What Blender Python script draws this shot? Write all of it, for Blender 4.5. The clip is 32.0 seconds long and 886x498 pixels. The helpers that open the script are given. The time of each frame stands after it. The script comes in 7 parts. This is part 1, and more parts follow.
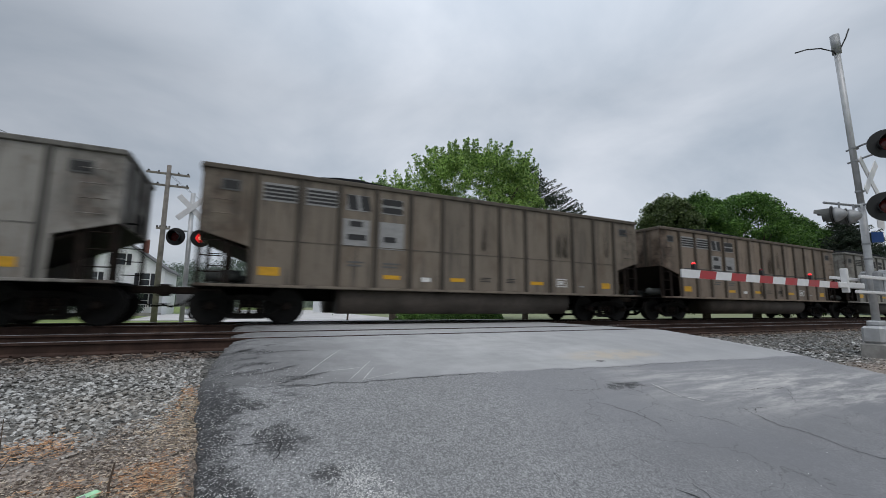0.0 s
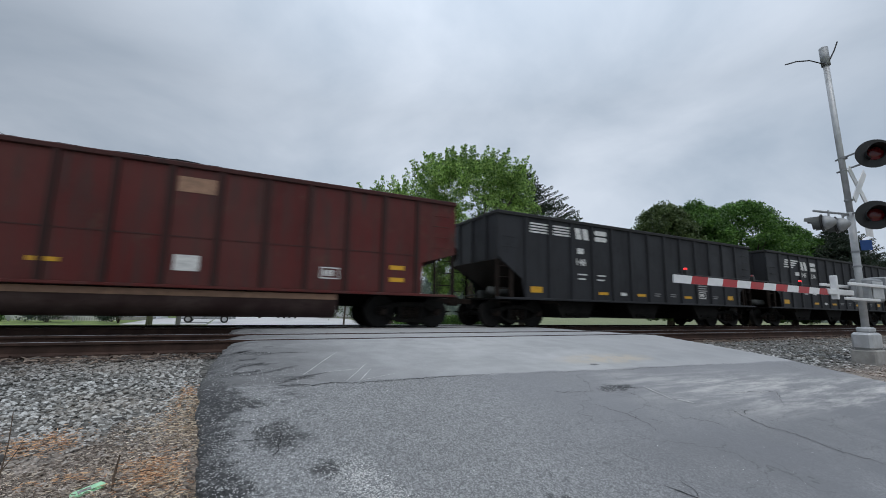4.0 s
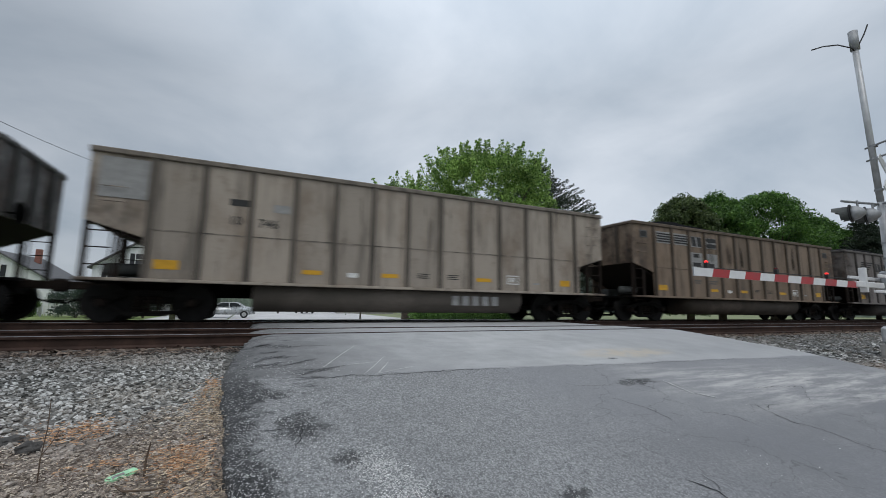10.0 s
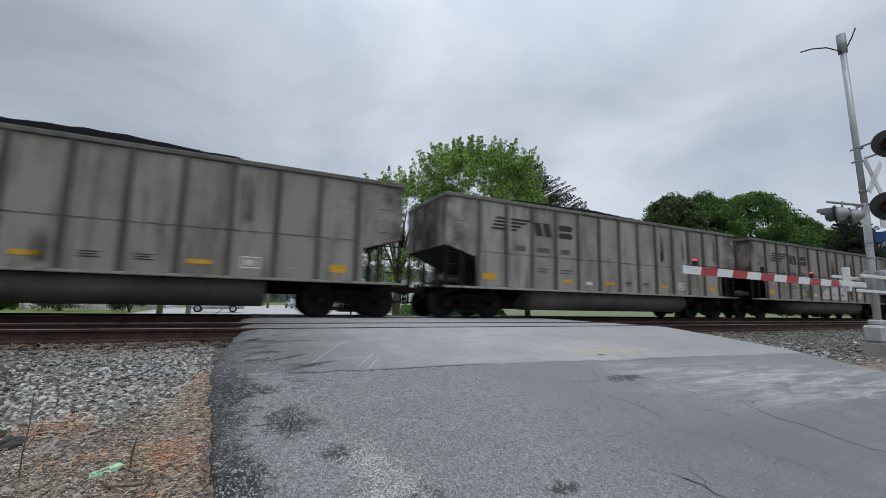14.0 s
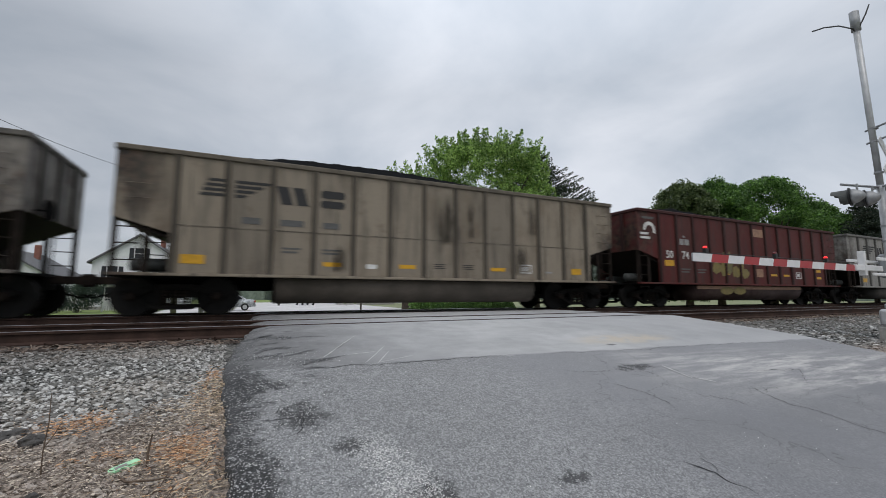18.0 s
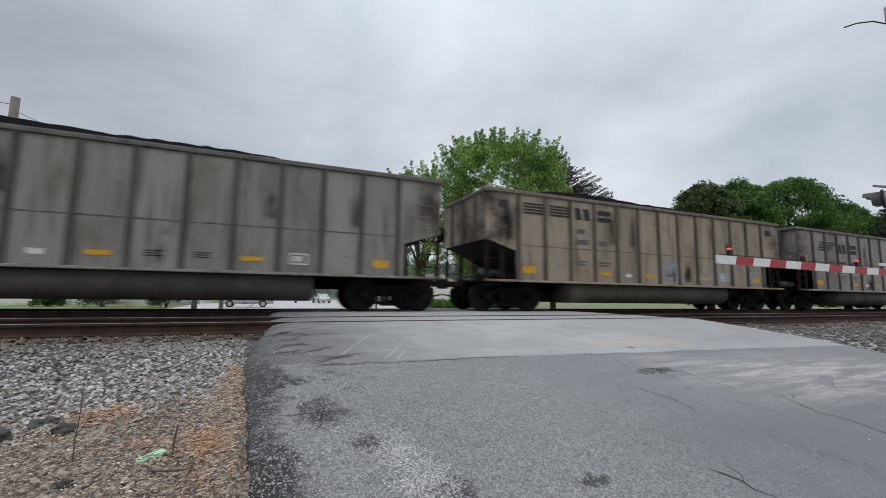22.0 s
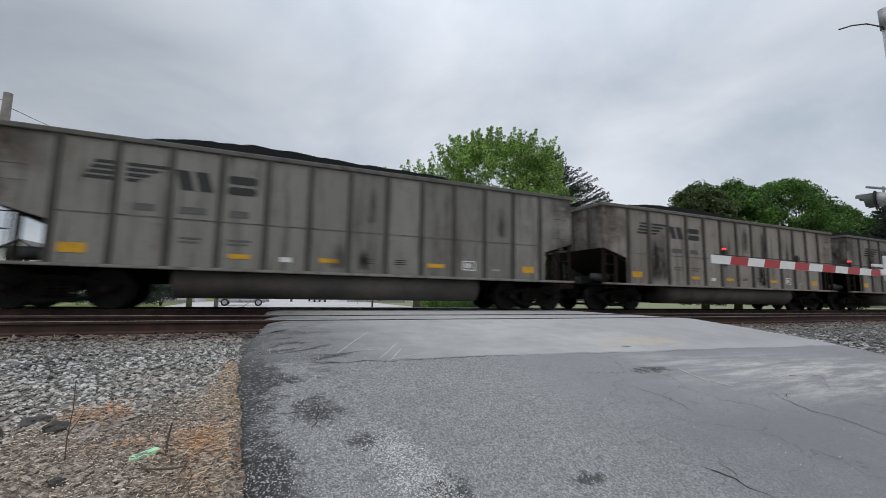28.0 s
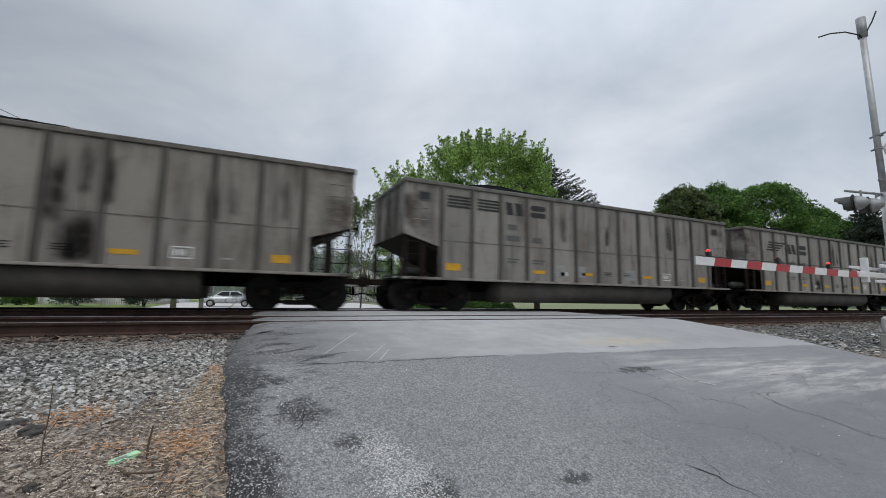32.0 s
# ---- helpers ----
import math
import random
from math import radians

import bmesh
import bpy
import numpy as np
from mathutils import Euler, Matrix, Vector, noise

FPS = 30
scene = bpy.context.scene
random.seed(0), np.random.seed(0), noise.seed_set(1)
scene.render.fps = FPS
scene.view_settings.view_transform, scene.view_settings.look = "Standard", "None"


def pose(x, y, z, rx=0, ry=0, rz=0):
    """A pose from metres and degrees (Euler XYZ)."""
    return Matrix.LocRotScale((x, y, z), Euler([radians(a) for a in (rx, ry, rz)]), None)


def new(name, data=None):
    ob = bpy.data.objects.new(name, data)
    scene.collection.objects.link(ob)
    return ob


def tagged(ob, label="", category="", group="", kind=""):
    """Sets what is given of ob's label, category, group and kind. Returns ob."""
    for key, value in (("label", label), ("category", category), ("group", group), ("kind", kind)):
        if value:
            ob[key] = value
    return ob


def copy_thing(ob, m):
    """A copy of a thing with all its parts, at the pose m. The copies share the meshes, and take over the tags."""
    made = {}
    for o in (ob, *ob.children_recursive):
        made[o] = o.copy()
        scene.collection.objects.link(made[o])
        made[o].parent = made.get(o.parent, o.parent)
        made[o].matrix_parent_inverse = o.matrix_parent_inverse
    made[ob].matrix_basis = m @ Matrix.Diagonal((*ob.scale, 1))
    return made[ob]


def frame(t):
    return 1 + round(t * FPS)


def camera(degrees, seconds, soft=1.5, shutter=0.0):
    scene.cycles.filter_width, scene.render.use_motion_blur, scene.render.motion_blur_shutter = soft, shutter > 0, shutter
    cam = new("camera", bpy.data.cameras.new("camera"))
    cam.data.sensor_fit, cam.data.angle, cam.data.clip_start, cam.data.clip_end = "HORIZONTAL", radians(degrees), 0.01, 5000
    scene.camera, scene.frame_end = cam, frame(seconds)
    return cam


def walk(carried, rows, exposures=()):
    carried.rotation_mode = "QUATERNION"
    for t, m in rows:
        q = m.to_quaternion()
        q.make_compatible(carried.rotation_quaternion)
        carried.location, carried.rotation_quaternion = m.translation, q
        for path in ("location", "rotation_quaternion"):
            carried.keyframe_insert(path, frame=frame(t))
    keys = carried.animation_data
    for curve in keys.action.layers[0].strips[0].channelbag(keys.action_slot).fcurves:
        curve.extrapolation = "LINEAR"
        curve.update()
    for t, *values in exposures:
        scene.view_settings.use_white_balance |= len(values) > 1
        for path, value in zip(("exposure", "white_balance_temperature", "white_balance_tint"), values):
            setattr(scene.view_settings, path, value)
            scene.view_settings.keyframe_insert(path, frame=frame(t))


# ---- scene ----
cam = camera(94.3, 32.0, soft=0.9, shutter=0.24)
EXPOSURES = [(0.0, -0.07, 6560, 11.5), (2.2, -0.07, 6500, 11.5), (3.0, -0.08, 6200, 10), (5.0, -0.02, 6440, 10.5), (9.0, -0.07, 6480, 10), (15.0, -0.03, 6520, 11), (18.5, 0.06, 6710, 12.5), (32.0, 0.05, 6660, 11.5)]
PATH = [
    (0.0, 0.069, 0.074, 0.555, -26.46, 7.67, -0.64),
    (0.5, 0.065, 0.081, 0.550, -26.61, 7.65, -0.62),
    (1.0, 0.061, 0.081, 0.551, -26.57, 7.70, -0.84),
    (1.5, 0.062, 0.080, 0.549, -26.33, 8.10, -1.28),
    (2.0, 0.063, 0.079, 0.551, -26.20, 8.60, -1.74),
    (2.5, 0.035, 0.045, 0.567, -25.51, 10.15, -3.11),
    (3.0, 0.025, -0.020, 0.546, -25.59, 9.86, -0.19),
    (3.5, 0.026, -0.012, 0.516, -27.32, 8.59, -1.14),
    (5.5, 0.022, -0.034, 0.510, -24.21, 8.60, 0.32),
    (6.0, 0.023, -0.037, 0.513, -23.69, 8.75, 0.52),
    (6.5, 0.016, -0.036, 0.514, -23.23, 8.81, 0.59),
    (7.0, 0.018, -0.035, 0.508, -22.80, 8.77, 0.52),
    (7.5, 0.017, -0.039, 0.503, -22.60, 8.62, 0.46),
    (8.0, 0.011, -0.028, 0.500, -22.74, 8.36, 0.36),
    (8.5, 0.017, -0.020, 0.498, -23.15, 8.15, 0.15),
    (9.0, 0.010, -0.012, 0.499, -23.78, 7.99, -0.20),
    (9.5, -0.001, -0.002, 0.501, -24.48, 7.83, -0.62),
    (10.0, 0.004, -0.016, 0.495, -24.87, 7.81, -0.85),
    (10.5, 0.011, -0.022, 0.494, -25.04, 7.80, -0.94),
    (11.0, 0.004, -0.019, 0.493, -25.06, 7.85, -0.91),
    (11.5, 0.001, -0.014, 0.496, -25.16, 7.87, -0.90),
    (12.0, 0.004, -0.013, 0.495, -25.31, 7.83, -1.02),
    (12.5, 0.008, -0.009, 0.493, -25.57, 7.72, -1.08),
    (13.0, 0.005, -0.004, 0.490, -25.84, 7.57, -1.17),
    (13.5, 0.007, -0.007, 0.487, -25.98, 7.47, -1.24),
    (14.0, 0.004, -0.004, 0.490, -26.12, 7.29, -1.28),
    (14.5, 0.004, 0.003, 0.491, -26.27, 7.02, -1.19),
    (15.0, 0.003, 0.011, 0.485, -26.52, 6.77, -1.00),
    (15.5, 0.014, 0.016, 0.485, -26.79, 6.46, -0.77),
    (17.5, 0.018, -0.010, 0.488, -26.25, 6.47, -0.08),
    (18.0, 0.023, -0.012, 0.485, -24.82, 6.41, -0.01),
    (18.5, 0.004, -0.005, 0.482, -23.09, 6.40, -0.09),
    (19.0, -0.023, -0.011, 0.478, -21.74, 6.46, -0.20),
    (19.5, -0.011, -0.023, 0.485, -21.12, 6.45, -0.40),
    (20.0, -0.008, -0.016, 0.483, -21.38, 6.51, -0.48),
    (20.5, -0.001, -0.020, 0.476, -22.01, 6.63, -0.46),
    (21.0, -0.002, -0.013, 0.481, -22.53, 6.58, -0.56),
    (21.5, -0.005, -0.004, 0.478, -22.69, 6.56, -0.71),
    (22.0, -0.008, 0.006, 0.476, -22.80, 6.38, -0.82),
    (22.5, -0.011, 0.010, 0.473, -22.84, 6.24, -0.82),
    (23.0, -0.004, 0.005, 0.472, -22.88, 6.14, -0.83),
    (23.5, -0.006, 0.001, 0.476, -22.95, 6.11, -0.91),
    (24.0, -0.007, -0.000, 0.478, -23.00, 6.15, -1.03),
    (24.5, -0.010, 0.002, 0.477, -23.02, 6.20, -1.16),
    (25.0, -0.010, 0.003, 0.474, -23.07, 6.21, -1.18),
    (25.5, -0.007, -0.002, 0.472, -23.12, 6.20, -1.19),
    (27.5, -0.009, 0.004, 0.471, -23.33, 6.28, -1.08),
    (28.0, -0.006, 0.011, 0.468, -23.33, 6.29, -1.01),
    (28.5, -0.013, 0.012, 0.469, -23.31, 6.31, -0.97),
    (29.0, -0.011, 0.012, 0.471, -23.35, 6.40, -0.95),
    (29.5, -0.009, 0.004, 0.473, -23.53, 6.52, -1.00),
    (30.0, -0.006, 0.008, 0.470, -23.79, 6.58, -1.04),
    (30.5, -0.005, 0.008, 0.469, -24.10, 6.53, -1.13),
    (31.0, -0.003, 0.011, 0.465, -24.37, 6.49, -1.14),
    (31.5, -0.002, 0.014, 0.469, -24.65, 6.37, -1.19),
    (32.0, 0.003, 0.014, 0.464, -24.87, 6.44, -1.05),
]
walk(cam, [(t, pose(x, y, z, 90 + pitch, roll, yaw)) for t, x, y, z, yaw, pitch, roll in PATH], EXPOSURES)

# ---- sky and sun: an overcast day ----
SUN_UP, SUN_ROUND = 58, 200
world = bpy.data.worlds.new("overcast")
scene.world = world
world.use_nodes = True
wn, wl = world.node_tree.nodes, world.node_tree.links
wn.clear()


def wnode(kind, **values):
    n = wn.new(kind)
    for key, value in values.items():
        n.inputs[key].default_value = value
    return n


w_out = wn.new("ShaderNodeOutputWorld")
w_bg = wnode("ShaderNodeBackground", Strength=1.0)
w_sky = wn.new("ShaderNodeTexSky")
w_sky.sky_type, w_sky.sun_disc = "NISHITA", False
w_sky.sun_elevation, w_sky.sun_rotation = radians(SUN_UP), radians(SUN_ROUND)
w_dim = wn.new("ShaderNodeVectorMath")
w_dim.operation = "SCALE"
w_dim.inputs["Scale"].default_value = 0.07
wl.new(w_sky.outputs[0], w_dim.inputs[0])
w_co = wn.new("ShaderNodeTexCoord")
w_split = wn.new("ShaderNodeSeparateXYZ")
wl.new(w_co.outputs["Generated"], w_split.inputs[0])
# the cloud deck is flat: its pattern is laid out on a plane overhead
w_up = wn.new("ShaderNodeMath")
w_up.operation = "MAXIMUM"
w_up.inputs[1].default_value = 0.0
wl.new(w_split.outputs["Z"], w_up.inputs[0])
w_add = wn.new("ShaderNodeMath")
w_add.operation = "ADD"
w_add.inputs[1].default_value = 0.32
wl.new(w_up.outputs[0], w_add.inputs[0])
w_div = wn.new("ShaderNodeVectorMath")
w_div.operation = "DIVIDE"
wl.new(w_co.outputs["Generated"], w_div.inputs[0])
wl.new(w_add.outputs[0], w_div.inputs[1])
w_big = wnode("ShaderNodeTexNoise", Scale=1.55, Detail=6.0, Roughness=0.52, Distortion=0.35)
w_shift = wn.new("ShaderNodeVectorMath")
w_shift.operation = "ADD"
w_shift.inputs[1].default_value = (0.35, 0.9, 0.0)
wl.new(w_div.outputs[0], w_shift.inputs[0])
wl.new(w_shift.outputs[0], w_big.inputs["Vector"])
w_ramp = wn.new("ShaderNodeValToRGB")
w_ramp.color_ramp.elements[0].position, w_ramp.color_ramp.elements[0].color = 0.30, (0.405, 0.475, 0.555, 1)
w_ramp.color_ramp.elements[1].position, w_ramp.color_ramp.elements[1].color = 0.68, (0.66, 0.715, 0.785, 1)
wl.new(w_big.outputs["Fac"], w_ramp.inputs[0])
# an overcast sky is brighter towards the zenith
w_zen = wn.new("ShaderNodeMapRange")
w_zen.inputs["From Min"].default_value, w_zen.inputs["From Max"].default_value = 0.45, 1.0
w_zen.inputs["To Min"].default_value, w_zen.inputs["To Max"].default_value = 0.98, 2.1
wl.new(w_split.outputs["Z"], w_zen.inputs["Value"])
w_mul = wn.new("ShaderNodeVectorMath")
w_mul.operation = "SCALE"
wl.new(w_ramp.outputs[0], w_mul.inputs[0])
# the deck is thinner, and so lighter, towards the veiled sun's side of the sky
w_dot = wn.new("ShaderNodeVectorMath")
w_dot.operation = "DOT_PRODUCT"
w_dot.inputs[1].default_value = (0.62, 0.66, 0.42)
wl.new(w_co.outputs["Generated"], w_dot.inputs[0])
w_thin = wn.new("ShaderNodeMapRange")
w_thin.interpolation_type = "SMOOTHSTEP"
for key, value in (("From Min", 0.45), ("From Max", 1.0), ("To Min", 0.82), ("To Max", 1.15)):
    w_thin.inputs[key].default_value = value
wl.new(w_dot.outputs["Value"], w_thin.inputs["Value"])
w_both = wn.new("ShaderNodeMath")
w_both.operation = "MULTIPLY"
wl.new(w_zen.outputs[0], w_both.inputs[0])
wl.new(w_thin.outputs[0], w_both.inputs[1])
wl.new(w_both.outputs[0], w_mul.inputs["Scale"])
w_mix = wn.new("ShaderNodeMix")
w_mix.data_type = "RGBA"
w_mix.inputs["Factor"].default_value = 0.88
wl.new(w_dim.outputs[0], w_mix.inputs["A"])
wl.new(w_mul.outputs[0], w_mix.inputs["B"])
wl.new(w_mix.outputs["Result"], w_bg.inputs["Color"])
wl.new(w_bg.outputs[0], w_out.inputs[0])

sun = new("sun", bpy.data.lights.new("sun", "SUN"))
sun.data.energy, sun.data.angle, sun.data.color = 0.9, radians(35), (1.0, 0.97, 0.93)
sun.matrix_world = pose(0, 0, 60, 90 - SUN_UP, 0, 180 - SUN_ROUND)


# ---- materials ----
class Nodes:
    """A small writer of node materials."""

    def __init__(self, name, rough=0.7, metal=0.0):
        self.mat = bpy.data.materials.new(name)
        self.mat.use_nodes = True
        self.tree = self.mat.node_tree
        self.n, self.l = self.tree.nodes, self.tree.links
        self.bsdf = self.n["Principled BSDF"]
        self.bsdf.inputs["Roughness"].default_value = rough
        self.bsdf.inputs["Metallic"].default_value = metal
        self.co = self.n.new("ShaderNodeTexCoord").outputs["Object"]

    def put(self, socket, value):
        if isinstance(value, bpy.types.NodeSocket):
            self.l.new(value, socket)
        elif isinstance(value, tuple) and len(value) == 3 and socket.type == "RGBA":
            socket.default_value = (*value, 1)
        else:
            socket.default_value = value

    def noise(self, scale, detail=4.0, rough=0.55, stretch=None, shift=None, co=None):
        src = co if co is not None else self.co
        if stretch or shift is not None:
            m = self.n.new("ShaderNodeMapping")
            if stretch:
                m.inputs["Scale"].default_value = stretch
            if shift is not None:
                self.put(m.inputs["Location"], shift)
            self.l.new(src, m.inputs[0])
            src = m.outputs[0]
        t = self.n.new("ShaderNodeTexNoise")
        t.inputs["Scale"].default_value, t.inputs["Detail"].default_value, t.inputs["Roughness"].default_value = scale, detail, rough
        self.l.new(src, t.inputs["Vector"])
        return t.outputs["Fac"]

    def voronoi(self, scale, feature="F1", out="Distance"):
        t = self.n.new("ShaderNodeTexVoronoi")
        t.feature = feature
        t.inputs["Scale"].default_value = scale
        self.l.new(self.co, t.inputs["Vector"])
        return t.outputs[out]

    def ramp(self, value, lo, hi, a=0.0, b=1.0):
        m = self.n.new("ShaderNodeMapRange")
        m.interpolation_type = "SMOOTHSTEP"
        self.put(m.inputs["Value"], value)
        for key, v in (("From Min", lo), ("From Max", hi), ("To Min", a), ("To Max", b)):
            m.inputs[key].default_value = v
        return m.outputs[0]

    def math(self, op, a, b=0.0):
        m = self.n.new("ShaderNodeMath")
        m.operation = op
        self.put(m.inputs[0], a)
        self.put(m.inputs[1], b)
        return m.outputs[0]

    def mix(self, fac, a, b, how="MIX"):
        m = self.n.new("ShaderNodeMix")
        m.data_type, m.blend_type = "RGBA", how
        self.put(m.inputs["Factor"], fac)
        self.put(m.inputs["A"], a)
        self.put(m.inputs["B"], b)
        return m.outputs["Result"]

    def axis(self, which):
        s = self.n.new("ShaderNodeSeparateXYZ")
        self.l.new(self.co, s.inputs[0])
        return s.outputs[which]

    def info(self, which):
        return self.n.new("ShaderNodeObjectInfo").outputs[which]

    def island(self):
        return self.n.new("ShaderNodeNewGeometry").outputs["Random Per Island"]

    def spread(self, value, k):
        """A vector from one random value, to shift a pattern."""
        c = self.n.new("ShaderNodeCombineXYZ")
        for i, f in enumerate((k, k * 1.7, k * 0.6)):
            self.put(c.inputs[i], self.math("MULTIPLY", value, f))
        return c.outputs[0]

    def bump(self, height, strength=0.3, distance=0.02):
        b = self.n.new("ShaderNodeBump")
        b.inputs["Strength"].default_value, b.inputs["Distance"].default_value = strength, distance
        self.l.new(height, b.inputs["Height"])
        self.l.new(b.outputs[0], self.bsdf.inputs["Normal"])

    def done(self, colour, rough=None):
        self.put(self.bsdf.inputs["Base Color"], colour)
        if rough is not None:
            self.put(self.bsdf.inputs["Roughness"], rough)
        return self.mat


def plain(name, colour, rough=0.6, metal=0.0, vary=0.25, scale=6.0, bump=0.0):
    """A single material with grain and stains at two scales."""
    m = Nodes(name, rough, metal)
    a = m.noise(scale, 5)
    b = m.noise(scale * 9, 3)
    dark = tuple(c * (1 - vary) for c in colour)
    light = tuple(min(1, c * (1 + vary * 0.6)) for c in colour)
    c = m.mix(m.ramp(a, 0.3, 0.7), dark, light)
    c = m.mix(m.ramp(b, 0.35, 0.65, 0.0, 0.25), c, dark)
    if bump:
        m.bump(b, bump, 0.01)
    return m.done(c, m.ramp(a, 0.2, 0.8, max(0.05, rough - 0.12), min(1, rough + 0.12)))


def glowing(name, colour, strength):
    m = Nodes(name, 0.3)
    m.put(m.bsdf.inputs["Emission Color"], colour)
    m.bsdf.inputs["Emission Strength"].default_value = strength
    return m.done(tuple(c * 0.6 for c in colour))


def car_paint(name, dirt, dirt_amount, fade=0.25, shade=0.0, ends=0.0):
    """Weathered paint of a railway car: the colour is the object's own."""
    m = Nodes(name, 0.62)
    rnd = m.info("Random")
    sh = m.spread(rnd, 31.0)
    base = m.info("Color")
    streak = m.noise(1.5, 5, 0.6, stretch=(2.6, 2.6, 0.28), shift=sh)
    blot = m.noise(0.55, 5, 0.6, shift=sh)
    fine = m.noise(22, 4, 0.7, shift=sh)
    c = m.mix(m.ramp(blot, 0.35, 0.7, 0.0, fade), base, m.mix(0.3, base, (0.22, 0.21, 0.19)))
    if shade:
        c = m.mix(m.math("MULTIPLY", m.math("POWER", rnd, 2.2), shade), c, (0.062, 0.058, 0.052))
    if ends:
        # soot and rust thrown up at the ends of the car
        x = m.axis("X")
        near = m.math("ADD", m.ramp(x, 0.1, 1.7, 1.0, 0.0), m.ramp(x, 13.1, 14.6))
        near = m.math("MULTIPLY", near, m.ramp(m.noise(0.9, 6, 0.66, shift=sh), 0.36, 0.64))
        c = m.mix(m.math("MULTIPLY", near, ends), c, m.mix(m.ramp(m.noise(5, 4, shift=sh), 0.4, 0.6), (0.026, 0.021, 0.018), (0.078, 0.050, 0.037)))
    brown = m.noise(0.9, 6, 0.68, stretch=(1.0, 1.0, 0.6), shift=m.spread(rnd, 57.0))
    c = m.mix(m.ramp(brown, 0.46, 0.76, 0.0, 0.7 if fade else 0.4), c, (0.52, 0.44, 0.375), "MULTIPLY")
    drip = m.noise(4.5, 4, 0.6, stretch=(1.6, 1.6, 0.10), shift=sh)
    c = m.mix(m.ramp(drip, 0.585, 0.68, 0.0, dirt_amount * 1.1), c, dirt)
    c = m.mix(m.ramp(m.noise(2.2, 5, 0.7, shift=sh), 0.58, 0.72, 0.0, 0.35), c, (0.10, 0.06, 0.04) if fade else dirt)
    c = m.mix(m.ramp(streak, 0.47, 0.72, 0.0, dirt_amount), c, dirt)
    c = m.mix(m.ramp(fine, 0.5, 0.75, 0.0, 0.22), c, dirt)
    m.bump(fine, 0.12, 0.004)
    return m.done(c, m.ramp(blot, 0.3, 0.7, 0.5, 0.75))


M = {}
M["paint"] = car_paint("weathered_car_paint", (0.045, 0.04, 0.035), 0.5, 0.25, 0.0, 0.95)
M["panel_paint"] = car_paint("weathered_panel_paint", (0.04, 0.036, 0.032), 0.5, 0.3, 0.3)
m = Nodes("grimy_rib_paint", 0.7)
sh = m.spread(m.info("Random"), 23.0)
c = m.mix(0.72, m.info("Color"), (0.018, 0.016, 0.014))
c = m.mix(m.ramp(m.noise(2.0, 5, 0.6, stretch=(3, 3, 0.5), shift=sh), 0.4, 0.7, 0, 0.6), c, (0.02, 0.018, 0.016))
M["paint_rib"] = m.done(c)
m = Nodes("seam_grime", 0.8)
c = m.mix(m.ramp(m.noise(2.4, 6, 0.75), 0.38, 0.62, 0.25, 0.95), m.info("Color"), (0.02, 0.018, 0.016))
M["seam_grime"] = m.done(c)
m = Nodes("dusty_chord_paint", 0.7)
c = m.mix(0.55, m.info("Color"), (0.028, 0.027, 0.025))
c = m.mix(m.ramp(m.noise(3.0, 6, 0.7), 0.45, 0.65, 0, 0.55), c, (0.02, 0.02, 0.02))
M["chord"] = m.done(c)
M["paint_black"] = car_paint("weathered_black_paint", (0.007, 0.007, 0.007), 0.3, 0.0)
m = Nodes("dirty_tub_steel", 0.75)
sh = m.spread(m.info("Random"), 17.0)
c = m.mix(m.ramp(m.noise(1.1, 5, shift=sh), 0.35, 0.65), (0.017, 0.0145, 0.013), (0.068, 0.056, 0.049))
c = m.mix(m.ramp(m.noise(14, 3, shift=sh), 0.45, 0.7, 0, 0.5), c, (0.01, 0.009, 0.008))
c = m.mix(0.17, c, m.info("Color"))
M["tub"] = m.done(c)
# near-black running gear: the shade under the cars is put into these colours
M["underframe"] = plain("grimy_shaded_underframe_steel", (0.0058, 0.0054, 0.005), 0.9, 0.0, 0.45, 5, 0.2)
M["side_frame"] = plain("dusty_shaded_side_frame", (0.0125, 0.0115, 0.0105), 0.85, 0.0, 0.6, 6, 0.3)
M["rim"] = plain("shaded_wheel_steel", (0.011, 0.010, 0.0095), 0.6, 0.1, 0.5, 8)
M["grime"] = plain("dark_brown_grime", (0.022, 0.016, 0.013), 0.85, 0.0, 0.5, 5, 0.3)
M["rust"] = plain("brown_rusted_steel", (0.05, 0.032, 0.024), 0.85, 0.0, 0.45, 4, 0.3)
M["rail_rust"] = plain("rusty_rail_steel", (0.062, 0.038, 0.030), 0.85, 0.0, 0.4, 3, 0.2)
M["railtop"] = plain("polished_rail_head", (0.36, 0.36, 0.37), 0.34, 0.85, 0.2, 3)
M["coal"] = plain("coal", (0.017, 0.018, 0.019), 0.6, 0.0, 0.5, 30, 0.6)
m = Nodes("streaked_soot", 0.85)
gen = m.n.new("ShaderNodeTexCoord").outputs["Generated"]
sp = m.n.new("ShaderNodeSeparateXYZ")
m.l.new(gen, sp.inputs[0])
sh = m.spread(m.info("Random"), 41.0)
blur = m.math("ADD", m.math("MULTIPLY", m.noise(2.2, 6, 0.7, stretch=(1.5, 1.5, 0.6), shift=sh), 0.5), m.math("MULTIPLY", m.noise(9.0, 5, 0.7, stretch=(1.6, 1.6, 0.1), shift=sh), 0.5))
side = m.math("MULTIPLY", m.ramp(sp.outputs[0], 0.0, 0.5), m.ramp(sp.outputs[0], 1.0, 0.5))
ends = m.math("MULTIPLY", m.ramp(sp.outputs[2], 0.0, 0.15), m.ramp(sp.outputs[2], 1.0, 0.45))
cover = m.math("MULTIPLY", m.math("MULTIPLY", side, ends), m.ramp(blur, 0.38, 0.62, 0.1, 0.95))
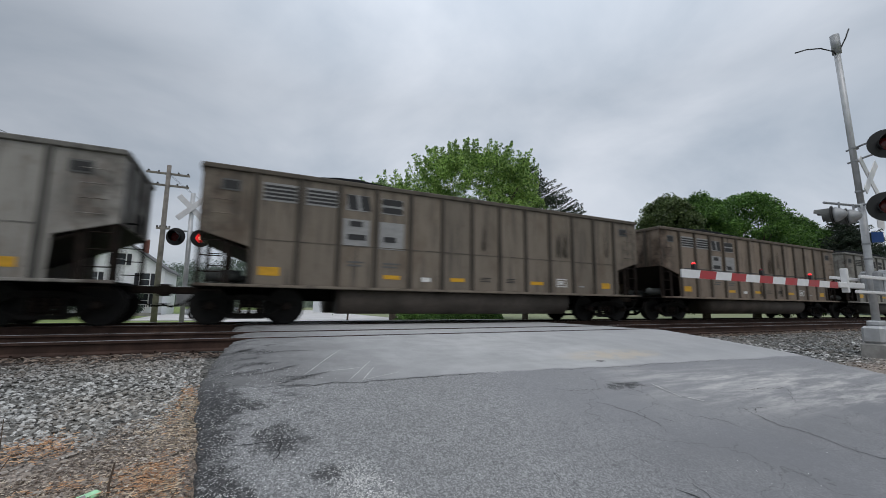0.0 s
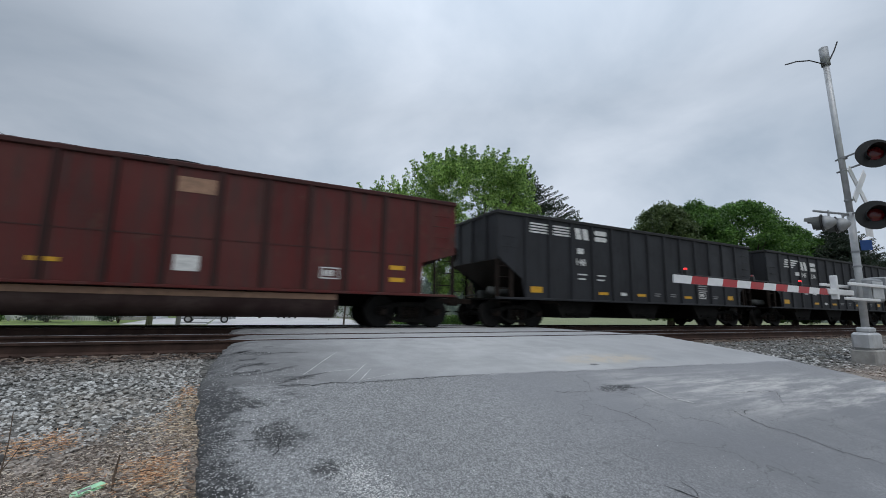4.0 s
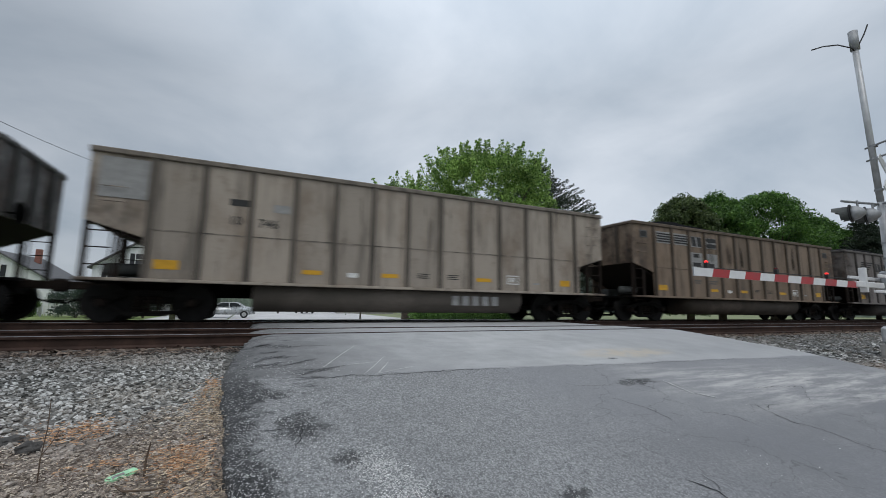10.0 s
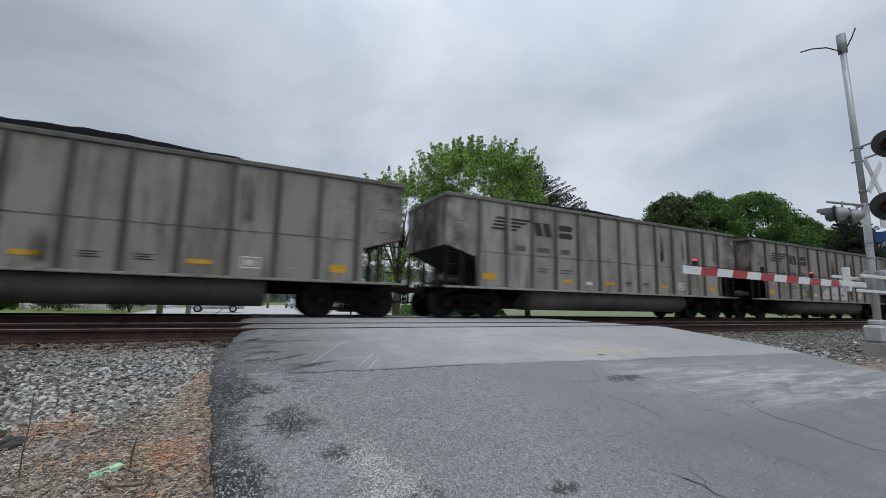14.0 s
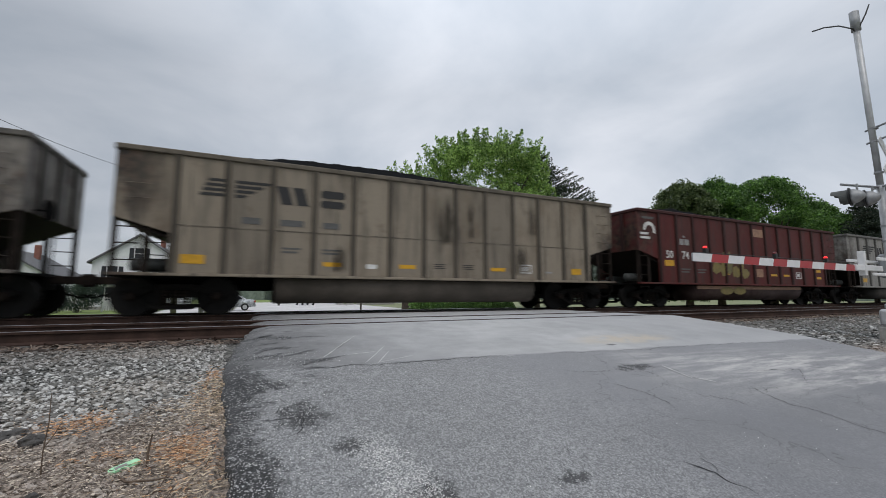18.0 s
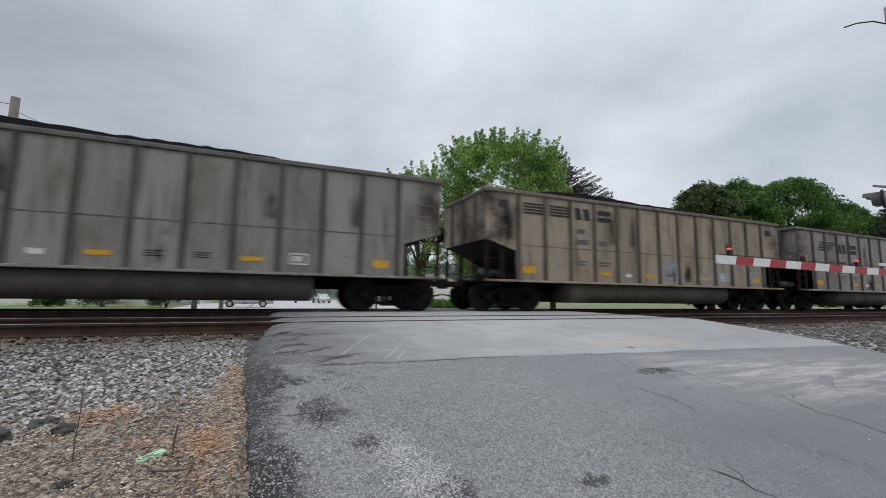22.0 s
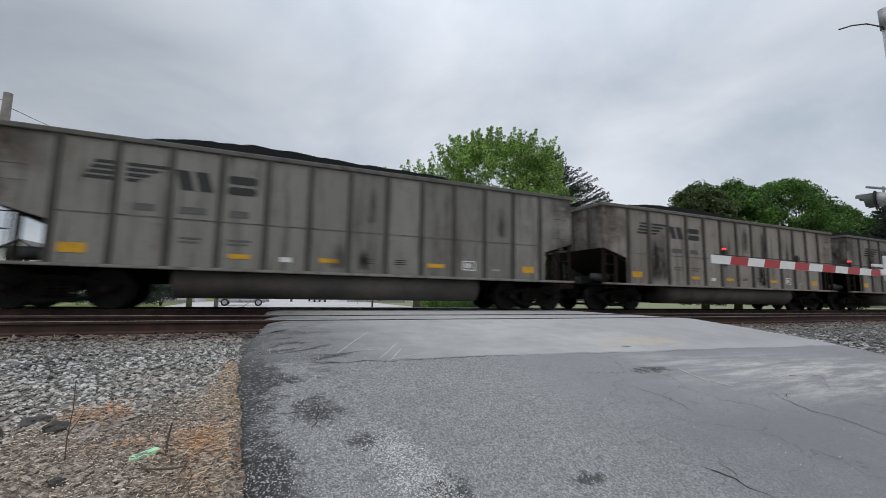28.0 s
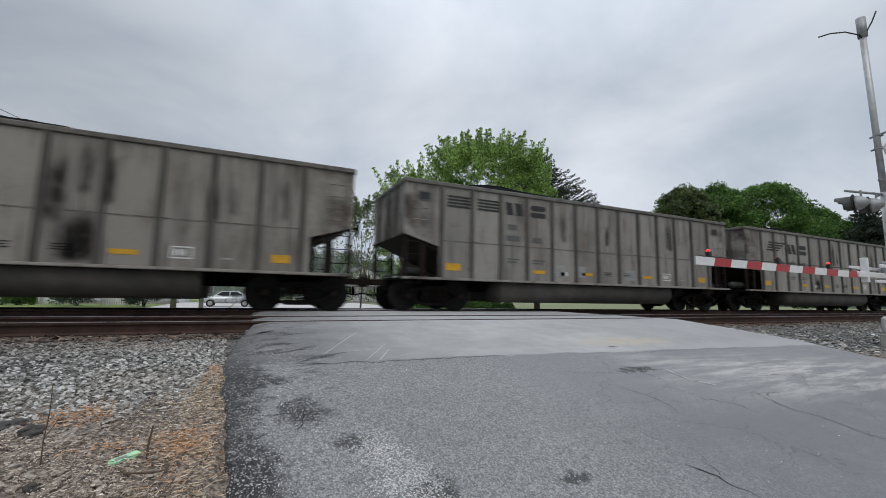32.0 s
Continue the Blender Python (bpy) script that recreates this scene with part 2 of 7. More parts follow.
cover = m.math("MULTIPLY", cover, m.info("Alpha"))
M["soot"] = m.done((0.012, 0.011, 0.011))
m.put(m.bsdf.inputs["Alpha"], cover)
M["white_mark"] = plain("worn_white_marking", (0.70, 0.70, 0.68), 0.6, 0, 0.25, 10)
M["pale_panel"] = plain("chalky_pale_panel", (0.30, 0.30, 0.295), 0.7, 0, 0.2, 8)
M["blue_patch"] = plain("pale_blue_grey_patch", (0.27, 0.29, 0.32), 0.7, 0, 0.2, 5)
M["pale_patch"] = plain("fresh_pale_grey_patch", (0.50, 0.51, 0.52), 0.7, 0, 0.12, 6)
M["dark_mark"] = plain("faded_dark_marking", (0.026, 0.026, 0.027), 0.7, 0, 0.4, 10)
M["faint_mark"] = plain("faint_grey_marking", (0.105, 0.105, 0.103), 0.7, 0, 0.25, 10)
M["yellow"] = plain("yellow_reflector", (0.62, 0.33, 0.015), 0.45, 0, 0.2, 9)
M["tan_stripe"] = plain("tan_wear_stripe", (0.34, 0.20, 0.13), 0.7, 0, 0.3, 6)
M["graffiti"] = plain("olive_graffiti_paint", (0.17, 0.15, 0.06), 0.6, 0, 0.35, 4)
M["graffiti_b"] = plain("yellow_graffiti_paint", (0.215, 0.17, 0.055), 0.6, 0, 0.3, 4)
M["alu"] = plain("weathered_aluminium", (0.52, 0.53, 0.54), 0.5, 0.35, 0.18, 5)
M["galv"] = plain("galvanised_steel", (0.34, 0.35, 0.36), 0.55, 0.4, 0.2, 7)
M["galv_dull"] = plain("dull_grey_green_paint", (0.10, 0.105, 0.10), 0.7, 0.1, 0.4, 6)
M["signal_black"] = plain("black_signal_paint", (0.012, 0.012, 0.012), 0.5, 0, 0.3, 9)
M["concrete"] = plain("grey_concrete", (0.34, 0.33, 0.31), 0.9, 0, 0.25, 5, 0.3)
M["arm_white"] = plain("white_reflective_sheet", (0.74, 0.74, 0.74), 0.4, 0, 0.08, 6)
M["arm_red"] = plain("red_reflective_sheet", (0.42, 0.025, 0.03), 0.4, 0, 0.15, 6)
M["lamp_core"] = glowing("bright_lamp_core", (1.0, 0.42, 0.25), 2.6)
M["red_lens"] = glowing("lit_red_lens", (1.0, 0.03, 0.03), 1.3)
M["dark_lens"] = plain("dark_red_lens", (0.12, 0.006, 0.008), 0.2, 0, 0.2, 20)
M["blue_sign"] = plain("blue_sign", (0.02, 0.08, 0.28), 0.4, 0, 0.1, 8)
M["green_litter"] = plain("pale_green_wrapper", (0.40, 0.74, 0.45), 0.45, 0, 0.2, 30)
M["wood"] = plain("weathered_pole_wood", (0.21, 0.19, 0.17), 0.9, 0, 0.35, 3, 0.3)
M["wire"] = plain("dark_cable", (0.02, 0.02, 0.02), 0.7, 0, 0.1, 5)
M["siding"] = plain("white_house_siding", (0.78, 0.79, 0.8), 0.6, 0, 0.06, 3)
M["roof"] = plain("grey_shingle_roof", (0.14, 0.14, 0.145), 0.9, 0, 0.25, 6, 0.3)
M["shutter"] = plain("dark_shutter_paint", (0.02, 0.022, 0.028), 0.6, 0, 0.2, 6)
m = Nodes("window_glass", 0.06)
M["glass"] = m.done((0.03, 0.035, 0.04))
M["picket"] = plain("white_picket_paint", (0.78, 0.78, 0.77), 0.6, 0, 0.06, 5)
M["silver"] = plain("silver_car_paint", (0.52, 0.54, 0.55), 0.28, 0.5, 0.06, 2)
M["tyre"] = plain("tyre_rubber", (0.015, 0.015, 0.015), 0.85, 0, 0.2, 9)
M["hub"] = plain("alloy_wheel", (0.5, 0.5, 0.51), 0.35, 0.7, 0.1, 9)
M["tail"] = plain("red_tail_lens", (0.35, 0.02, 0.02), 0.25, 0, 0.1, 9)
M["bark"] = plain("grey_brown_bark", (0.10, 0.08, 0.06), 0.95, 0, 0.4, 6, 0.5)
M["twig"] = plain("dry_twig", (0.12, 0.085, 0.06), 0.9, 0, 0.35, 25)
M["tar"] = plain("black_tar_crack", (0.028, 0.028, 0.03), 0.9, 0, 0.3, 30)
M["skid"] = plain("rubber_skid_mark", (0.12, 0.12, 0.123), 0.85, 0, 0.35, 30)
M["scrape"] = plain("pale_scrape", (0.58, 0.58, 0.57), 0.9, 0, 0.3, 40)
M["cabinet"] = plain("green_cabinet_paint", (0.06, 0.12, 0.085), 0.6, 0, 0.2, 5)
M["rock"] = plain("dark_weathered_rock", (0.085, 0.08, 0.075), 0.9, 0, 0.45, 14, 0.5)
M["brick"] = plain("dull_red_wall", (0.28, 0.12, 0.09), 0.85, 0, 0.25, 6)

def leaf(name, dark, light):
    m = Nodes(name, 0.55)
    isl = m.island()
    c = m.mix(isl, dark, light)
    c = m.mix(m.ramp(m.noise(0.55, 4), 0.4, 0.65, 0, 0.55), c, tuple(x * 0.6 for x in dark))
    mat = m.done(c)
    tr = m.n.new("ShaderNodeBsdfTranslucent")
    m.put(tr.inputs["Color"], c)
    mixs = m.n.new("ShaderNodeMixShader")
    mixs.inputs[0].default_value = 0.38
    m.l.new(m.bsdf.outputs[0], mixs.inputs[1])
    m.l.new(tr.outputs[0], mixs.inputs[2])
    m.l.new(mixs.outputs[0], m.n["Material Output"].inputs["Surface"])
    return mat


M["leaf_bright"] = leaf("maple_leaves", (0.045, 0.13, 0.022), (0.50, 0.72, 0.19))
M["leaf_dark"] = leaf("dense_dark_leaves", (0.028, 0.085, 0.018), (0.20, 0.38, 0.078))
M["needle"] = leaf("conifer_needles", (0.018, 0.034, 0.02), (0.06, 0.085, 0.05))
M["evergreen"] = leaf("evergreen_needles", (0.028, 0.052, 0.04), (0.085, 0.12, 0.085))
M["leaf_brown"] = leaf("bronze_green_leaves", (0.045, 0.078, 0.026), (0.185, 0.25, 0.088))
# distance haze is painted into the pale grey-green of the far woods
M["hazed_leaf"] = leaf("haze_tinted_leaves", (0.085, 0.12, 0.10), (0.17, 0.215, 0.17))

# same haze tint for the rise behind the woods
m = Nodes("hazed_canopy", 0.9)
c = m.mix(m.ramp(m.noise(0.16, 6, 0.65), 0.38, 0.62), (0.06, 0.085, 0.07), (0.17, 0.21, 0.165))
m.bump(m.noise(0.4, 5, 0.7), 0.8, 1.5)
M["hazed_canopy"] = m.done(c)
m = Nodes("ballast_stone", 0.85)
isl = m.island()
c = m.mix(m.math("POWER", isl, 1.55), (0.075, 0.078, 0.074), (0.72, 0.72, 0.70))
c = m.mix(m.ramp(m.noise(0.8, 3), 0.42, 0.68, 0, 0.5), c, m.mix(0.6, c, (0.34, 0.27, 0.20)))
c = m.mix(m.ramp(m.axis("Y"), 4.4, 3.3, 0.0, 0.8), c, m.mix(0.7, c, (0.42, 0.31, 0.235)))
c = m.mix(m.ramp(m.noise(60, 3), 0.4, 0.7, 0, 0.35), c, (0.09, 0.09, 0.085))
c = m.mix(m.ramp(m.math("ADD", m.axis("Y"), m.math("MULTIPLY", m.math("SUBTRACT", m.noise(1.8, 4), 0.5), 1.6)), 5.4, 6.7, 0.0, 0.62), c, (0.15, 0.122, 0.10))
m.bsdf.inputs["Specular IOR Level"].default_value = 0.2
c = m.mix(m.math("MULTIPLY", m.ramp(m.axis("X"), -2.4, -0.9), m.ramp(m.axis("X"), 1.0, 0.0, 0.0, 0.18)), c, (0.56, 0.53, 0.48))
M["stone"] = m.done(c)
m = Nodes("straw_and_dead_leaves", 0.9)
isl = m.island()
c = m.mix(m.math("POWER", isl, 1.7), (0.11, 0.082, 0.066), (0.95, 0.83, 0.68))
c = m.mix(m.ramp(m.noise(1.6, 4), 0.4, 0.65, 0.0, 0.55), c, m.mix(0.6, c, (0.16, 0.12, 0.10)))
M["straw"] = m.done(c)
m = Nodes("pale_dry_straw", 0.9)
M["straw_pale"] = m.done(m.mix(m.island(), (0.26, 0.19, 0.13), (0.80, 0.67, 0.50)))
m = Nodes("rust_red_needles", 0.9)
c = m.mix(m.island(), (0.36, 0.175, 0.09), (0.82, 0.52, 0.30))
M["needles_red"] = m.done(c)

# ground: ballast and dirt by the track, grass past it
m = Nodes("ground_soil_and_grass", 0.95)
y = m.axis("Y")
grain = m.voronoi(26, out="Color")
bw = m.n.new("ShaderNodeRGBToBW")
m.l.new(grain, bw.inputs[0])
stones = m.mix(m.ramp(bw.outputs[0], 0.1, 0.9), (0.028, 0.027, 0.024), (0.18, 0.175, 0.16))
soil = m.mix(m.ramp(m.noise(26, 8, 0.85), 0.40, 0.64), (0.06, 0.05, 0.042), (0.50, 0.42, 0.355))
wob = m.math("ADD", y, m.math("MULTIPLY", m.math("SUBTRACT", m.noise(1.3, 4), 0.5), 1.8))
c = m.mix(m.ramp(wob, 3.3, 4.6), soil, stones)
c = m.mix(m.ramp(wob, 14.6, 15.4), c, m.mix(0.5, soil, (0.42, 0.40, 0.34)))
grass = m.mix(m.ramp(m.noise(0.7, 5), 0.3, 0.7), (0.13, 0.185, 0.055), (0.25, 0.315, 0.095))
grass = m.mix(m.math("MULTIPLY", m.ramp(m.axis("X"), 8.0, 14.0), 0.6), grass, (0.27, 0.265, 0.19))
grass = m.mix(m.ramp(m.noise(25, 3), 0.4, 0.7, 0, 0.4), grass, (0.08, 0.13, 0.03))
c = m.mix(m.ramp(m.math("SUBTRACT", wob, m.ramp(m.axis("X"), 5.0, 9.0, 0.0, 6.5)), 15.6, 16.6), c, grass)
c = m.mix(m.ramp(wob, -9.0, -8.0, 1.0, 0.0), c, grass)
m.bump(bw.outputs[0], 0.5, 0.03)
M["ground"] = m.done(c)

# near road: old chip-sealed asphalt, newer smooth asphalt by the track, pale dust, oil and tar
m = Nodes("worn_asphalt", 0.85)
x, y = m.axis("X"), m.axis("Y")
chips = m.voronoi(95, out="Color")
bw = m.n.new("ShaderNodeRGBToBW")
m.l.new(chips, bw.inputs[0])
fine = m.noise(140, 3, 0.7)
big = m.noise(0.9, 5)
old = m.mix(m.ramp(bw.outputs[0], 0.2, 0.88), (0.215, 0.218, 0.220), (0.46, 0.463, 0.463))
old = m.mix(m.math("MULTIPLY", m.ramp(bw.outputs[0], 0.84, 0.91, 0, 0.5), m.ramp(x, 0.5, 1.7, 1.0, 0.3)), old, (0.60, 0.60, 0.59))
old = m.mix(m.ramp(fine, 0.54, 0.68, 0, 0.7), old, (0.05, 0.051, 0.052))
old = m.mix(m.ramp(m.noise(34, 5, 0.75), 0.54, 0.65, 0, 0.62), old, (0.06, 0.062, 0.064))
old = m.mix(m.ramp(m.noise(5.5, 6, 0.72), 0.5, 0.68, 0, 0.2), old, (0.13, 0.133, 0.136))
# sealed, smoother and darker away from the edge
old = m.mix(m.math("MULTIPLY", m.ramp(x, 1.5, 4.2), m.ramp(m.noise(1.1, 5, 0.65), 0.3, 0.62, 0.6, 0.9)), old, m.mix(m.ramp(y, 3.4, 2.2), (0.225, 0.228, 0.24), (0.165, 0.168, 0.18)))
# slightly darker beside the edge; slightly paler across the middle
old = m.mix(m.math("MULTIPLY", m.ramp(x, 2.6, 0.4), 0.12), old, (0.07, 0.072, 0.073))
old = m.mix(m.math("MULTIPLY", m.ramp(x, 2.6, 4.8), 0.06), old, (0.50, 0.50, 0.49))
newer = m.mix(m.ramp(m.noise(3, 5), 0.3, 0.7), (0.37, 0.372, 0.373), (0.45, 0.453, 0.453))
newer = m.mix(m.ramp(fine, 0.45, 0.7, 0, 0.4), newer, (0.24, 0.242, 0.24))
newer = m.mix(m.math("MULTIPLY", m.ramp(x, 2.4, 0.2), m.ramp(m.noise(1.6, 6, 0.7), 0.25, 0.6, 0.4, 0.85)), newer, (0.135, 0.136, 0.136))
newer = m.mix(m.math("MULTIPLY", m.ramp(x, 1.8, 3.6), m.ramp(m.noise(1.3, 6, 0.65, stretch=(0.45, 1.8, 1)), 0.35, 0.65, 0.05, 0.4)), newer, (0.54, 0.54, 0.53))
newer = m.mix(m.math("MULTIPLY", m.ramp(x, 4.6, 7.6), m.ramp(m.noise(1.7, 6, 0.65), 0.3, 0.6, 0.5, 0.9)), newer, (0.37, 0.372, 0.376))
seam = m.math("ADD", y, m.math("ADD", m.math("MULTIPLY", x, 0.045), m.math("MULTIPLY", m.math("SUBTRACT", m.noise(2.5, 4), 0.5), 0.16)))
c = m.mix(m.ramp(seam, 4.58, 4.66), old, newer)
# fine map cracking
warp = m.n.new("ShaderNodeVectorMath")
warp.operation = "ADD"
wob = m.n.new("ShaderNodeTexNoise")
wob.inputs["Scale"].default_value, wob.inputs["Detail"].default_value = 3.0, 5.0
m.l.new(m.co, wob.inputs["Vector"])
half = m.n.new("ShaderNodeVectorMath")
half.operation = "SCALE"
half.inputs["Scale"].default_value = 0.55
m.l.new(wob.outputs["Color"], half.inputs[0])
m.l.new(m.co, warp.inputs[0])
m.l.new(half.outputs[0], warp.inputs[1])
net = m.n.new("ShaderNodeTexVoronoi")
net.feature = "DISTANCE_TO_EDGE"
net.inputs["Scale"].default_value = 1.25
m.l.new(warp.outputs[0], net.inputs["Vector"])
thin = m.math("MULTIPLY", m.ramp(net.outputs["Distance"], 0.0, 0.011, 1.0, 0.0), m.math("MULTIPLY", m.ramp(m.noise(0.9, 4), 0.46, 0.58), m.ramp(x, 1.6, 3.4)))
c = m.mix(m.math("MULTIPLY", thin, m.ramp(y, 4.3, 4.5, 0.5, 0.0)), c, (0.06, 0.06, 0.063))
c = m.mix(m.ramp(big, 0.42, 0.68, 0, 0.2), c, (0.22, 0.222, 0.222))
# pale dusty drift
dust = m.math("MULTIPLY", m.ramp(x, 3.6, 6.2), m.ramp(m.math("ABSOLUTE", m.math("SUBTRACT", m.math("ADD", y, m.math("MULTIPLY", x, 0.22)), 4.75)), 0.25, 1.1, 1.0, 0.0))
dust = m.math("MULTIPLY", dust, m.ramp(m.noise(2.4, 8, 0.72, stretch=(0.3, 1.9, 1)), 0.40, 0.68))
c = m.mix(m.math("MULTIPLY", dust, 0.85), c, (0.58, 0.565, 0.545))
# rusty dust spot
r2 = m.math("ADD", m.math("POWER", m.math("MULTIPLY", m.math("SUBTRACT", x, 5.6), 0.8), 2), m.math("POWER", m.math("MULTIPLY", m.math("SUBTRACT", y, 4.95), 2.6), 2))
c = m.mix(m.math("MULTIPLY", m.ramp(r2, 0.0, 1.1, 1, 0), m.ramp(m.noise(4, 4), 0.3, 0.6, 0, 0.7)), c, (0.52, 0.45, 0.35))
# dark broken edge with old tar along the left side
near = m.ramp(m.math("ADD", x, m.math("MULTIPLY", m.ramp(y, 2.2, 3.4), 0.10)), -0.05, 0.55, 0.34, -0.15)
patchy = m.math("ADD", m.math("ADD", m.noise(8.0, 10, 0.84), near), m.math("MULTIPLY", m.math("SUBTRACT", m.noise(2.3, 4), 0.5), 0.55))
lump = m.math("MULTIPLY", m.ramp(patchy, 0.53, 0.76, 0.0, 0.92), m.ramp(y, 4.3, 5.2, 1.0, 0.5))
tarred = m.mix(m.ramp(fine, 0.35, 0.65), (0.014, 0.015, 0.016), (0.085, 0.086, 0.088))
tarred = m.mix(m.ramp(bw.outputs[0], 0.74, 0.86), tarred, (0.42, 0.42, 0.41))
c = m.mix(lump, c, tarred)
smear = m.math("MULTIPLY", m.ramp(m.noise(2.6, 5, 0.7, stretch=(1.0, 2.4, 1)), 0.55, 0.63), m.math("MULTIPLY", m.ramp(x, 0.35, 1.0, 1.0, 0.0), m.ramp(y, 3.0, 4.2)))
c = m.mix(m.math("MULTIPLY", smear, 0.75), c, (0.055, 0.056, 0.06))
sx, sy = m.math("SUBTRACT", x, 0.43), m.math("SUBTRACT", y, 3.50)
r3 = m.math("ADD", m.math("MULTIPLY", m.math("MULTIPLY", sx, sx), 22.0), m.math("MULTIPLY", m.math("MULTIPLY", sy, sy), 15.0))
r3 = m.math("ADD", r3, m.math("MULTIPLY", m.math("SUBTRACT", m.noise(5, 7, 0.75), 0.5), 6.0))
c = m.mix(m.ramp(r3, 0.0, 1.3, 0.85, 0.0), c, tarred)
# old oil drips and rough broken spots
for ox, oy, kx, ky, ragged in ((0.18, 4.17, 14.0, 60.0, 8.0), (2.03, 2.26, 60.0, 260.0, 9.0), (0.70, 3.00, 70.0, 90.0, 7.0), (1.09, 2.40, 60.0, 60.0, 9.0), (0.12, 5.1, 30.0, 110.0, 9.0), (0.3, 5.5, 22.0, 130.0, 9.0), (0.35, 6.15, 16.0, 120.0, 9.0), (0.72, 4.82, 22.0, 150.0, 8.0), (4.40, 3.76, 14.0, 80.0, 8.0), (4.98, 4.65, 90.0, 500.0, 6.0), (0.06, 2.7, 22.0, 8.0, 7.0)):
    ux, uy = m.math("SUBTRACT", x, ox), m.math("SUBTRACT", y, oy)
    r5 = m.math("ADD", m.math("MULTIPLY", m.math("MULTIPLY", ux, ux), kx), m.math("MULTIPLY", m.math("MULTIPLY", uy, uy), ky))
    r5 = m.math("ADD", r5, m.math("MULTIPLY", m.math("SUBTRACT", m.noise(13, 6, 0.78), 0.5), ragged))
    c = m.mix(m.ramp(r5, 0.0, 1.4, 0.8, 0.0), c, tarred)
# loose pale chips worn out of the seal
gy = m.math("SUBTRACT", y, 2.6)
gx = m.math("SUBTRACT", m.math("ADD", x, m.math("MULTIPLY", gy, 0.15)), 0.93)
r4 = m.math("ADD", m.math("MULTIPLY", m.math("MULTIPLY", gx, gx), 20.0), m.math("MULTIPLY", m.math("MULTIPLY", gy, gy), 2.6))
r4 = m.math("ADD", r4, m.math("MULTIPLY", m.math("SUBTRACT", m.noise(6, 5, 0.7), 0.5), 2.2))
c = m.mix(m.math("MULTIPLY", m.ramp(r4, 0.2, 1.2, 0.7, 0.0), m.ramp(m.math("ADD", bw.outputs[0], m.math("MULTIPLY", m.noise(14, 4, 0.7), 0.8)), 1.0, 1.12)), c, (0.62, 0.615, 0.595))
m.bump(m.math("ADD", m.math("MULTIPLY", bw.outputs[0], m.math("MULTIPLY", m.ramp(x, 1.5, 4.2, 1.0, 0.25), m.ramp(seam, 4.58, 4.66, 1.0, 0.35))), m.math("MULTIPLY", fine, m.ramp(x, 1.5, 4.2, 1.0, 0.35))), 0.8, 0.007)
m.bsdf.inputs["Specular IOR Level"].default_value = 0.2
M["asphalt"] = m.done(c, m.ramp(big, 0.3, 0.7, 0.78, 0.92))
m = Nodes("far_pale_road", 0.9)
c = m.mix(m.ramp(m.noise(0.5, 5), 0.3, 0.7), (0.50, 0.49, 0.48), (0.62, 0.61, 0.60))
M["far_road"] = m.done(m.mix(m.ramp(m.noise(30, 3), 0.45, 0.7, 0, 0.3), c, (0.36, 0.36, 0.36)))
m = Nodes("creosoted_tie", 0.9)
c = m.mix(m.ramp(m.noise(6, 5, stretch=(6, 0.5, 6)), 0.3, 0.7), (0.035, 0.026, 0.02), (0.15, 0.10, 0.07))
c = m.mix(m.math("MULTIPLY", m.info("Random"), 0.4), c, (0.16, 0.12, 0.09))
M["tie"] = m.done(c)


for key, gloss in (("coal", 0.0), ("side_frame", 0.12), ("chord", 0.25), ("rust", 0.15), ("rail_rust", 0.2), ("soot", 0.1), ("tie", 0.15), ("underframe", 0.12), ("rim", 0.2), ("grime", 0.15), ("paint_black", 0.32), ("tub", 0.35), ("paint", 0.28), ("panel_paint", 0.28), ("paint_rib", 0.3)):
    M[key].node_tree.nodes["Principled BSDF"].inputs["Specular IOR Level"].default_value = gloss


# ---- mesh helpers ----
def box(bm, x0, x1, y0, y1, z0, z1, bevel=0.0):
    v = [bm.verts.new(p) for p in ((x0, y0, z0), (x1, y0, z0), (x1, y1, z0), (x0, y1, z0), (x0, y0, z1), (x1, y0, z1), (x1, y1, z1), (x0, y1, z1))]
    f = [bm.faces.new([v[i] for i in q]) for q in ((3, 2, 1, 0), (4, 5, 6, 7), (0, 1, 5, 4), (1, 2, 6, 5), (2, 3, 7, 6), (3, 0, 4, 7))]
    if bevel:
        edges = list({e for q in f for e in q.edges})
        bmesh.ops.bevel(bm, geom=edges, offset=bevel, segments=1, affect="EDGES")
    return bm


def prism(bm, outline, a, b, axis="y"):
    """An outline drawn out from a to b along an axis; the outline lies in the other two axes."""
    def at(p, k):
        return {"x": (k, p[0], p[1]), "y": (p[0], k, p[1]), "z": (p[0], p[1], k)}[axis]
    v0 = [bm.verts.new(at(p, a)) for p in outline]
    v1 = [bm.verts.new(at(p, b)) for p in outline]
    bm.faces.new(v0)
    bm.faces.new(v1[::-1])
    for i in range(len(outline)):
        j = (i + 1) % len(outline)
        bm.faces.new((v0[j], v0[i], v1[i], v1[j]))
    bmesh.ops.recalc_face_normals(bm, faces=bm.faces)
    return bm


def tube(bm, p, q, r0, r1=None, seg=8, caps=True):
    r1 = r0 if r1 is None else r1
    p, q = Vector(p), Vector(q)
    d = (q - p).normalized()
    a = d.orthogonal().normalized()
    b = d.cross(a)
    rings = []
    for c, r in ((p, r0), (q, r1)):
        rings.append([bm.verts.new(c + r * (math.cos(2 * math.pi * i / seg) * a + math.sin(2 * math.pi * i / seg) * b)) for i in range(seg)])
    for i in range(seg):
        j = (i + 1) % seg
        bm.faces.new((rings[0][i], rings[0][j], rings[1][j], rings[1][i]))
    if caps:
        bm.faces.new(rings[0][::-1])
        bm.faces.new(rings[1])
    return bm


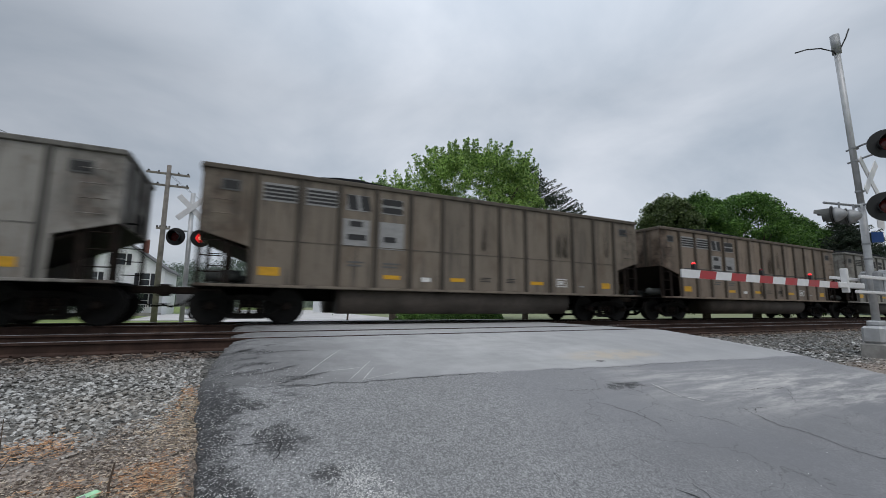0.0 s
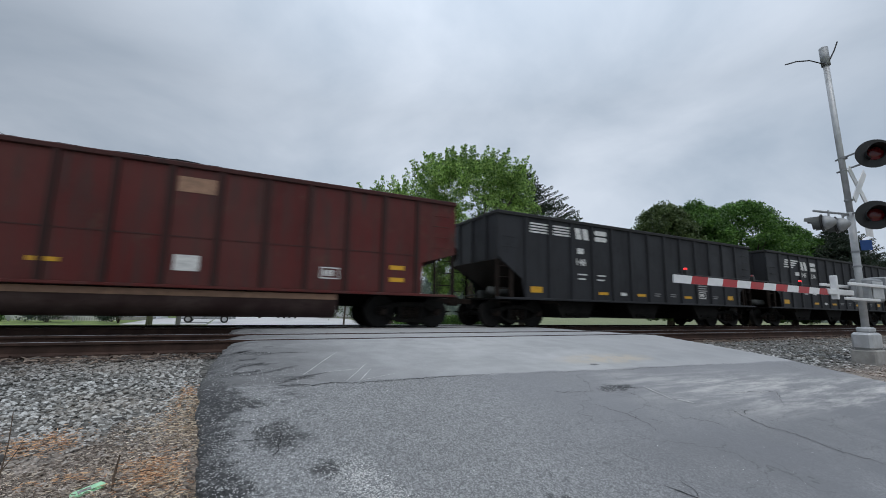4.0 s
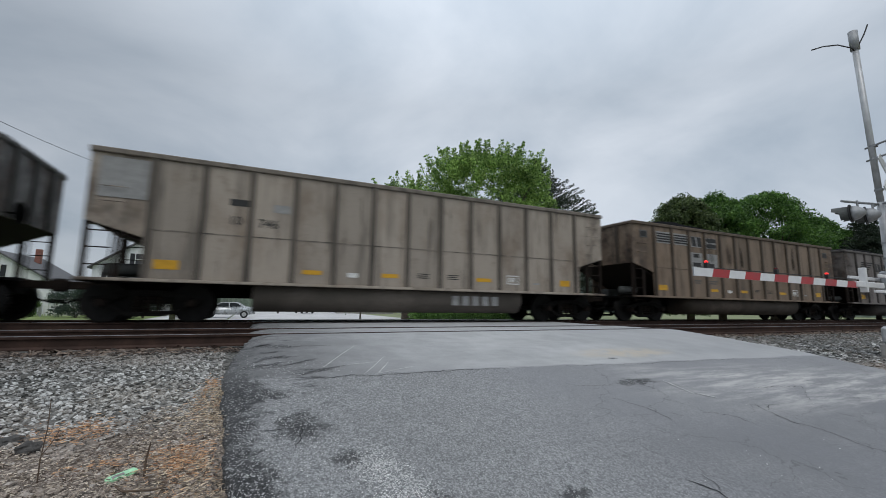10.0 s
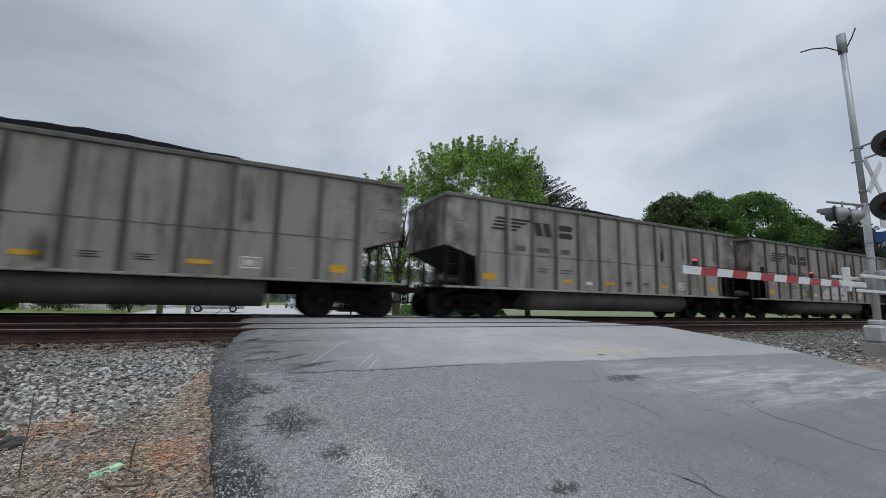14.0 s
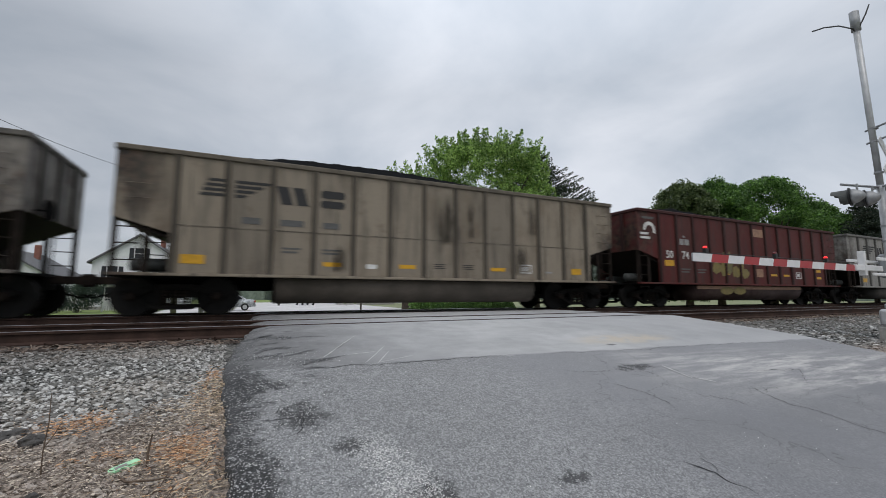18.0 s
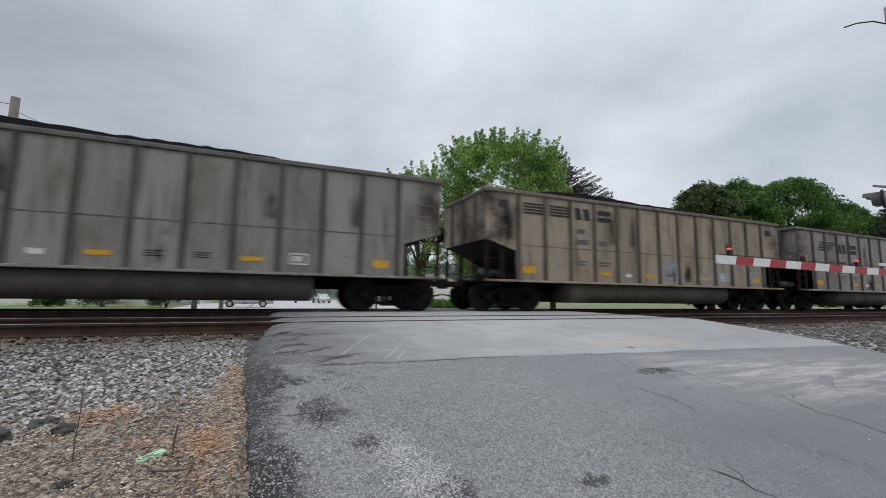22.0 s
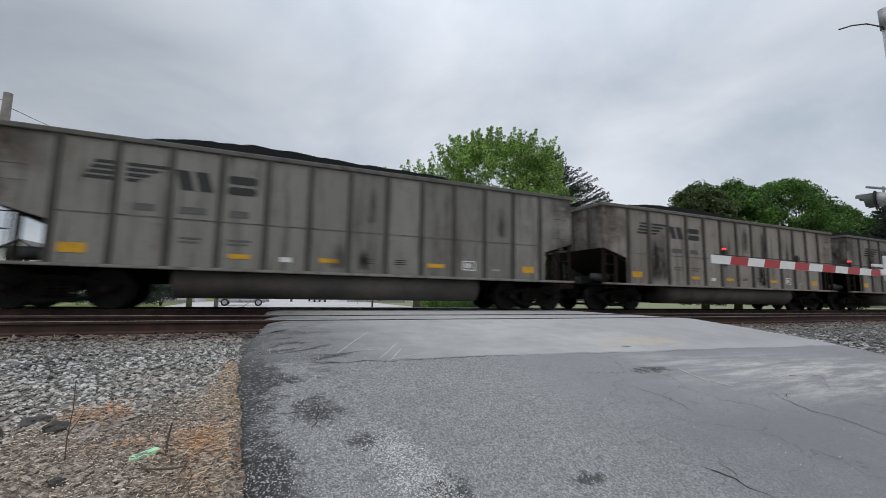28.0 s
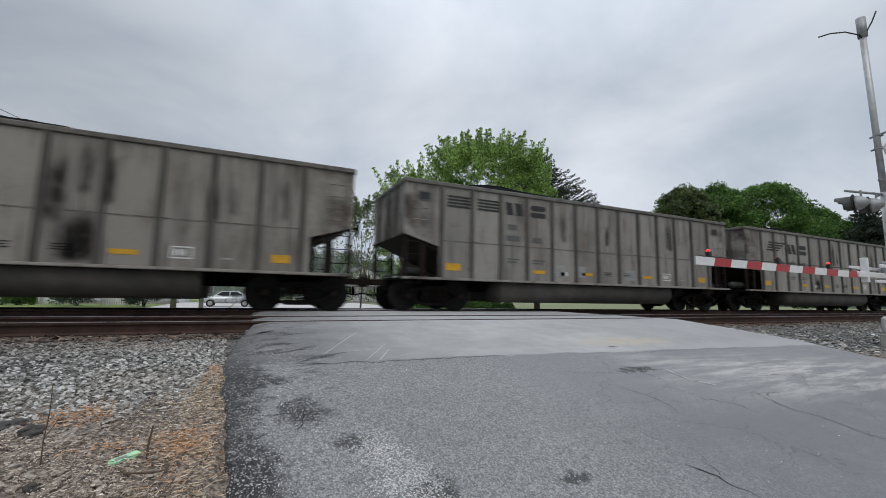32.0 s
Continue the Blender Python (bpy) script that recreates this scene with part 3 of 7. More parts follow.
def turned(bm, profile, seg=20, axis="y"):
    """A solid of revolution: profile of (along, radius)."""
    rings = []
    for a, r in profile:
        ring = []
        for i in range(seg):
            u, w = r * math.cos(2 * math.pi * i / seg), r * math.sin(2 * math.pi * i / seg)
            ring.append(bm.verts.new({"y": (u, a, w), "x": (a, u, w), "z": (u, w, a)}[axis]))
        rings.append(ring)
    for r0, r1 in zip(rings, rings[1:]):
        for i in range(seg):
            j = (i + 1) % seg
            bm.faces.new((r0[i], r0[j], r1[j], r1[i]))
    bm.faces.new(rings[0][::-1])
    bm.faces.new(rings[-1])
    bmesh.ops.recalc_face_normals(bm, faces=bm.faces)
    return bm


def mesh_of(name, bm, material, smooth=False):
    me = bpy.data.meshes.new(name)
    bm.to_mesh(me)
    bm.free()
    me.materials.append(material)
    if smooth:
        me.polygons.foreach_set("use_smooth", [True] * len(me.polygons))
    return me


def part(name, bm, material, parent, label="", m=None, smooth=False):
    """Links a bmesh, or a mesh, as one part under a thing or a part."""
    me = bm if isinstance(bm, bpy.types.Mesh) else mesh_of(name, bm, material, smooth)
    ob = new(name, me)
    ob.parent = parent
    if m is not None:
        ob.matrix_basis = m
    if label:
        ob["label"] = label
    return ob


def thing(name, m, label, category, group="", kind=""):
    ob = new(name)
    ob.empty_display_size = 0.2
    ob.matrix_basis = m
    return tagged(ob, label, category, group, kind)


def solid(name, bm, material, label, category, group="", kind="", m=None, smooth=False):
    ob = new(name, mesh_of(name, bm, material, smooth))
    if m is not None:
        ob.matrix_basis = m
    return tagged(ob, label, category, group, kind)


def raw(name, verts, faces, material, smooth=False):
    me = bpy.data.meshes.new(name)
    me.from_pydata(verts, [], faces)
    me.materials.append(material)
    if smooth:
        me.polygons.foreach_set("use_smooth", [True] * len(me.polygons))
    return me


def path_tube(bm, points, r, seg=6):
    pts = [Vector(p) for p in points]
    rings = []
    for i, p in enumerate(pts):
        d = (pts[min(i + 1, len(pts) - 1)] - pts[max(i - 1, 0)]).normalized()
        side = d.cross(Vector((0.31, 0.17, 0.93))).normalized()
        up = side.cross(d)
        rings.append([bm.verts.new(p + r * (math.cos(2 * math.pi * k / seg) * side + math.sin(2 * math.pi * k / seg) * up)) for k in range(seg)])
    for r0, r1 in zip(rings, rings[1:]):
        for k in range(seg):
            j = (k + 1) % seg
            bm.faces.new((r0[k], r0[j], r1[j], r1[k]))
    bm.faces.new(rings[0][::-1])
    bm.faces.new(rings[-1])
    return bm


# ---- lie of the land ----
NEAR_C, FAR_C, GAUGE = 8.125, 12.47, 1.505
ROAD_L, ROAD_R = -0.12, 9.92


def lerp(v, xs, ys):
    return float(np.interp(v, xs, ys))


def road_z(y):
    return lerp(y, (-40, -12, -3, 0, 1.0, 2.2, 3.3, 4.5, 6, 7, 14, 15.2, 18, 24, 60, 400), (-1.5, -1.2, -1.05, -1.02, -0.92, -0.74, -0.5, -0.27, -0.11, -0.012, -0.012, -0.06, -0.45, -0.88, -0.95, -1.2))


def land_z(x, y):
    side = lerp(y, (-40, -12, -3, 0, 1.0, 2.2, 3.0, 3.7, 5.3, 6.5, 14.1, 14.6, 16.5, 24, 60, 400, 3000), (-1.6, -1.3, -1.15, -1.1, -0.98, -0.76, -0.57, -0.48, -0.37, -0.215, -0.215, -0.28, -0.75, -0.95, -1.0, -1.3, -4.0))
    right = lerp(x, (9.5, 11.5), (0.0, 1.0))
    low = lerp(y, (-3, 3, 4.2, 5.6, 6.6), (-1.15, -0.62, -0.50, -0.40, -0.225)) if y < 6.6 else side
    z = side * (1 - right) + low * right
    if ROAD_L - 0.02 < x < ROAD_R + 0.02:
        z = min(z, road_z(y) - 0.10)
    return z


def land():
    def steps(*runs):
        out = []
        for a, b, s in runs:
            out += list(np.arange(a, b, s))
        return out
    xs = steps((-3000, -300, 450), (-300, -60, 40), (-60, -14, 5), (-14, -0.5, 0.25), (-0.5, 0.2, 0.1), (0.2, 9.6, 1.0), (9.6, 10.4, 0.1), (10.4, 22, 0.3), (22, 70, 5), (70, 300, 40), (300, 3400, 450))
    ys = steps((-600, -60, 120), (-60, -10, 8), (-10, 1.5, 0.6), (1.5, 7.2, 0.12), (7.2, 15, 0.3), (15, 30, 1.0), (30, 80, 5), (80, 400, 40), (400, 3400, 500))
    vs, fs = [], []
    for y in ys:
        for x in xs:
            z = land_z(x, y)
            if 1 < y < 17 and -14 < x < 22:
                z += 0.028 * noise.noise((x * 2.1, y * 2.1, 0)) + 0.012 * noise.noise((x * 9, y * 9, 3))
            vs.append((x, y, z))
    n = len(xs)
    for j in range(len(ys) - 1):
        for i in range(n - 1):
            fs.append((j * n + i, j * n + i + 1, (j + 1) * n + i + 1, (j + 1) * n + i))
    return tagged(new("ground", raw("ground", vs, fs, M["ground"], True)), "grey ballast, straw-strewn dirt and mown green grass", "ground", kind="structure")


def road_strip(name, y0, y1, step, material, label, category="road"):
    """A strip of the road with worn, uneven edges and a thickness."""
    ys = list(np.arange(y0, y1, step)) + [y1]
    xs = [0.0, 0.004, 0.009, 0.015, 0.022, 0.03, 0.04, 0.05, 0.07] + list(np.linspace(0.1, 0.9, 25)) + [0.93, 0.96, 0.98, 0.992, 1.0]
    vs, fs = [], []
    for y in ys:
        ragged = 0.07 * noise.noise((y * 2.3, 1.0, 0)) + 0.07 * noise.noise((y * 7.0, 5.0, 0)) + 0.03 * noise.noise((y * 19.0, 8.0, 0))
        flare = lerp(y, (2.0, 3.0, 4.0, 5.0, 6.0, 7.2), (0.19, 0.11, 0.03, -0.03, 0.07, 0.24))
        if y > 15:
            flare = -lerp(y, (15, 24), (0, 1.5))
        left = ROAD_L + ragged + flare - 0.05
        right = ROAD_R - 0.8 * ragged + lerp(y, (1.0, 3.2, 4.5, 20, 30), (1.4, 0.25, 0.0, 0.0, 5.2))
        for k in xs:
            x = left + (right - left) * k
            edge = min(k, 1 - k) * (right - left)
            droop = 0.045 * (1 - min(1, edge / 0.35)) ** 2
            wear = 0.008 * noise.noise((x * 0.8, y * 0.8, 2)) + 0.004 * noise.noise((x * 4, y * 4, 7))
            if edge < 0.5 and y < 6.5:
                wear += (0.5 - edge) * 0.05 * noise.noise((x * 11, y * 11, 4))
            vs.append((x, y, road_z(y) - droop + (wear if y < 6.8 else wear * 0.3)))
        vs.append((left, y, road_z(y) - 0.25))
        vs.append((right, y, road_z(y) - 0.25))
    n = len(xs) + 2
    for j in range(len(ys) - 1):
        a, b = j * n, (j + 1) * n
        for i in range(n - 3):
            fs.append((a + i, a + i + 1, b + i + 1, b + i))
        fs.append((a + n - 2, a, b, b + n - 2))
        fs.append((a + n - 3, a + n - 1, b + n - 1, b + n - 3))
    for base, flip in ((0, False), ((len(ys) - 1) * n, True)):
        ring = [base + n - 2] + [base + i for i in range(n - 2)] + [base + n - 1]
        fs.append(tuple(ring[::-1] if flip else ring))
    return tagged(new(name, raw(name, vs, fs, material, True)), label, category, kind="structure")


ground = land()
road = road_strip("road", -30, 7.315, 0.06, M["asphalt"], "worn grey asphalt road with cracks, tar stains and pale dust")
far_road = road_strip("road", 13.36, 90, 0.8, M["far_road"], "pale sun-bleached road running on past the tracks")
bm = bmesh.new()
box(bm, -7.4, -1.75, 39.0, 58.0, -1.2, -0.90, 0.01)
driveway = solid("driveway", bm, M["far_road"], "pale paved driveway beside the far road", "driveway", kind="structure")
crossing = []
for a, b in ((7.50, 8.75), (9.02, 11.60), (11.86, 13.08)):
    crossing.append(road_strip("road", a, b, 0.1, M["asphalt"], "grey asphalt laid between the crossing rails"))


def ribbon(points, width, lift, name, material, label="", wander=1.0):
    """A thin uneven strip that follows the road's surface."""
    pts = []
    for (x0, y0), (x1, y1) in zip(points, points[1:]):
        k = max(2, int(math.hypot(x1 - x0, y1 - y0) / 0.035))
        for i in range(k):
            s = i / k
            pts.append((x0 + (x1 - x0) * s, y0 + (y1 - y0) * s))
    pts.append(points[-1])
    vs, fs = [], []
    n = len(pts)
    for i, (x, y) in enumerate(pts):
        j = min(i + 1, n - 1)
        dx, dy = pts[j][0] - pts[max(0, j - 1)][0], pts[j][1] - pts[max(0, j - 1)][1]
        d = math.hypot(dx, dy) or 1
        jit = wander * 0.030 * noise.noise((x * 7, y * 7, 11)) + wander * 0.022 * noise.noise((x * 23, y * 23, 5))
        w = width * (0.55 + 0.9 * abs(noise.noise((x * 14, y * 14, 2)))) * min(1, 4 * min(i, n - 1 - i) / n + 0.15)
        for s in (-1, 1):
            px, py = x - dy / d * (s * w / 2 + jit), y + dx / d * (s * w / 2 + jit)
            wear = 0.008 * noise.noise((px * 0.8, py * 0.8, 2)) + 0.004 * noise.noise((px * 4, py * 4, 7))
            edge = min(px - ROAD_L, 9)
            vs.append((px, py, road_z(py) + wear + lift - 0.045 * (1 - min(1, max(0, edge) / 0.35)) ** 2))
    for i in range(n - 1):
        fs.append((2 * i, 2 * i + 1, 2 * i + 3, 2 * i + 2))
    return part(name, raw(name, vs, fs, material), None, road, label)


# long seam of the newer surface, cracks, scrapes
CRACKS = (
    ((-0.02, 4.6), (0.5, 4.55), (1.74, 4.48), (2.4, 4.49), (3.1, 4.47), 0.024),
    ((3.1, 4.47), (4.5, 4.36), (6.0, 4.32), (7.6, 4.27), (9.2, 4.05), 0.012),
    ((5.36, 2.99), (5.27, 2.75), (5.26, 2.56), (5.32, 2.46), (5.38, 2.26), (5.36, 2.05), (5.5, 1.6), 0.018),
    ((5.33, 2.8), (5.43, 2.83), (5.67, 2.9), 0.014),
    ((3.37, 3.9), (3.53, 3.78), (3.85, 3.74), (4.04, 3.76), 0.012),
    ((3.6, 3.5), (3.69, 3.34), (3.79, 3.17), (3.84, 3.01), (3.79, 2.75), 0.013),
    ((3.99, 2.99), (4.1, 2.88), 0.010),
    ((4.37, 2.94), (4.55, 2.86), (4.69, 2.77), (4.75, 2.58), 0.010),
)
FINE_CRACKS = (
    ((2.99, 2.16), (3.02, 2.08), (3.08, 1.97), (3.05, 1.87), (3.08, 1.7), 0.024),
    ((3.21, 2.17), (3.15, 2.04), (3.09, 1.96), 0.012),
    ((2.24, 2.58), (2.2, 2.48), 0.010),
    ((4.3, 3.86), (4.45, 3.79), (4.73, 3.7), 0.022),
    ((4.4, 3.7), (4.43, 3.51), 0.018),
    ((5.84, 3.43), (5.95, 3.29), (6.42, 3.26), (6.86, 3.18), (6.3, 2.85), 0.012),
    ((0.1, 3.52), (0.3, 3.5), (0.5, 3.45), 0.022),
    ((0.36, 3.2), (0.42, 3.4), (0.46, 3.6), 0.02),
)
for *points, wide in CRACKS + FINE_CRACKS:
    ribbon(points, wide * 0.62, 0.004, "crack", M["tar"], "", 1.5)
SKIDS = (
    ((0.49, 4.6), (0.73, 4.84), (1.08, 4.96), 0.05),
    ((0.0, 5.02), (0.15, 5.14), (0.35, 5.18), 0.08),
    ((0.02, 5.22), (0.18, 5.44), (0.46, 5.58), 0.08),
    ((0.12, 4.95), (0.47, 5.14), (0.81, 5.37), 0.035),
    ((0.05, 6.2), (0.34, 6.38), 0.07),
    ((0.25, 5.92), (0.69, 6.14), (1.1, 6.1), 0.03),
    ((0.1, 5.7), (0.4, 5.86), 0.05),
)
for *points, wide in SKIDS:
    ribbon(points, wide * 0.8, 0.005, "skid_mark", M["skid"], "", 0.25)
for p, q in (((0.76, 4.85), (1.44, 6.09)), ((1.19, 4.56), (1.65, 5.33)), ((1.32, 4.52), (1.61, 5.03)), ((1.08, 4.97), (1.5, 5.07)), ((1.25, 4.53), (1.84, 4.76)), ((4.85, 3.73), (4.82, 3.29)), ((4.88, 3.3), (5.03, 3.16))):
    ribbon([p, q], 0.016 if p[0] < 3 else 0.03, 0.006, "scrape", M["scrape"], "", 0.12)


# ---- tracks ----
RAIL = ((-0.076, -0.185), (0.076, -0.185), (0.076, -0.165), (0.012, -0.14), (0.009, -0.045), (0.036, -0.035), (0.037, -0.004), (0.028, 0.0), (-0.028, 0.0), (-0.037, -0.004), (-0.036, -0.035), (-0.009, -0.045), (-0.012, -0.14), (-0.076, -0.165))


def track(centre, ties_from, ties_to, label):
    t = thing("railway_track", pose(0, centre, 0), label, "railway track", "double track", "structure")
    for s in (-1, 1):
        bm = bmesh.new()
        prism(bm, RAIL, -400, 400, "x")
        rail = part("rail", bm, M["rail_rust"], t, "rusty brown rail with a polished head", pose(0, s * GAUGE / 2, 0))
        bm = bmesh.new()
        prism(bm, ((-0.026, 0.0005), (0.026, 0.0005), (0.022, 0.003), (-0.022, 0.003)), -400, 400, "x")
        part("rail_head", bm, M["railtop"], rail, "bright polished running surface")
    bm = bmesh.new()
    box(bm, -0.115, 0.115, -1.3, 1.3, -0.36, -0.19, 0.015)
    tie = mesh_of("tie", bm, M["tie"])
    bm = bmesh.new()
    for s in (-1, 1):
        box(bm, -0.09, 0.09, s * GAUGE / 2 - 0.16, s * GAUGE / 2 + 0.16, -0.19, -0.178)
        for k in (-0.11, 0.11):
            tube(bm, (0.05, s * GAUGE / 2 + k, -0.18), (0.05, s * GAUGE / 2 + k, -0.15), 0.014, 0.014, 6)
    plate = mesh_of("tie_plate", bm, M["rust"])
    rnd = random.Random(int(centre * 10))
    x = ties_from
    while x < ties_to:
        if not (ROAD_L - 0.1 < x < ROAD_R + 0.1):
            o = part("tie", tie, None, t, "", pose(x + rnd.uniform(-0.03, 0.03), rnd.uniform(-0.06, 0.06), rnd.uniform(-0.006, 0.004), 0, 0, rnd.uniform(-1.5, 1.5)))
            part("tie_plate", plate, None, o)
        x += 0.5
    return t


track(NEAR_C, -12, 60, "empty near track of rusty rails on dark wooden ties")
track(FAR_C, -12, 60, "far track of rusty rails carrying the coal train")


# ---- ballast stones, straw, needles ----
def scatter_stones(name, spots, size, seed, material, label, flat=0.5):
    rng = np.random.default_rng(seed)
    base = np.array([(1, 0, 0), (-1, 0, 0), (0, 1, 0), (0, -1, 0), (0, 0, 1), (0, 0, -1), (0.6, 0.6, 0.5), (-0.6, 0.5, 0.6), (0.5, -0.6, 0.6), (-0.5, -0.6, 0.5)])
    tri = ((0, 6, 4), (6, 7, 4), (7, 1, 4), (1, 9, 4), (9, 8, 4), (8, 0, 4), (0, 2, 6), (6, 2, 7), (2, 1, 7), (1, 3, 9), (9, 3, 8), (3, 0, 8), (2, 0, 5), (1, 2, 5), (3, 1, 5), (0, 3, 5))
    vs, fs = [], []
    for x, y, z in spots:
        s = size * rng.uniform(0.62, 1.18) ** 1.7
        p = base * rng.uniform(0.7, 1.15, (10, 1)) * np.array((rng.uniform(0.8, 1.5), rng.uniform(0.7, 1.1), flat * rng.uniform(0.7, 1.2))) * s
        e = Euler((rng.uniform(-0.5, 0.5), rng.uniform(-0.5, 0.5), rng.uniform(0, 6.3))).to_matrix()
        p = p @ np.array(e).T + np.array((x, y, z + s * flat * 0.25))
        k = len(vs)
        vs += [tuple(q) for q in p]
        fs += [(k + a, k + b, k + c) for a, b, c in tri]
    return tagged(new(name, raw(name, vs, fs, material)), label, "gravel", kind="stuff")


rng = np.random.default_rng(3)


def spots_in(n, x0, x1, y0, y1, keep):
    out = []
    while len(out) < n:
        x, y = rng.uniform(x0, x1), rng.uniform(y0, y1)
        if keep(x, y):
            z = land_z(x, y) + 0.028 * noise.noise((x * 2.1, y * 2.1, 0)) + 0.012 * noise.noise((x * 9, y * 9, 3))
            out.append((x, y, z))
    return out


def left_keep(x, y):
    if x > -0.22 + 0.1 * noise.noise((x, y * 2, 0)):
        return False
    edge = 3.5 + 0.6 * noise.noise((x * 1.3, y * 1.3, 4)) + 0.8 * max(0, x + 1.2)
    return rng.random() < (0.4 if y < edge else 1.0)


scatter_stones("ballast", spots_in(30000, -7.0, -0.15, 2.0, 6.95, left_keep), 0.0225, 1, M["stone"], "grey crushed-stone ballast beside the track", 0.68)
scatter_stones("ballast", spots_in(1500, -12.0, -0.2, 8.9, 11.3, lambda x, y: True), 0.036, 2, M["stone"], "grey ballast between the two tracks")
scatter_stones("ballast", spots_in(8500, 9.9, 26.0, 2.6, 7.0, lambda x, y: x > 9.98 + 0.12 * noise.noise((y * 3, 0, 0)) + max(0, 4.2 - y) * 0.9), 0.037, 4, M["stone"], "grey ballast round the crossing signal")


def scatter_slivers(name, spots, length, width, seed, material, label):
    r = np.random.default_rng(seed)
    vs, fs = [], []
    for x, y, z in spots:
        a, s, w = r.uniform(0, 6.3), length * r.uniform(0.4, 1.3), width * r.uniform(0.6, 1.5)
        up = r.uniform(-0.1, 0.35) * s
        dx, dy = math.cos(a) * s / 2, math.sin(a) * s / 2
        px, py = -math.sin(a) * w / 2, math.cos(a) * w / 2
        k, z = len(vs), z + r.uniform(0.004, 0.028)
        vs += [(x - dx - px, y - dy - py, z), (x - dx + px, y - dy + py, z + 0.003), (x, y, z + w * 0.6 + abs(up) * 0.4), (x + dx + px, y + dy + py, z + abs(up)), (x + dx - px, y + dy - py, z + abs(up) - 0.003)]
        fs += [(k, k + 2, k + 1), (k + 1, k + 2, k + 3), (k, k + 4, k + 2), (k + 2, k + 4, k + 3)]
    return tagged(new(name, raw(name, vs, fs, material)), label, "debris", kind="stuff")


def straw_keep(x, y):
    lim = 3.7 + 0.5 * noise.noise((x * 1.5, y * 1.5, 9)) + 1.1 * max(0, x + 1.0)
    return x < -0.12 and (y < lim or rng.random() < 0.03)


scatter_slivers("straw", spots_in(34000, -4.0, -0.1, 2.1, 5.2, straw_keep), 0.024, 0.0026, 6, M["straw"], "dry straw and dead stalks on the dirt")
scatter_slivers("dead_leaves", spots_in(3500, -4.5, -0.1, 1.9, 4.2, straw_keep), 0.019, 0.009, 8, M["straw"], "curled brown dead leaves on the dirt")
pale_spots = []
for i in range(2800):
    y = rng.uniform(2.1, 4.9)
    x = -0.06 - abs(rng.normal(0, 0.22 + 0.12 * max(0, 3.6 - y)))
    if noise.noise((x * 2.2, y * 2.2, 21)) > -0.12:
        pale_spots.append((x, y, land_z(x, y) + 0.022))
scatter_slivers("straw", pale_spots, 0.036, 0.003, 17, M["straw_pale"], "pale dry straw drifted along the road's edge")
red_spots = []
for cx, cy, sx, sy, n in ((-1.06, 3.88, 0.13, 0.12, 480), (-0.30, 5.0, 0.05, 0.16, 190), (-0.31, 4.3, 0.07, 0.3, 130), (-0.31, 3.22, 0.11, 0.14, 620), (-0.72, 3.28, 0.12, 0.05, 90), (-0.28, 2.75, 0.14, 0.25, 170)):
    for i in range(n):
        x, y = rng.normal(cx, sx), rng.normal(cy, sy)
        if x < -0.1:
            red_spots.append((x, y, land_z(x, y) + 0.02))
scatter_slivers("pine_needles", red_spots, 0.03, 0.003, 9, M["needles_red"], "rust-red dead needles in patches beside the road")
# loose stone chips on the road
chip_spots = []
for i in range(2400):
    y = min(rng.normal(2.6, 0.33), 3.2 - 0.2 * rng.random())
    x = rng.normal(0.93 - 0.15 * (y - 2.6), 0.13)
    chip_spots.append((x, y, road_z(y)))
for i in range(3600):
    x, y = abs(rng.normal(0.0, 0.42)) - 0.05, rng.uniform(2.2, 5.3)
    chip_spots.append((x, y, road_z(y) - 0.045 * (1 - min(1, max(0, x - ROAD_L) / 0.35)) ** 2))
for i in range(700):
    x, y = abs(rng.normal(0, 2.2)), rng.uniform(1.6, 4.4)
    chip_spots.append((x, y, road_z(y)))
m = Nodes("pale_chips", 0.8)
M["chip"] = m.done(m.mix(m.island(), (0.35, 0.35, 0.35), (0.92, 0.92, 0.90)))
scatter_stones("loose_chips", chip_spots, 0.0044, 10, M["chip"], "loose pale stone chips on the asphalt")

m = Nodes("old_tie_splinters", 0.9)
M["splinter"] = m.done(m.mix(m.math("POWER", m.island(), 1.8), (0.03, 0.021, 0.017), (0.27, 0.205, 0.16)))
scatter_slivers("wood_splinters", spots_in(1500, -9.0, -0.1, 6.58, 7.2, lambda x, y: True) + spots_in(700, 10.2, 24.0, 6.62, 7.2, lambda x, y: True), 0.13, 0.022, 14, M["splinter"], "brown splinters of old ties beside the rail")

# twigs, a weed stalk and a piece of litter
def stalk(points, r, label, name="twig"):
    bm = bmesh.new()
    for i, (a, b) in enumerate(zip(points, points[1:])):
        tube(bm, a, b, r * (1 - 0.7 * i / len(points)), r * (1 - 0.7 * (i + 1) / len(points)), 6)
    return solid(name, bm, M["twig"], label, "twig", "twigs by the road")


stalk([(-0.50, 3.10, -0.57), (-0.505, 3.12, -0.47), (-0.49, 3.13, -0.36)], 0.009, "upright brown broken stalk in the dirt")
stalk([(-0.62, 3.02, -0.55), (-0.56, 2.9, -0.54), (-0.42, 2.86, -0.54), (-0.36, 2.9, -0.55)], 0.008, "curved brown twig lying in the straw")
stalk([(-0.42, 2.98, -0.55), (-0.36, 2.9, -0.52), (-0.38, 2.8, -0.55)], 0.006, "thin bent twig lying in the straw")
stalk([(-1.01, 3.16, -0.6), (-1.012, 3.165, -0.4), (-1.0, 3.17, -0.24), (-1.005, 3.18, -0.08)], 0.0045, "thin upright dead weed stalk", "weed_stalk")
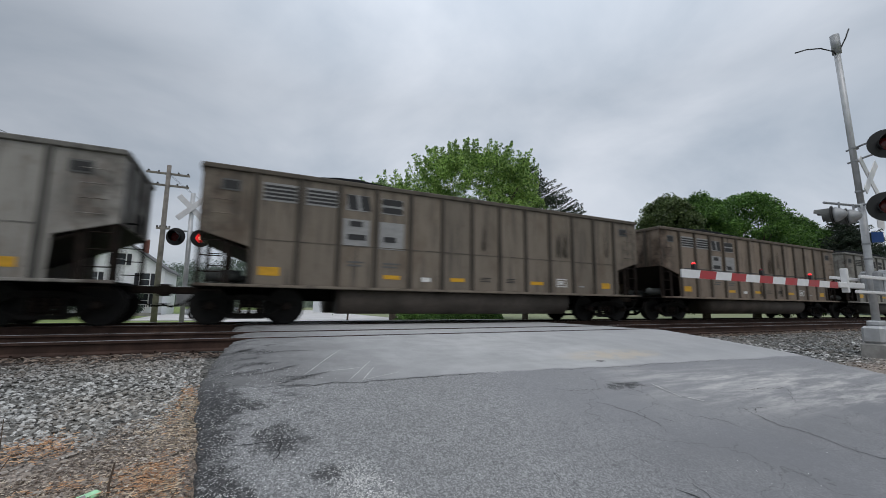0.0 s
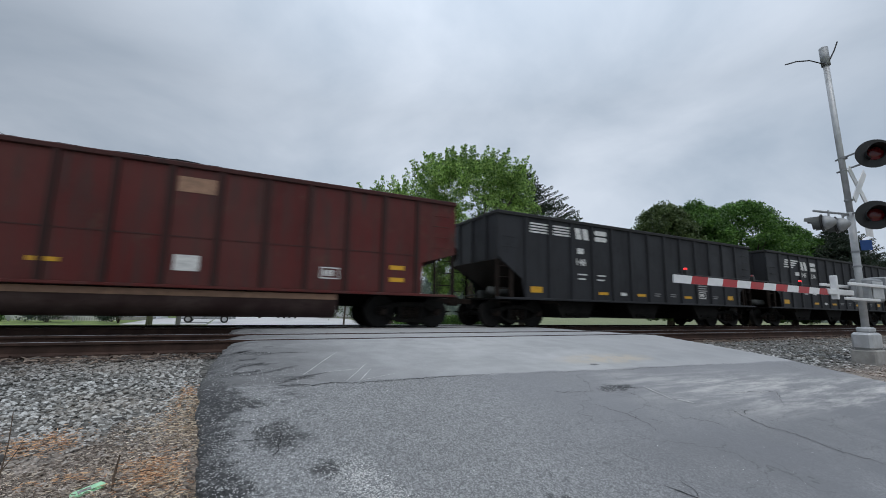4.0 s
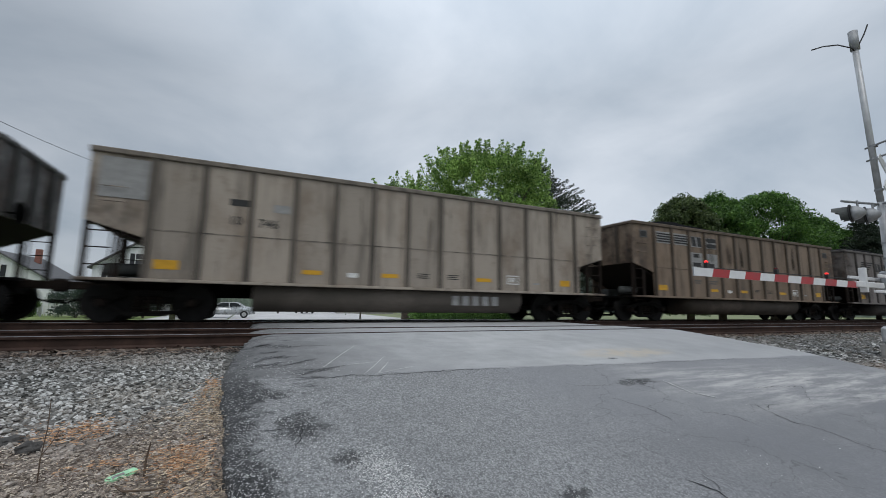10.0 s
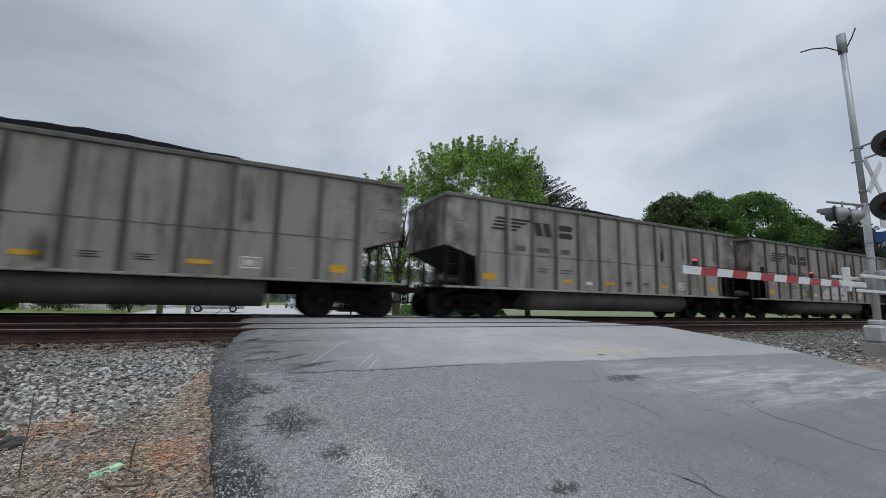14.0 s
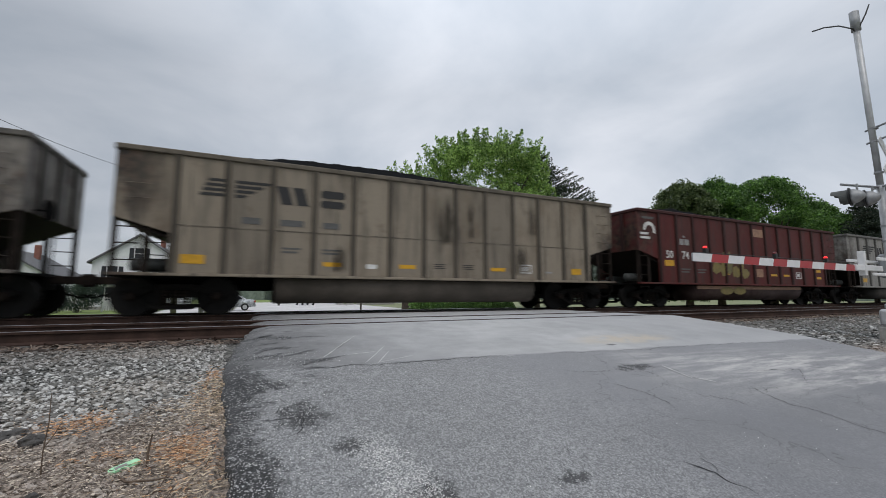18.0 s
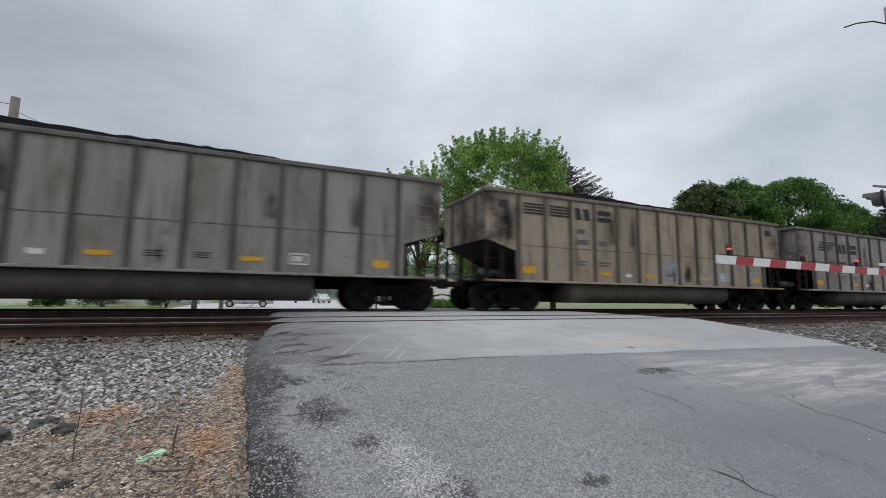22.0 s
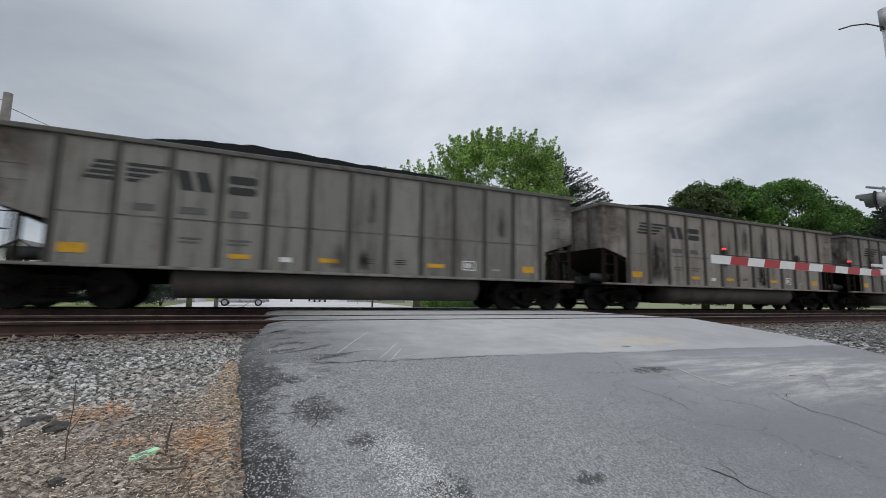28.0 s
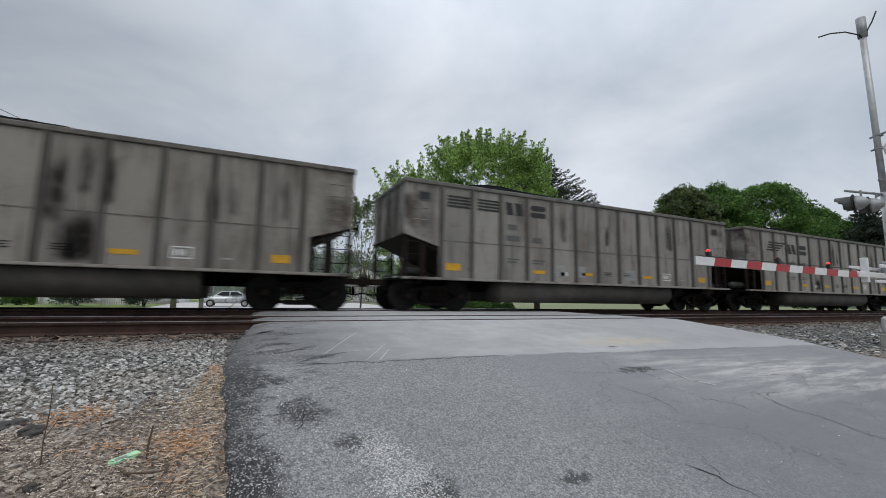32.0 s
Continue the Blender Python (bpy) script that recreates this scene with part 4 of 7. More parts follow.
stalk([(-1.01, 3.165, -0.38), (-0.97, 3.17, -0.31), (-0.95, 3.18, -0.26)], 0.003, "thin side shoot of a dead weed", "weed_stalk")
stalk([(-0.56, 2.86, -0.62), (-0.55, 2.80, -0.60), (-0.50, 2.73, -0.60), (-0.42, 2.70, -0.61), (-0.34, 2.72, -0.62)], 0.005, "curved brown twig lying in the straw")
stalk([(-0.36, 2.88, -0.6), (-0.32, 2.80, -0.57), (-0.33, 2.72, -0.58), (-0.38, 2.66, -0.61)], 0.004, "thin bent twig lying in the straw")
stalk([(-0.20, 3.12, -0.55), (-0.17, 3.05, -0.53), (-0.18, 2.98, -0.54), (-0.24, 2.93, -0.57)], 0.004, "pale curled stem beside the road")


def rock(x, y, w, h, seed, label):
    """A rough weathered stone, half sunk in the dirt."""
    bm = bmesh.new()
    bmesh.ops.create_icosphere(bm, subdivisions=3, radius=1.0)
    for v in bm.verts:
        p = v.co
        k = 0.8 + 0.35 * noise.noise((p.x * 1.3 + seed, p.y * 1.3, p.z * 1.3)) + 0.12 * noise.noise((p.x * 4 + seed, p.y * 4, p.z * 4))
        v.co = Vector((p.x * w, p.y * w * 0.7, p.z * h)) * k
    return solid("rock", bm, M["rock"], label, "rock", "loose rocks", m=pose(x, y, land_z(x, y) + h * 0.35, 0, 0, seed * 37))


rock(-1.24, 3.66, 0.085, 0.055, 1, "dark rounded rock among the ballast")
rock(-1.41, 3.84, 0.12, 0.045, 2, "flat dark rock among the ballast")
rock(-1.53, 3.63, 0.075, 0.06, 3, "dark rounded rock at the edge of the dirt")
rock(-0.965, 2.95, 0.05, 0.035, 4, "small dark rock in the straw")
rock(-0.72, 4.35, 0.05, 0.028, 5, "small grey rock in the gravel")
bm = bmesh.new()
prism(bm, [(-0.095, -0.028), (-0.06, -0.036), (0.09, -0.03), (0.1, 0.0), (0.085, 0.034), (-0.08, 0.03)], 0.0, 0.018, "z")
bmesh.ops.bevel(bm, geom=list(bm.edges), offset=0.006, segments=2, affect="EDGES")
wrapper = solid("litter", bm, M["green_litter"], "crumpled pale green wrapper on the dirt", "litter", m=pose(-0.62, 3.12, -0.535, 14, -8, 28) @ Matrix.Scale(0.86, 4))
bm = bmesh.new()
box(bm, -0.05, 0.02, -0.012, 0.012, 0.018, 0.0205)
part("print", bm, M["pale_panel"], wrapper)


# ---- the coal train ----
LONG, HALF, TOP = 14.7, 1.57, 3.815
RIBS = [1.18 + 1.018 * i for i in range(13)]
TRUCKS = (1.22, LONG - 1.22)


def words(text, size, thick=0.004):
    """Numerals in the built-in font as a mesh, standing on the near side's face."""
    cu = bpy.data.curves.new("numerals", "FONT")
    cu.body, cu.size, cu.extrude, cu.resolution_u, cu.offset = text, size, thick, 2, 0.012 * size
    tmp = bpy.data.objects.new("numerals", cu)
    scene.collection.objects.link(tmp)
    me = bpy.data.meshes.new_from_object(tmp.evaluated_get(bpy.context.evaluated_depsgraph_get()))
    bpy.data.objects.remove(tmp)
    me.transform(pose(0, 0, 0, 90, 0, 0))
    return me


def build_truck():
    """One truck with side frames, springs, axle caps and two wheelsets, as a template of meshes."""
    bm = bmesh.new()
    box(bm, -0.22, 0.22, -0.95, 0.95, 0.42, 0.72, 0.03)
    box(bm, -0.16, 0.16, -0.25, 0.25, 0.7, 0.86, 0.02)
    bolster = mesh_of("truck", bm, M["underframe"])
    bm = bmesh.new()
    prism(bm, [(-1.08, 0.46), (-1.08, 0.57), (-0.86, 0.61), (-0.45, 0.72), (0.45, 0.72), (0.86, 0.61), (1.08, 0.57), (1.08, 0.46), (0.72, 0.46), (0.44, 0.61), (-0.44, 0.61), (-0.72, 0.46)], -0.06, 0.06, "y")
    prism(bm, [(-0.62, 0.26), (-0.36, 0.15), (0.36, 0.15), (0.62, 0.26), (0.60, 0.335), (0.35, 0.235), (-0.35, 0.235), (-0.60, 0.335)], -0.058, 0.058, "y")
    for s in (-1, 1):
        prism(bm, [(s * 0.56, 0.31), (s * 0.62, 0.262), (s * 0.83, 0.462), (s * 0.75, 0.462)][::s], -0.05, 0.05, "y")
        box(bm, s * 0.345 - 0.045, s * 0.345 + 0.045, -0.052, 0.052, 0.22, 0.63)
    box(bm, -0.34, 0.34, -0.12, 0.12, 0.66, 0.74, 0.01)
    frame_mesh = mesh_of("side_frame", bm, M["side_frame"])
    bm = bmesh.new()
    coil = []
    for k in range(5):
        z = 0.2 + 0.08 * k
        coil += [(z, 0.048), (z + 0.022, 0.075), (z + 0.058, 0.075)]
    turned(bm, coil + [(0.6, 0.048)], 10, "z")
    spring = mesh_of("spring", bm, M["grime"])
    bm = bmesh.new()
    turned(bm, [(-0.10, 0.02), (-0.10, 0.075), (-0.05, 0.10), (0.06, 0.11), (0.06, 0.03)], 14, "y")
    cap = mesh_of("axle_cap", bm, M["grime"])
    bm = bmesh.new()
    tube(bm, (0, -1.0, 0), (0, 1.0, 0), 0.08, 0.08, 12)
    for s in (-1, 1):
        sub = bmesh.new()
        turned(sub, [(-0.068, 0.30), (-0.068, 0.44), (-0.06, 0.457), (0.05, 0.462), (0.055, 0.485), (0.075, 0.48), (0.075, 0.36), (0.03, 0.30), (0.03, 0.16), (0.09, 0.13), (0.09, 0.08), (-0.09, 0.08), (-0.09, 0.13), (-0.02, 0.16)], 28, "y")
        for i in range(3):
            a = i * 2.094
            box(sub, math.cos(a) * 0.22 - 0.03, math.cos(a) * 0.22 + 0.03, -0.035, 0.02, math.sin(a) * 0.22 - 0.03, math.sin(a) * 0.22 + 0.03)
        if s > 0:
            sub.transform(Matrix.Rotation(math.pi, 4, "Z"))
        sub.transform(Matrix.Translation((0, s * GAUGE / 2, 0)))
        tmp = bpy.data.meshes.new("wheel")
        sub.to_mesh(tmp)
        sub.free()
        bm.from_mesh(tmp)
        bpy.data.meshes.remove(tmp)
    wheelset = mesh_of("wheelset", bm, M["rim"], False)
    return bolster, frame_mesh, spring, cap, wheelset


TRUCK = build_truck()


def add_truck(car, x):
    bolster, frame_mesh, spring, cap, wheelset = TRUCK
    t = part("truck", bolster, None, car, "grimy three-piece freight truck", pose(x, 0, 0))
    for s in (-1, 1):
        part("side_frame", frame_mesh, None, t, "", pose(0, s * 1.02, 0))
        if s < 0:
            for k in (-0.2, 0.0, 0.2):
                part("spring", spring, None, t, "", pose(k, s * 1.0, 0))
        for k in (-0.86, 0.86):
            part("axle_cap", cap, None, t, "", pose(k, s * 1.08, 0.457, 0, 0, 0 if s < 0 else 180))
    for k in (-0.86, 0.86):
        part("wheelset", wheelset, None, t, "steel wheels on an axle", pose(k, 0, 0.457))


def coal_mesh(seed, length):
    vs, fs = [], []
    nx, ny = 90, 12
    for i in range(nx + 1):
        for j in range(ny + 1):
            x = 0.12 + (length - 0.24) * i / nx
            y = -1.48 + 2.96 * j / ny
            u, w = x / length, abs(y) / 1.48
            hump = lerp(u, (0.0, 0.1, 0.17, 0.24, 0.5, 0.7, 0.82, 1.0), (-0.45, 0.1, 0.74, 0.92, 0.88, 0.72, 0.2, -0.45))
            hump += 0.16 * noise.noise((x * 0.3, seed * 7.0 + 0.5, 0))
            z = 3.68 + 0.80 * hump * (1 - w ** 2.3) - 0.12 * w ** 2 + 0.035 * noise.noise((x * 3, y * 3, seed)) + 0.03 * noise.noise((x * 11, y * 11, seed))
            vs.append((x, y, z))
    for i in range(nx):
        for j in range(ny):
            a = i * (ny + 1) + j
            fs.append((a, a + ny + 1, a + ny + 2, a + 1))
    return raw("coal_load", vs, fs, M["coal"])


COAL = [coal_mesh(s, LONG) for s in range(6)]


def side_outline(kind):
    e = LONG
    if kind == "hopper":
        return [(0.03, 2.3), (1.02, 1.6), (1.12, 0.975), (e - 1.12, 0.975), (e - 1.02, 1.6), (e - 0.03, 2.3), (e - 0.03, 3.7), (0.03, 3.7)]
    return [(0.03, 2.2), (1.1, 1.88), (1.12, 0.975), (e - 1.12, 0.975), (e - 1.1, 1.88), (e - 0.03, 2.2), (e - 0.03, 3.7), (0.03, 3.7)]


def build_meshes(kind):
    """The shared meshes of one kind of car body."""
    d = {}
    body = M["paint_black"] if kind == "hopper" else M["paint"]
    rib_mat = M["paint_black"] if kind == "hopper" else M["paint_rib"]
    e = LONG
    bm = bmesh.new()
    prism(bm, side_outline(kind), -0.012, 0.02, "y")
    d["side_wall"] = mesh_of("side_wall", bm, body)
    bm = bmesh.new()
    prism(bm, [(-0.06, 0.0), (-0.048, -0.07), (0.048, -0.07), (0.06, 0.0)], 0.98, 3.69, "z")
    d["rib"] = mesh_of("rib", bm, rib_mat)
    bm = bmesh.new()
    box(bm, 0.065, 0.953, -0.009, 0.0, 2.085, 3.685)
    box(bm, 0.065, 0.953, -0.009, 0.0, 0.99, 2.06)
    seam_bm = bmesh.new()
    box(seam_bm, 1.24, e - 1.24, -0.017, 0.0, 2.06, 2.085)
    d["weld_seam"] = mesh_of("weld_seam", seam_bm, M["seam_grime"])
    d["panel"] = mesh_of("panel", bm, M["panel_paint"] if kind != "hopper" else body)
    bm = bmesh.new()
    box(bm, 0, e, -0.075, 0.045, 3.69, TOP, 0.02)
    d["top_chord"] = mesh_of("top_chord", bm, M["chord"])
    bm = bmesh.new()
    box(bm, -0.03, 0.08, -HALF + 0.05, HALF - 0.05, 3.69, TOP - 0.004, 0.02)
    d["end_chord"] = mesh_of("end_chord", bm, M["chord"])
    bm = bmesh.new()
    box(bm, 0.0, e, -0.098, 0.06, 0.91, 0.978, 0.01)
    d["side_sill"] = mesh_of("side_sill", bm, body)
    bm = bmesh.new()
    box(bm, 0.03, 0.07, -HALF + 0.03, HALF - 0.03, 2.2, 3.69)
    d["end_wall"] = mesh_of("end_wall", bm, body)
    bm = bmesh.new()
    box(bm, -0.03, 0.029, -0.07, 0.07, 2.2, 3.69)
    d["end_rib"] = mesh_of("end_rib", bm, rib_mat)
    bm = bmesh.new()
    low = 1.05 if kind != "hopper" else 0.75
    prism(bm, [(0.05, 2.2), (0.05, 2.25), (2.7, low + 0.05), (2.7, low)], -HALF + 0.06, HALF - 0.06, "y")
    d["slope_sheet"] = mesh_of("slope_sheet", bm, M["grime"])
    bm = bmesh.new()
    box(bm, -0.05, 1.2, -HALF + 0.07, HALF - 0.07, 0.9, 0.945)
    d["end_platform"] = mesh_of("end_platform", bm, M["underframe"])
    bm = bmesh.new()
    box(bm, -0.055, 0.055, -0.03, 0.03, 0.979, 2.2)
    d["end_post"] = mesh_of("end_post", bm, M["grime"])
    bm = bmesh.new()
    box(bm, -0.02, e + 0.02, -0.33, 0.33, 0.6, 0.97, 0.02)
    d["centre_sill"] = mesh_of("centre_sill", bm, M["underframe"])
    bm = bmesh.new()
    box(bm, -0.62, 0.0, -0.09, 0.09, 0.74, 0.92, 0.02)
    box(bm, -0.80, -0.55, -0.16, 0.12, 0.68, 0.98, 0.04)
    box(bm, -0.86, -0.72, -0.02, 0.10, 0.70, 0.96, 0.03)
    d["coupler"] = mesh_of("coupler", bm, M["grime"])
    bm = bmesh.new()
    path_tube(bm, [(0, -0.3, 0.72), (-0.25, -0.32, 0.5), (-0.5, -0.3, 0.42), (-0.78, -0.2, 0.5)], 0.025, 6)
    d["air_hose"] = mesh_of("air_hose", bm, M["underframe"])
    bm = bmesh.new()
    for x in (0.0, 0.42):
        box(bm, x - 0.018, x + 0.018, -0.012, 0.012, 0.75, 2.15)
    for z in (0.82, 1.25, 1.62, 1.98):
        tube(bm, (0.0, -0.01, z), (0.42, -0.01, z), 0.014, 0.014, 6)
    d["ladder"] = mesh_of("ladder", bm, M["grime"])
    bm = bmesh.new()
    path_tube(bm, [(0, 0.01, 0), (0, -0.07, 0), (0.42, -0.07, 0), (0.42, 0.01, 0)], 0.0095, 6)
    d["grab_iron"] = mesh_of("grab_iron", bm, body)
    bm = bmesh.new()
    turned(bm, [(-0.4, 0.05), (-0.36, 0.15), (0.36, 0.15), (0.4, 0.05)], 14, "x")
    d["air_tank"] = mesh_of("air_tank", bm, M["galv_dull"], True)
    bm = bmesh.new()
    box(bm, -0.3, 0.25, -0.2, 0.2, 0.0, 0.34, 0.04)
    tube(bm, (0.25, 0, 0.2), (0.6, 0, 0.2), 0.1, 0.1, 12)
    tube(bm, (-0.3, 0.1, 0.2), (-0.8, 0.1, 0.12), 0.03, 0.03, 8)
    d["brake_cylinder"] = mesh_of("brake_cylinder", bm, M["galv_dull"])
    bm = bmesh.new()
    turned(bm, [(-0.015, 0.24), (0.015, 0.24), (0.015, 0.20), (-0.015, 0.20)], 18, "x")
    box(bm, -0.012, 0.012, -0.22, 0.22, -0.02, 0.02)
    box(bm, -0.012, 0.012, -0.02, 0.02, -0.22, 0.22)
    tube(bm, (0, 0, 0), (0.25, 0, 0), 0.02, 0.02, 8)
    d["brake_wheel"] = mesh_of("brake_wheel", bm, M["underframe"])
    if kind == "hopper":
        bm = bmesh.new()
        prism(bm, [(-1.05, 1.0), (-0.62, 0.36), (0.62, 0.36), (1.05, 1.0)], -1.42, 1.42, "y")
        box(bm, -0.66, 0.66, -1.44, 1.44, 0.33, 0.40)
        d["hopper_chute"] = mesh_of("hopper_chute", bm, M["side_frame"])
        bm = bmesh.new()
        box(bm, -0.5, 0.5, -0.03, 0.03, 0.42, 0.5)
        tube(bm, (0, -0.05, 0.46), (0, 0.05, 0.46), 0.07, 0.07, 10)
        d["chute_gate"] = mesh_of("chute_gate", bm, M["underframe"])
    else:
        bm = bmesh.new()
        prof = [(-1.46, 0.909)] + [(-1.08 - 0.42 * math.cos(math.radians(-10 + 10 * k)), 0.69 - 0.42 * math.sin(math.radians(-10 + 10 * k))) for k in range(11)] + [(-0.55, 0.27), (-0.4, 0.4), (-0.36, 0.909)]
        prism(bm, prof, 3.38, 11.22, "x")
        prism(bm, [(-y, z) for y, z in prof], 3.38, 11.22, "x")
        d["tub"] = mesh_of("tub", bm, M["tub"], True)
    return d


BODY = {k: build_meshes(k) for k in ("gondola", "hopper")}


def plate(w, h, t=0.006):
    bm = bmesh.new()
    box(bm, 0, w, -t, 0, 0, h)
    return bm


def mark(car, x, z, w, h, mat, name="marking", label="", lift=0.0):
    """A flat marking on the near side between x and x + w, its foot at z."""
    y = -HALF - 0.0225 - lift
    return part(name, plate(w, h), M[mat], car, label, pose(x, y, z))


def shape(car, outline, mat, name="marking", label="", lift=0.0):
    bm = bmesh.new()
    prism(bm, outline, -0.006, 0.0, "y")
    return part(name, bm, M[mat], car, label, pose(0, -HALF - 0.0225 - lift, 0))


def emblem(car, style, mat, z=2.80, panels=None):
    """The painted stripes and emblem of the owner, as plain shapes."""
    if panels:
        mark(car, 1.34, z - 0.01, 0.80, 0.46, panels, "panel", "faded pale stripe panel", -0.002)
        mark(car, 2.36, z - 0.01, 0.80, 0.46, panels, "panel", "faded pale stripe panel", -0.002)
        mark(car, 3.4, z - 0.03, 0.62, 0.44, panels, "panel", "faded pale panel")
        mark(car, 4.38, z - 0.03, 0.62, 0.44, panels, "panel", "faded pale panel")
        mark(car, 3.33, z - 0.98, 0.72, 0.72, panels, "panel", "faded pale number panel")
        mark(car, 4.33, z - 1.02, 0.72, 0.76, panels, "panel", "faded pale number panel")
    for i in range(4):
        zz = z + 0.02 + (0.098 if style == "straight" else 0.118) * i
        if style == "straight":
            mark(car, 1.36, zz + 0.02, 0.76, 0.055, mat, "stripe", "", 0.006)
            mark(car, 2.38, zz + 0.02, 0.76, 0.055, mat, "stripe", "", 0.006)
        else:
            k = 0.055 * i
            shape(car, [(1.62 + k, zz), (2.2, zz), (2.2, zz + 0.07), (1.66 + k, zz + 0.07)], mat, "stripe")
            shape(car, [(2.38, zz), (2.58 + 0.18 * i, zz), (2.66 + 0.18 * i, zz + 0.07), (2.38, zz + 0.07)], mat, "stripe")
    # the emblem: two leaning blocks, then two rounded blocks with a slit between
    lift = 0.007 if panels else 0.0
    k, x0, lean = (1.0, 3.40, 0.07) if style == "straight" else (1.14, 3.30, 0.13)
    if style != "straight":
        z -= 0.05
    w = (4.08 - x0 - lean - 0.10) / 2
    for x in (x0, x0 + w + 0.10):
        shape(car, [(x + lean, z), (x + lean + w, z), (x + w, z + 0.40 * k), (x, z + 0.40 * k)], mat, "emblem", "plain leaning emblem block", lift)
    c = 0.05
    for lo, hi in ((0.0, 0.165 * k), (0.225 * k, 0.40 * k)):
        lo, hi = z + lo, z + hi
        shape(car, [(4.38 + c, lo), (5.0 - c, lo), (5.0, lo + c), (5.0, hi - c), (5.0 - c, hi), (4.38 + c, hi), (4.38, hi - c), (4.38, lo + c)], mat, "emblem", "plain rounded emblem block", lift)


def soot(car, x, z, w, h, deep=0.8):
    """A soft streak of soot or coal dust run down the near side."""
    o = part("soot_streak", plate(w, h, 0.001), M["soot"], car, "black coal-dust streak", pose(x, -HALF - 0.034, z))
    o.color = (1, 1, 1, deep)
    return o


def numerals(car, text, x, z, size, mat):
    me = words(text, size)
    me.materials.clear()
    me.materials.append(M[mat])
    return part("car_number", me, None, car, "painted car number", pose(x, -HALF - 0.027, z))


def bars(car, x, z, w, mat, rows=2, step=0.09, h=0.045):
    for i in range(rows):
        mark(car, x, z - i * step, w * (1 - 0.14 * (i % 2)), h, mat, "lettering_bar")


def boxed(car, x, z, w, h, mat):
    """A framed stencil panel."""
    t = 0.03
    for a in ((x, z, w, t), (x, z + h - t, w, t), (x, z + t, t, h - 2 * t), (x + w - t, z + t, t, h - 2 * t)):
        mark(car, *a, mat, "stencil_frame")
    for i in range(3):
        mark(car, x + 0.08 + i * (w - 0.2) / 3, z + 0.07, (w - 0.25) / 3.4, h - 0.14, mat, "stencil_block")


def bare_car(kind, name, label):
    car = thing(name, pose(0, FAR_C, 0), label, "freight car", "coal train")
    d = BODY[kind]
    for x in RIBS[:-1] if kind != "hopper" else ():
        part("panel", d["panel"], None, car, "", pose(x, -HALF - 0.012, 0))
    if kind != "hopper":
        part("weld_seam", d["weld_seam"], None, car, "grimy weld seam", pose(0, -HALF - 0.012, 0))
    for s in (-1, 1):
        turn = pose(0, s * HALF, 0) if s < 0 else pose(LONG, HALF, 0, 0, 0, 180)
        part("side_wall", d["side_wall"], None, car, "", turn)
        for x in RIBS:
            part("rib", d["rib"], None, car, "", turn @ pose(x, -0.012, 0))
        part("top_chord", d["top_chord"], None, car, "", turn)
        part("side_sill", d["side_sill"], None, car, "", turn)
    for x, a in ((0, 0), (LONG, 180)):
        end = pose(x, 0, 0, 0, 0, a)
        part("end_wall", d["end_wall"], None, car, "", end)
        for y in (-0.9, 0.0, 0.9):
            part("end_rib", d["end_rib"], None, car, "", end @ pose(0, y, 0))
        part("end_chord", d["end_chord"], None, car, "", end)
        part("slope_sheet", d["slope_sheet"], None, car, "", end)
        part("end_platform", d["end_platform"], None, car, "", end)
        part("coupler", d["coupler"], None, car, "", end)
        part("air_hose", d["air_hose"], None, car, "", end)
        for y in (-1, 1):
            part("end_post", d["end_post"], None, car, "", end @ pose(0.08, y * (HALF - 0.08), 0))
            part("end_post", d["end_post"], None, car, "", end @ pose(0.66, y * (HALF - 0.08), -0.05))
        part("ladder", d["ladder"], None, car, "", end @ pose(0.12, -HALF + 0.02 if a == 0 else HALF - 0.02, 0))
        part("ladder", d["ladder"], None, car, "", end @ pose(0.12, HALF - 0.02 if a == 0 else -HALF + 0.02, 0))
    for i in range(4):
        part("grab_iron", d["grab_iron"], None, car, "", pose(LONG - 0.72, -HALF - 0.01, 2.35 + 0.32 * i))
    for z in (2.62, 2.95):
        part("grab_iron", d["grab_iron"], None, car, "", pose(0.28, -HALF - 0.01, z))
    part("air_tank", d["air_tank"], None, car, "grey air reservoir", pose(0.62, -0.75, 1.2))
    part("brake_cylinder", d["brake_cylinder"], None, car, "", pose(0.9, 0.4, 0.93))
    part("brake_wheel", d["brake_wheel"], None, car, "", pose(LONG + 0.22, -1.05, 2.28, 0, 0, 180))
    part("centre_sill", d["centre_sill"], None, car, "")
    if kind == "hopper":
        for x in (3.5, 7.1, 11.25):
            chute = part("hopper_chute", d["hopper_chute"], None, car, "", pose(x, 0, 0))
            part("chute_gate", d["chute_gate"], None, chute, "", pose(0, -1.46, 0))
    else:
        part("tub", d["tub"], None, car, "grimy rounded belly tub")
    for x in TRUCKS:
        add_truck(car, x)
    return car


PLAIN = {"gondola": bare_car("gondola", "coal_gondola", "grey coal gondola"), "hopper": bare_car("hopper", "coal_hopper", "black coal hopper")}
CARS = []


# how high each load stands against the usual heap
HEAP = {1: -0.18, 3: -0.02, 12: -0.5, 16: 0.0, 17: -0.05, 18: -0.1, 21: 0.0, 25: -0.05, 26: -0.05, 27: -0.2, 32: 0.0, 33: 0.02, 34: -0.05}


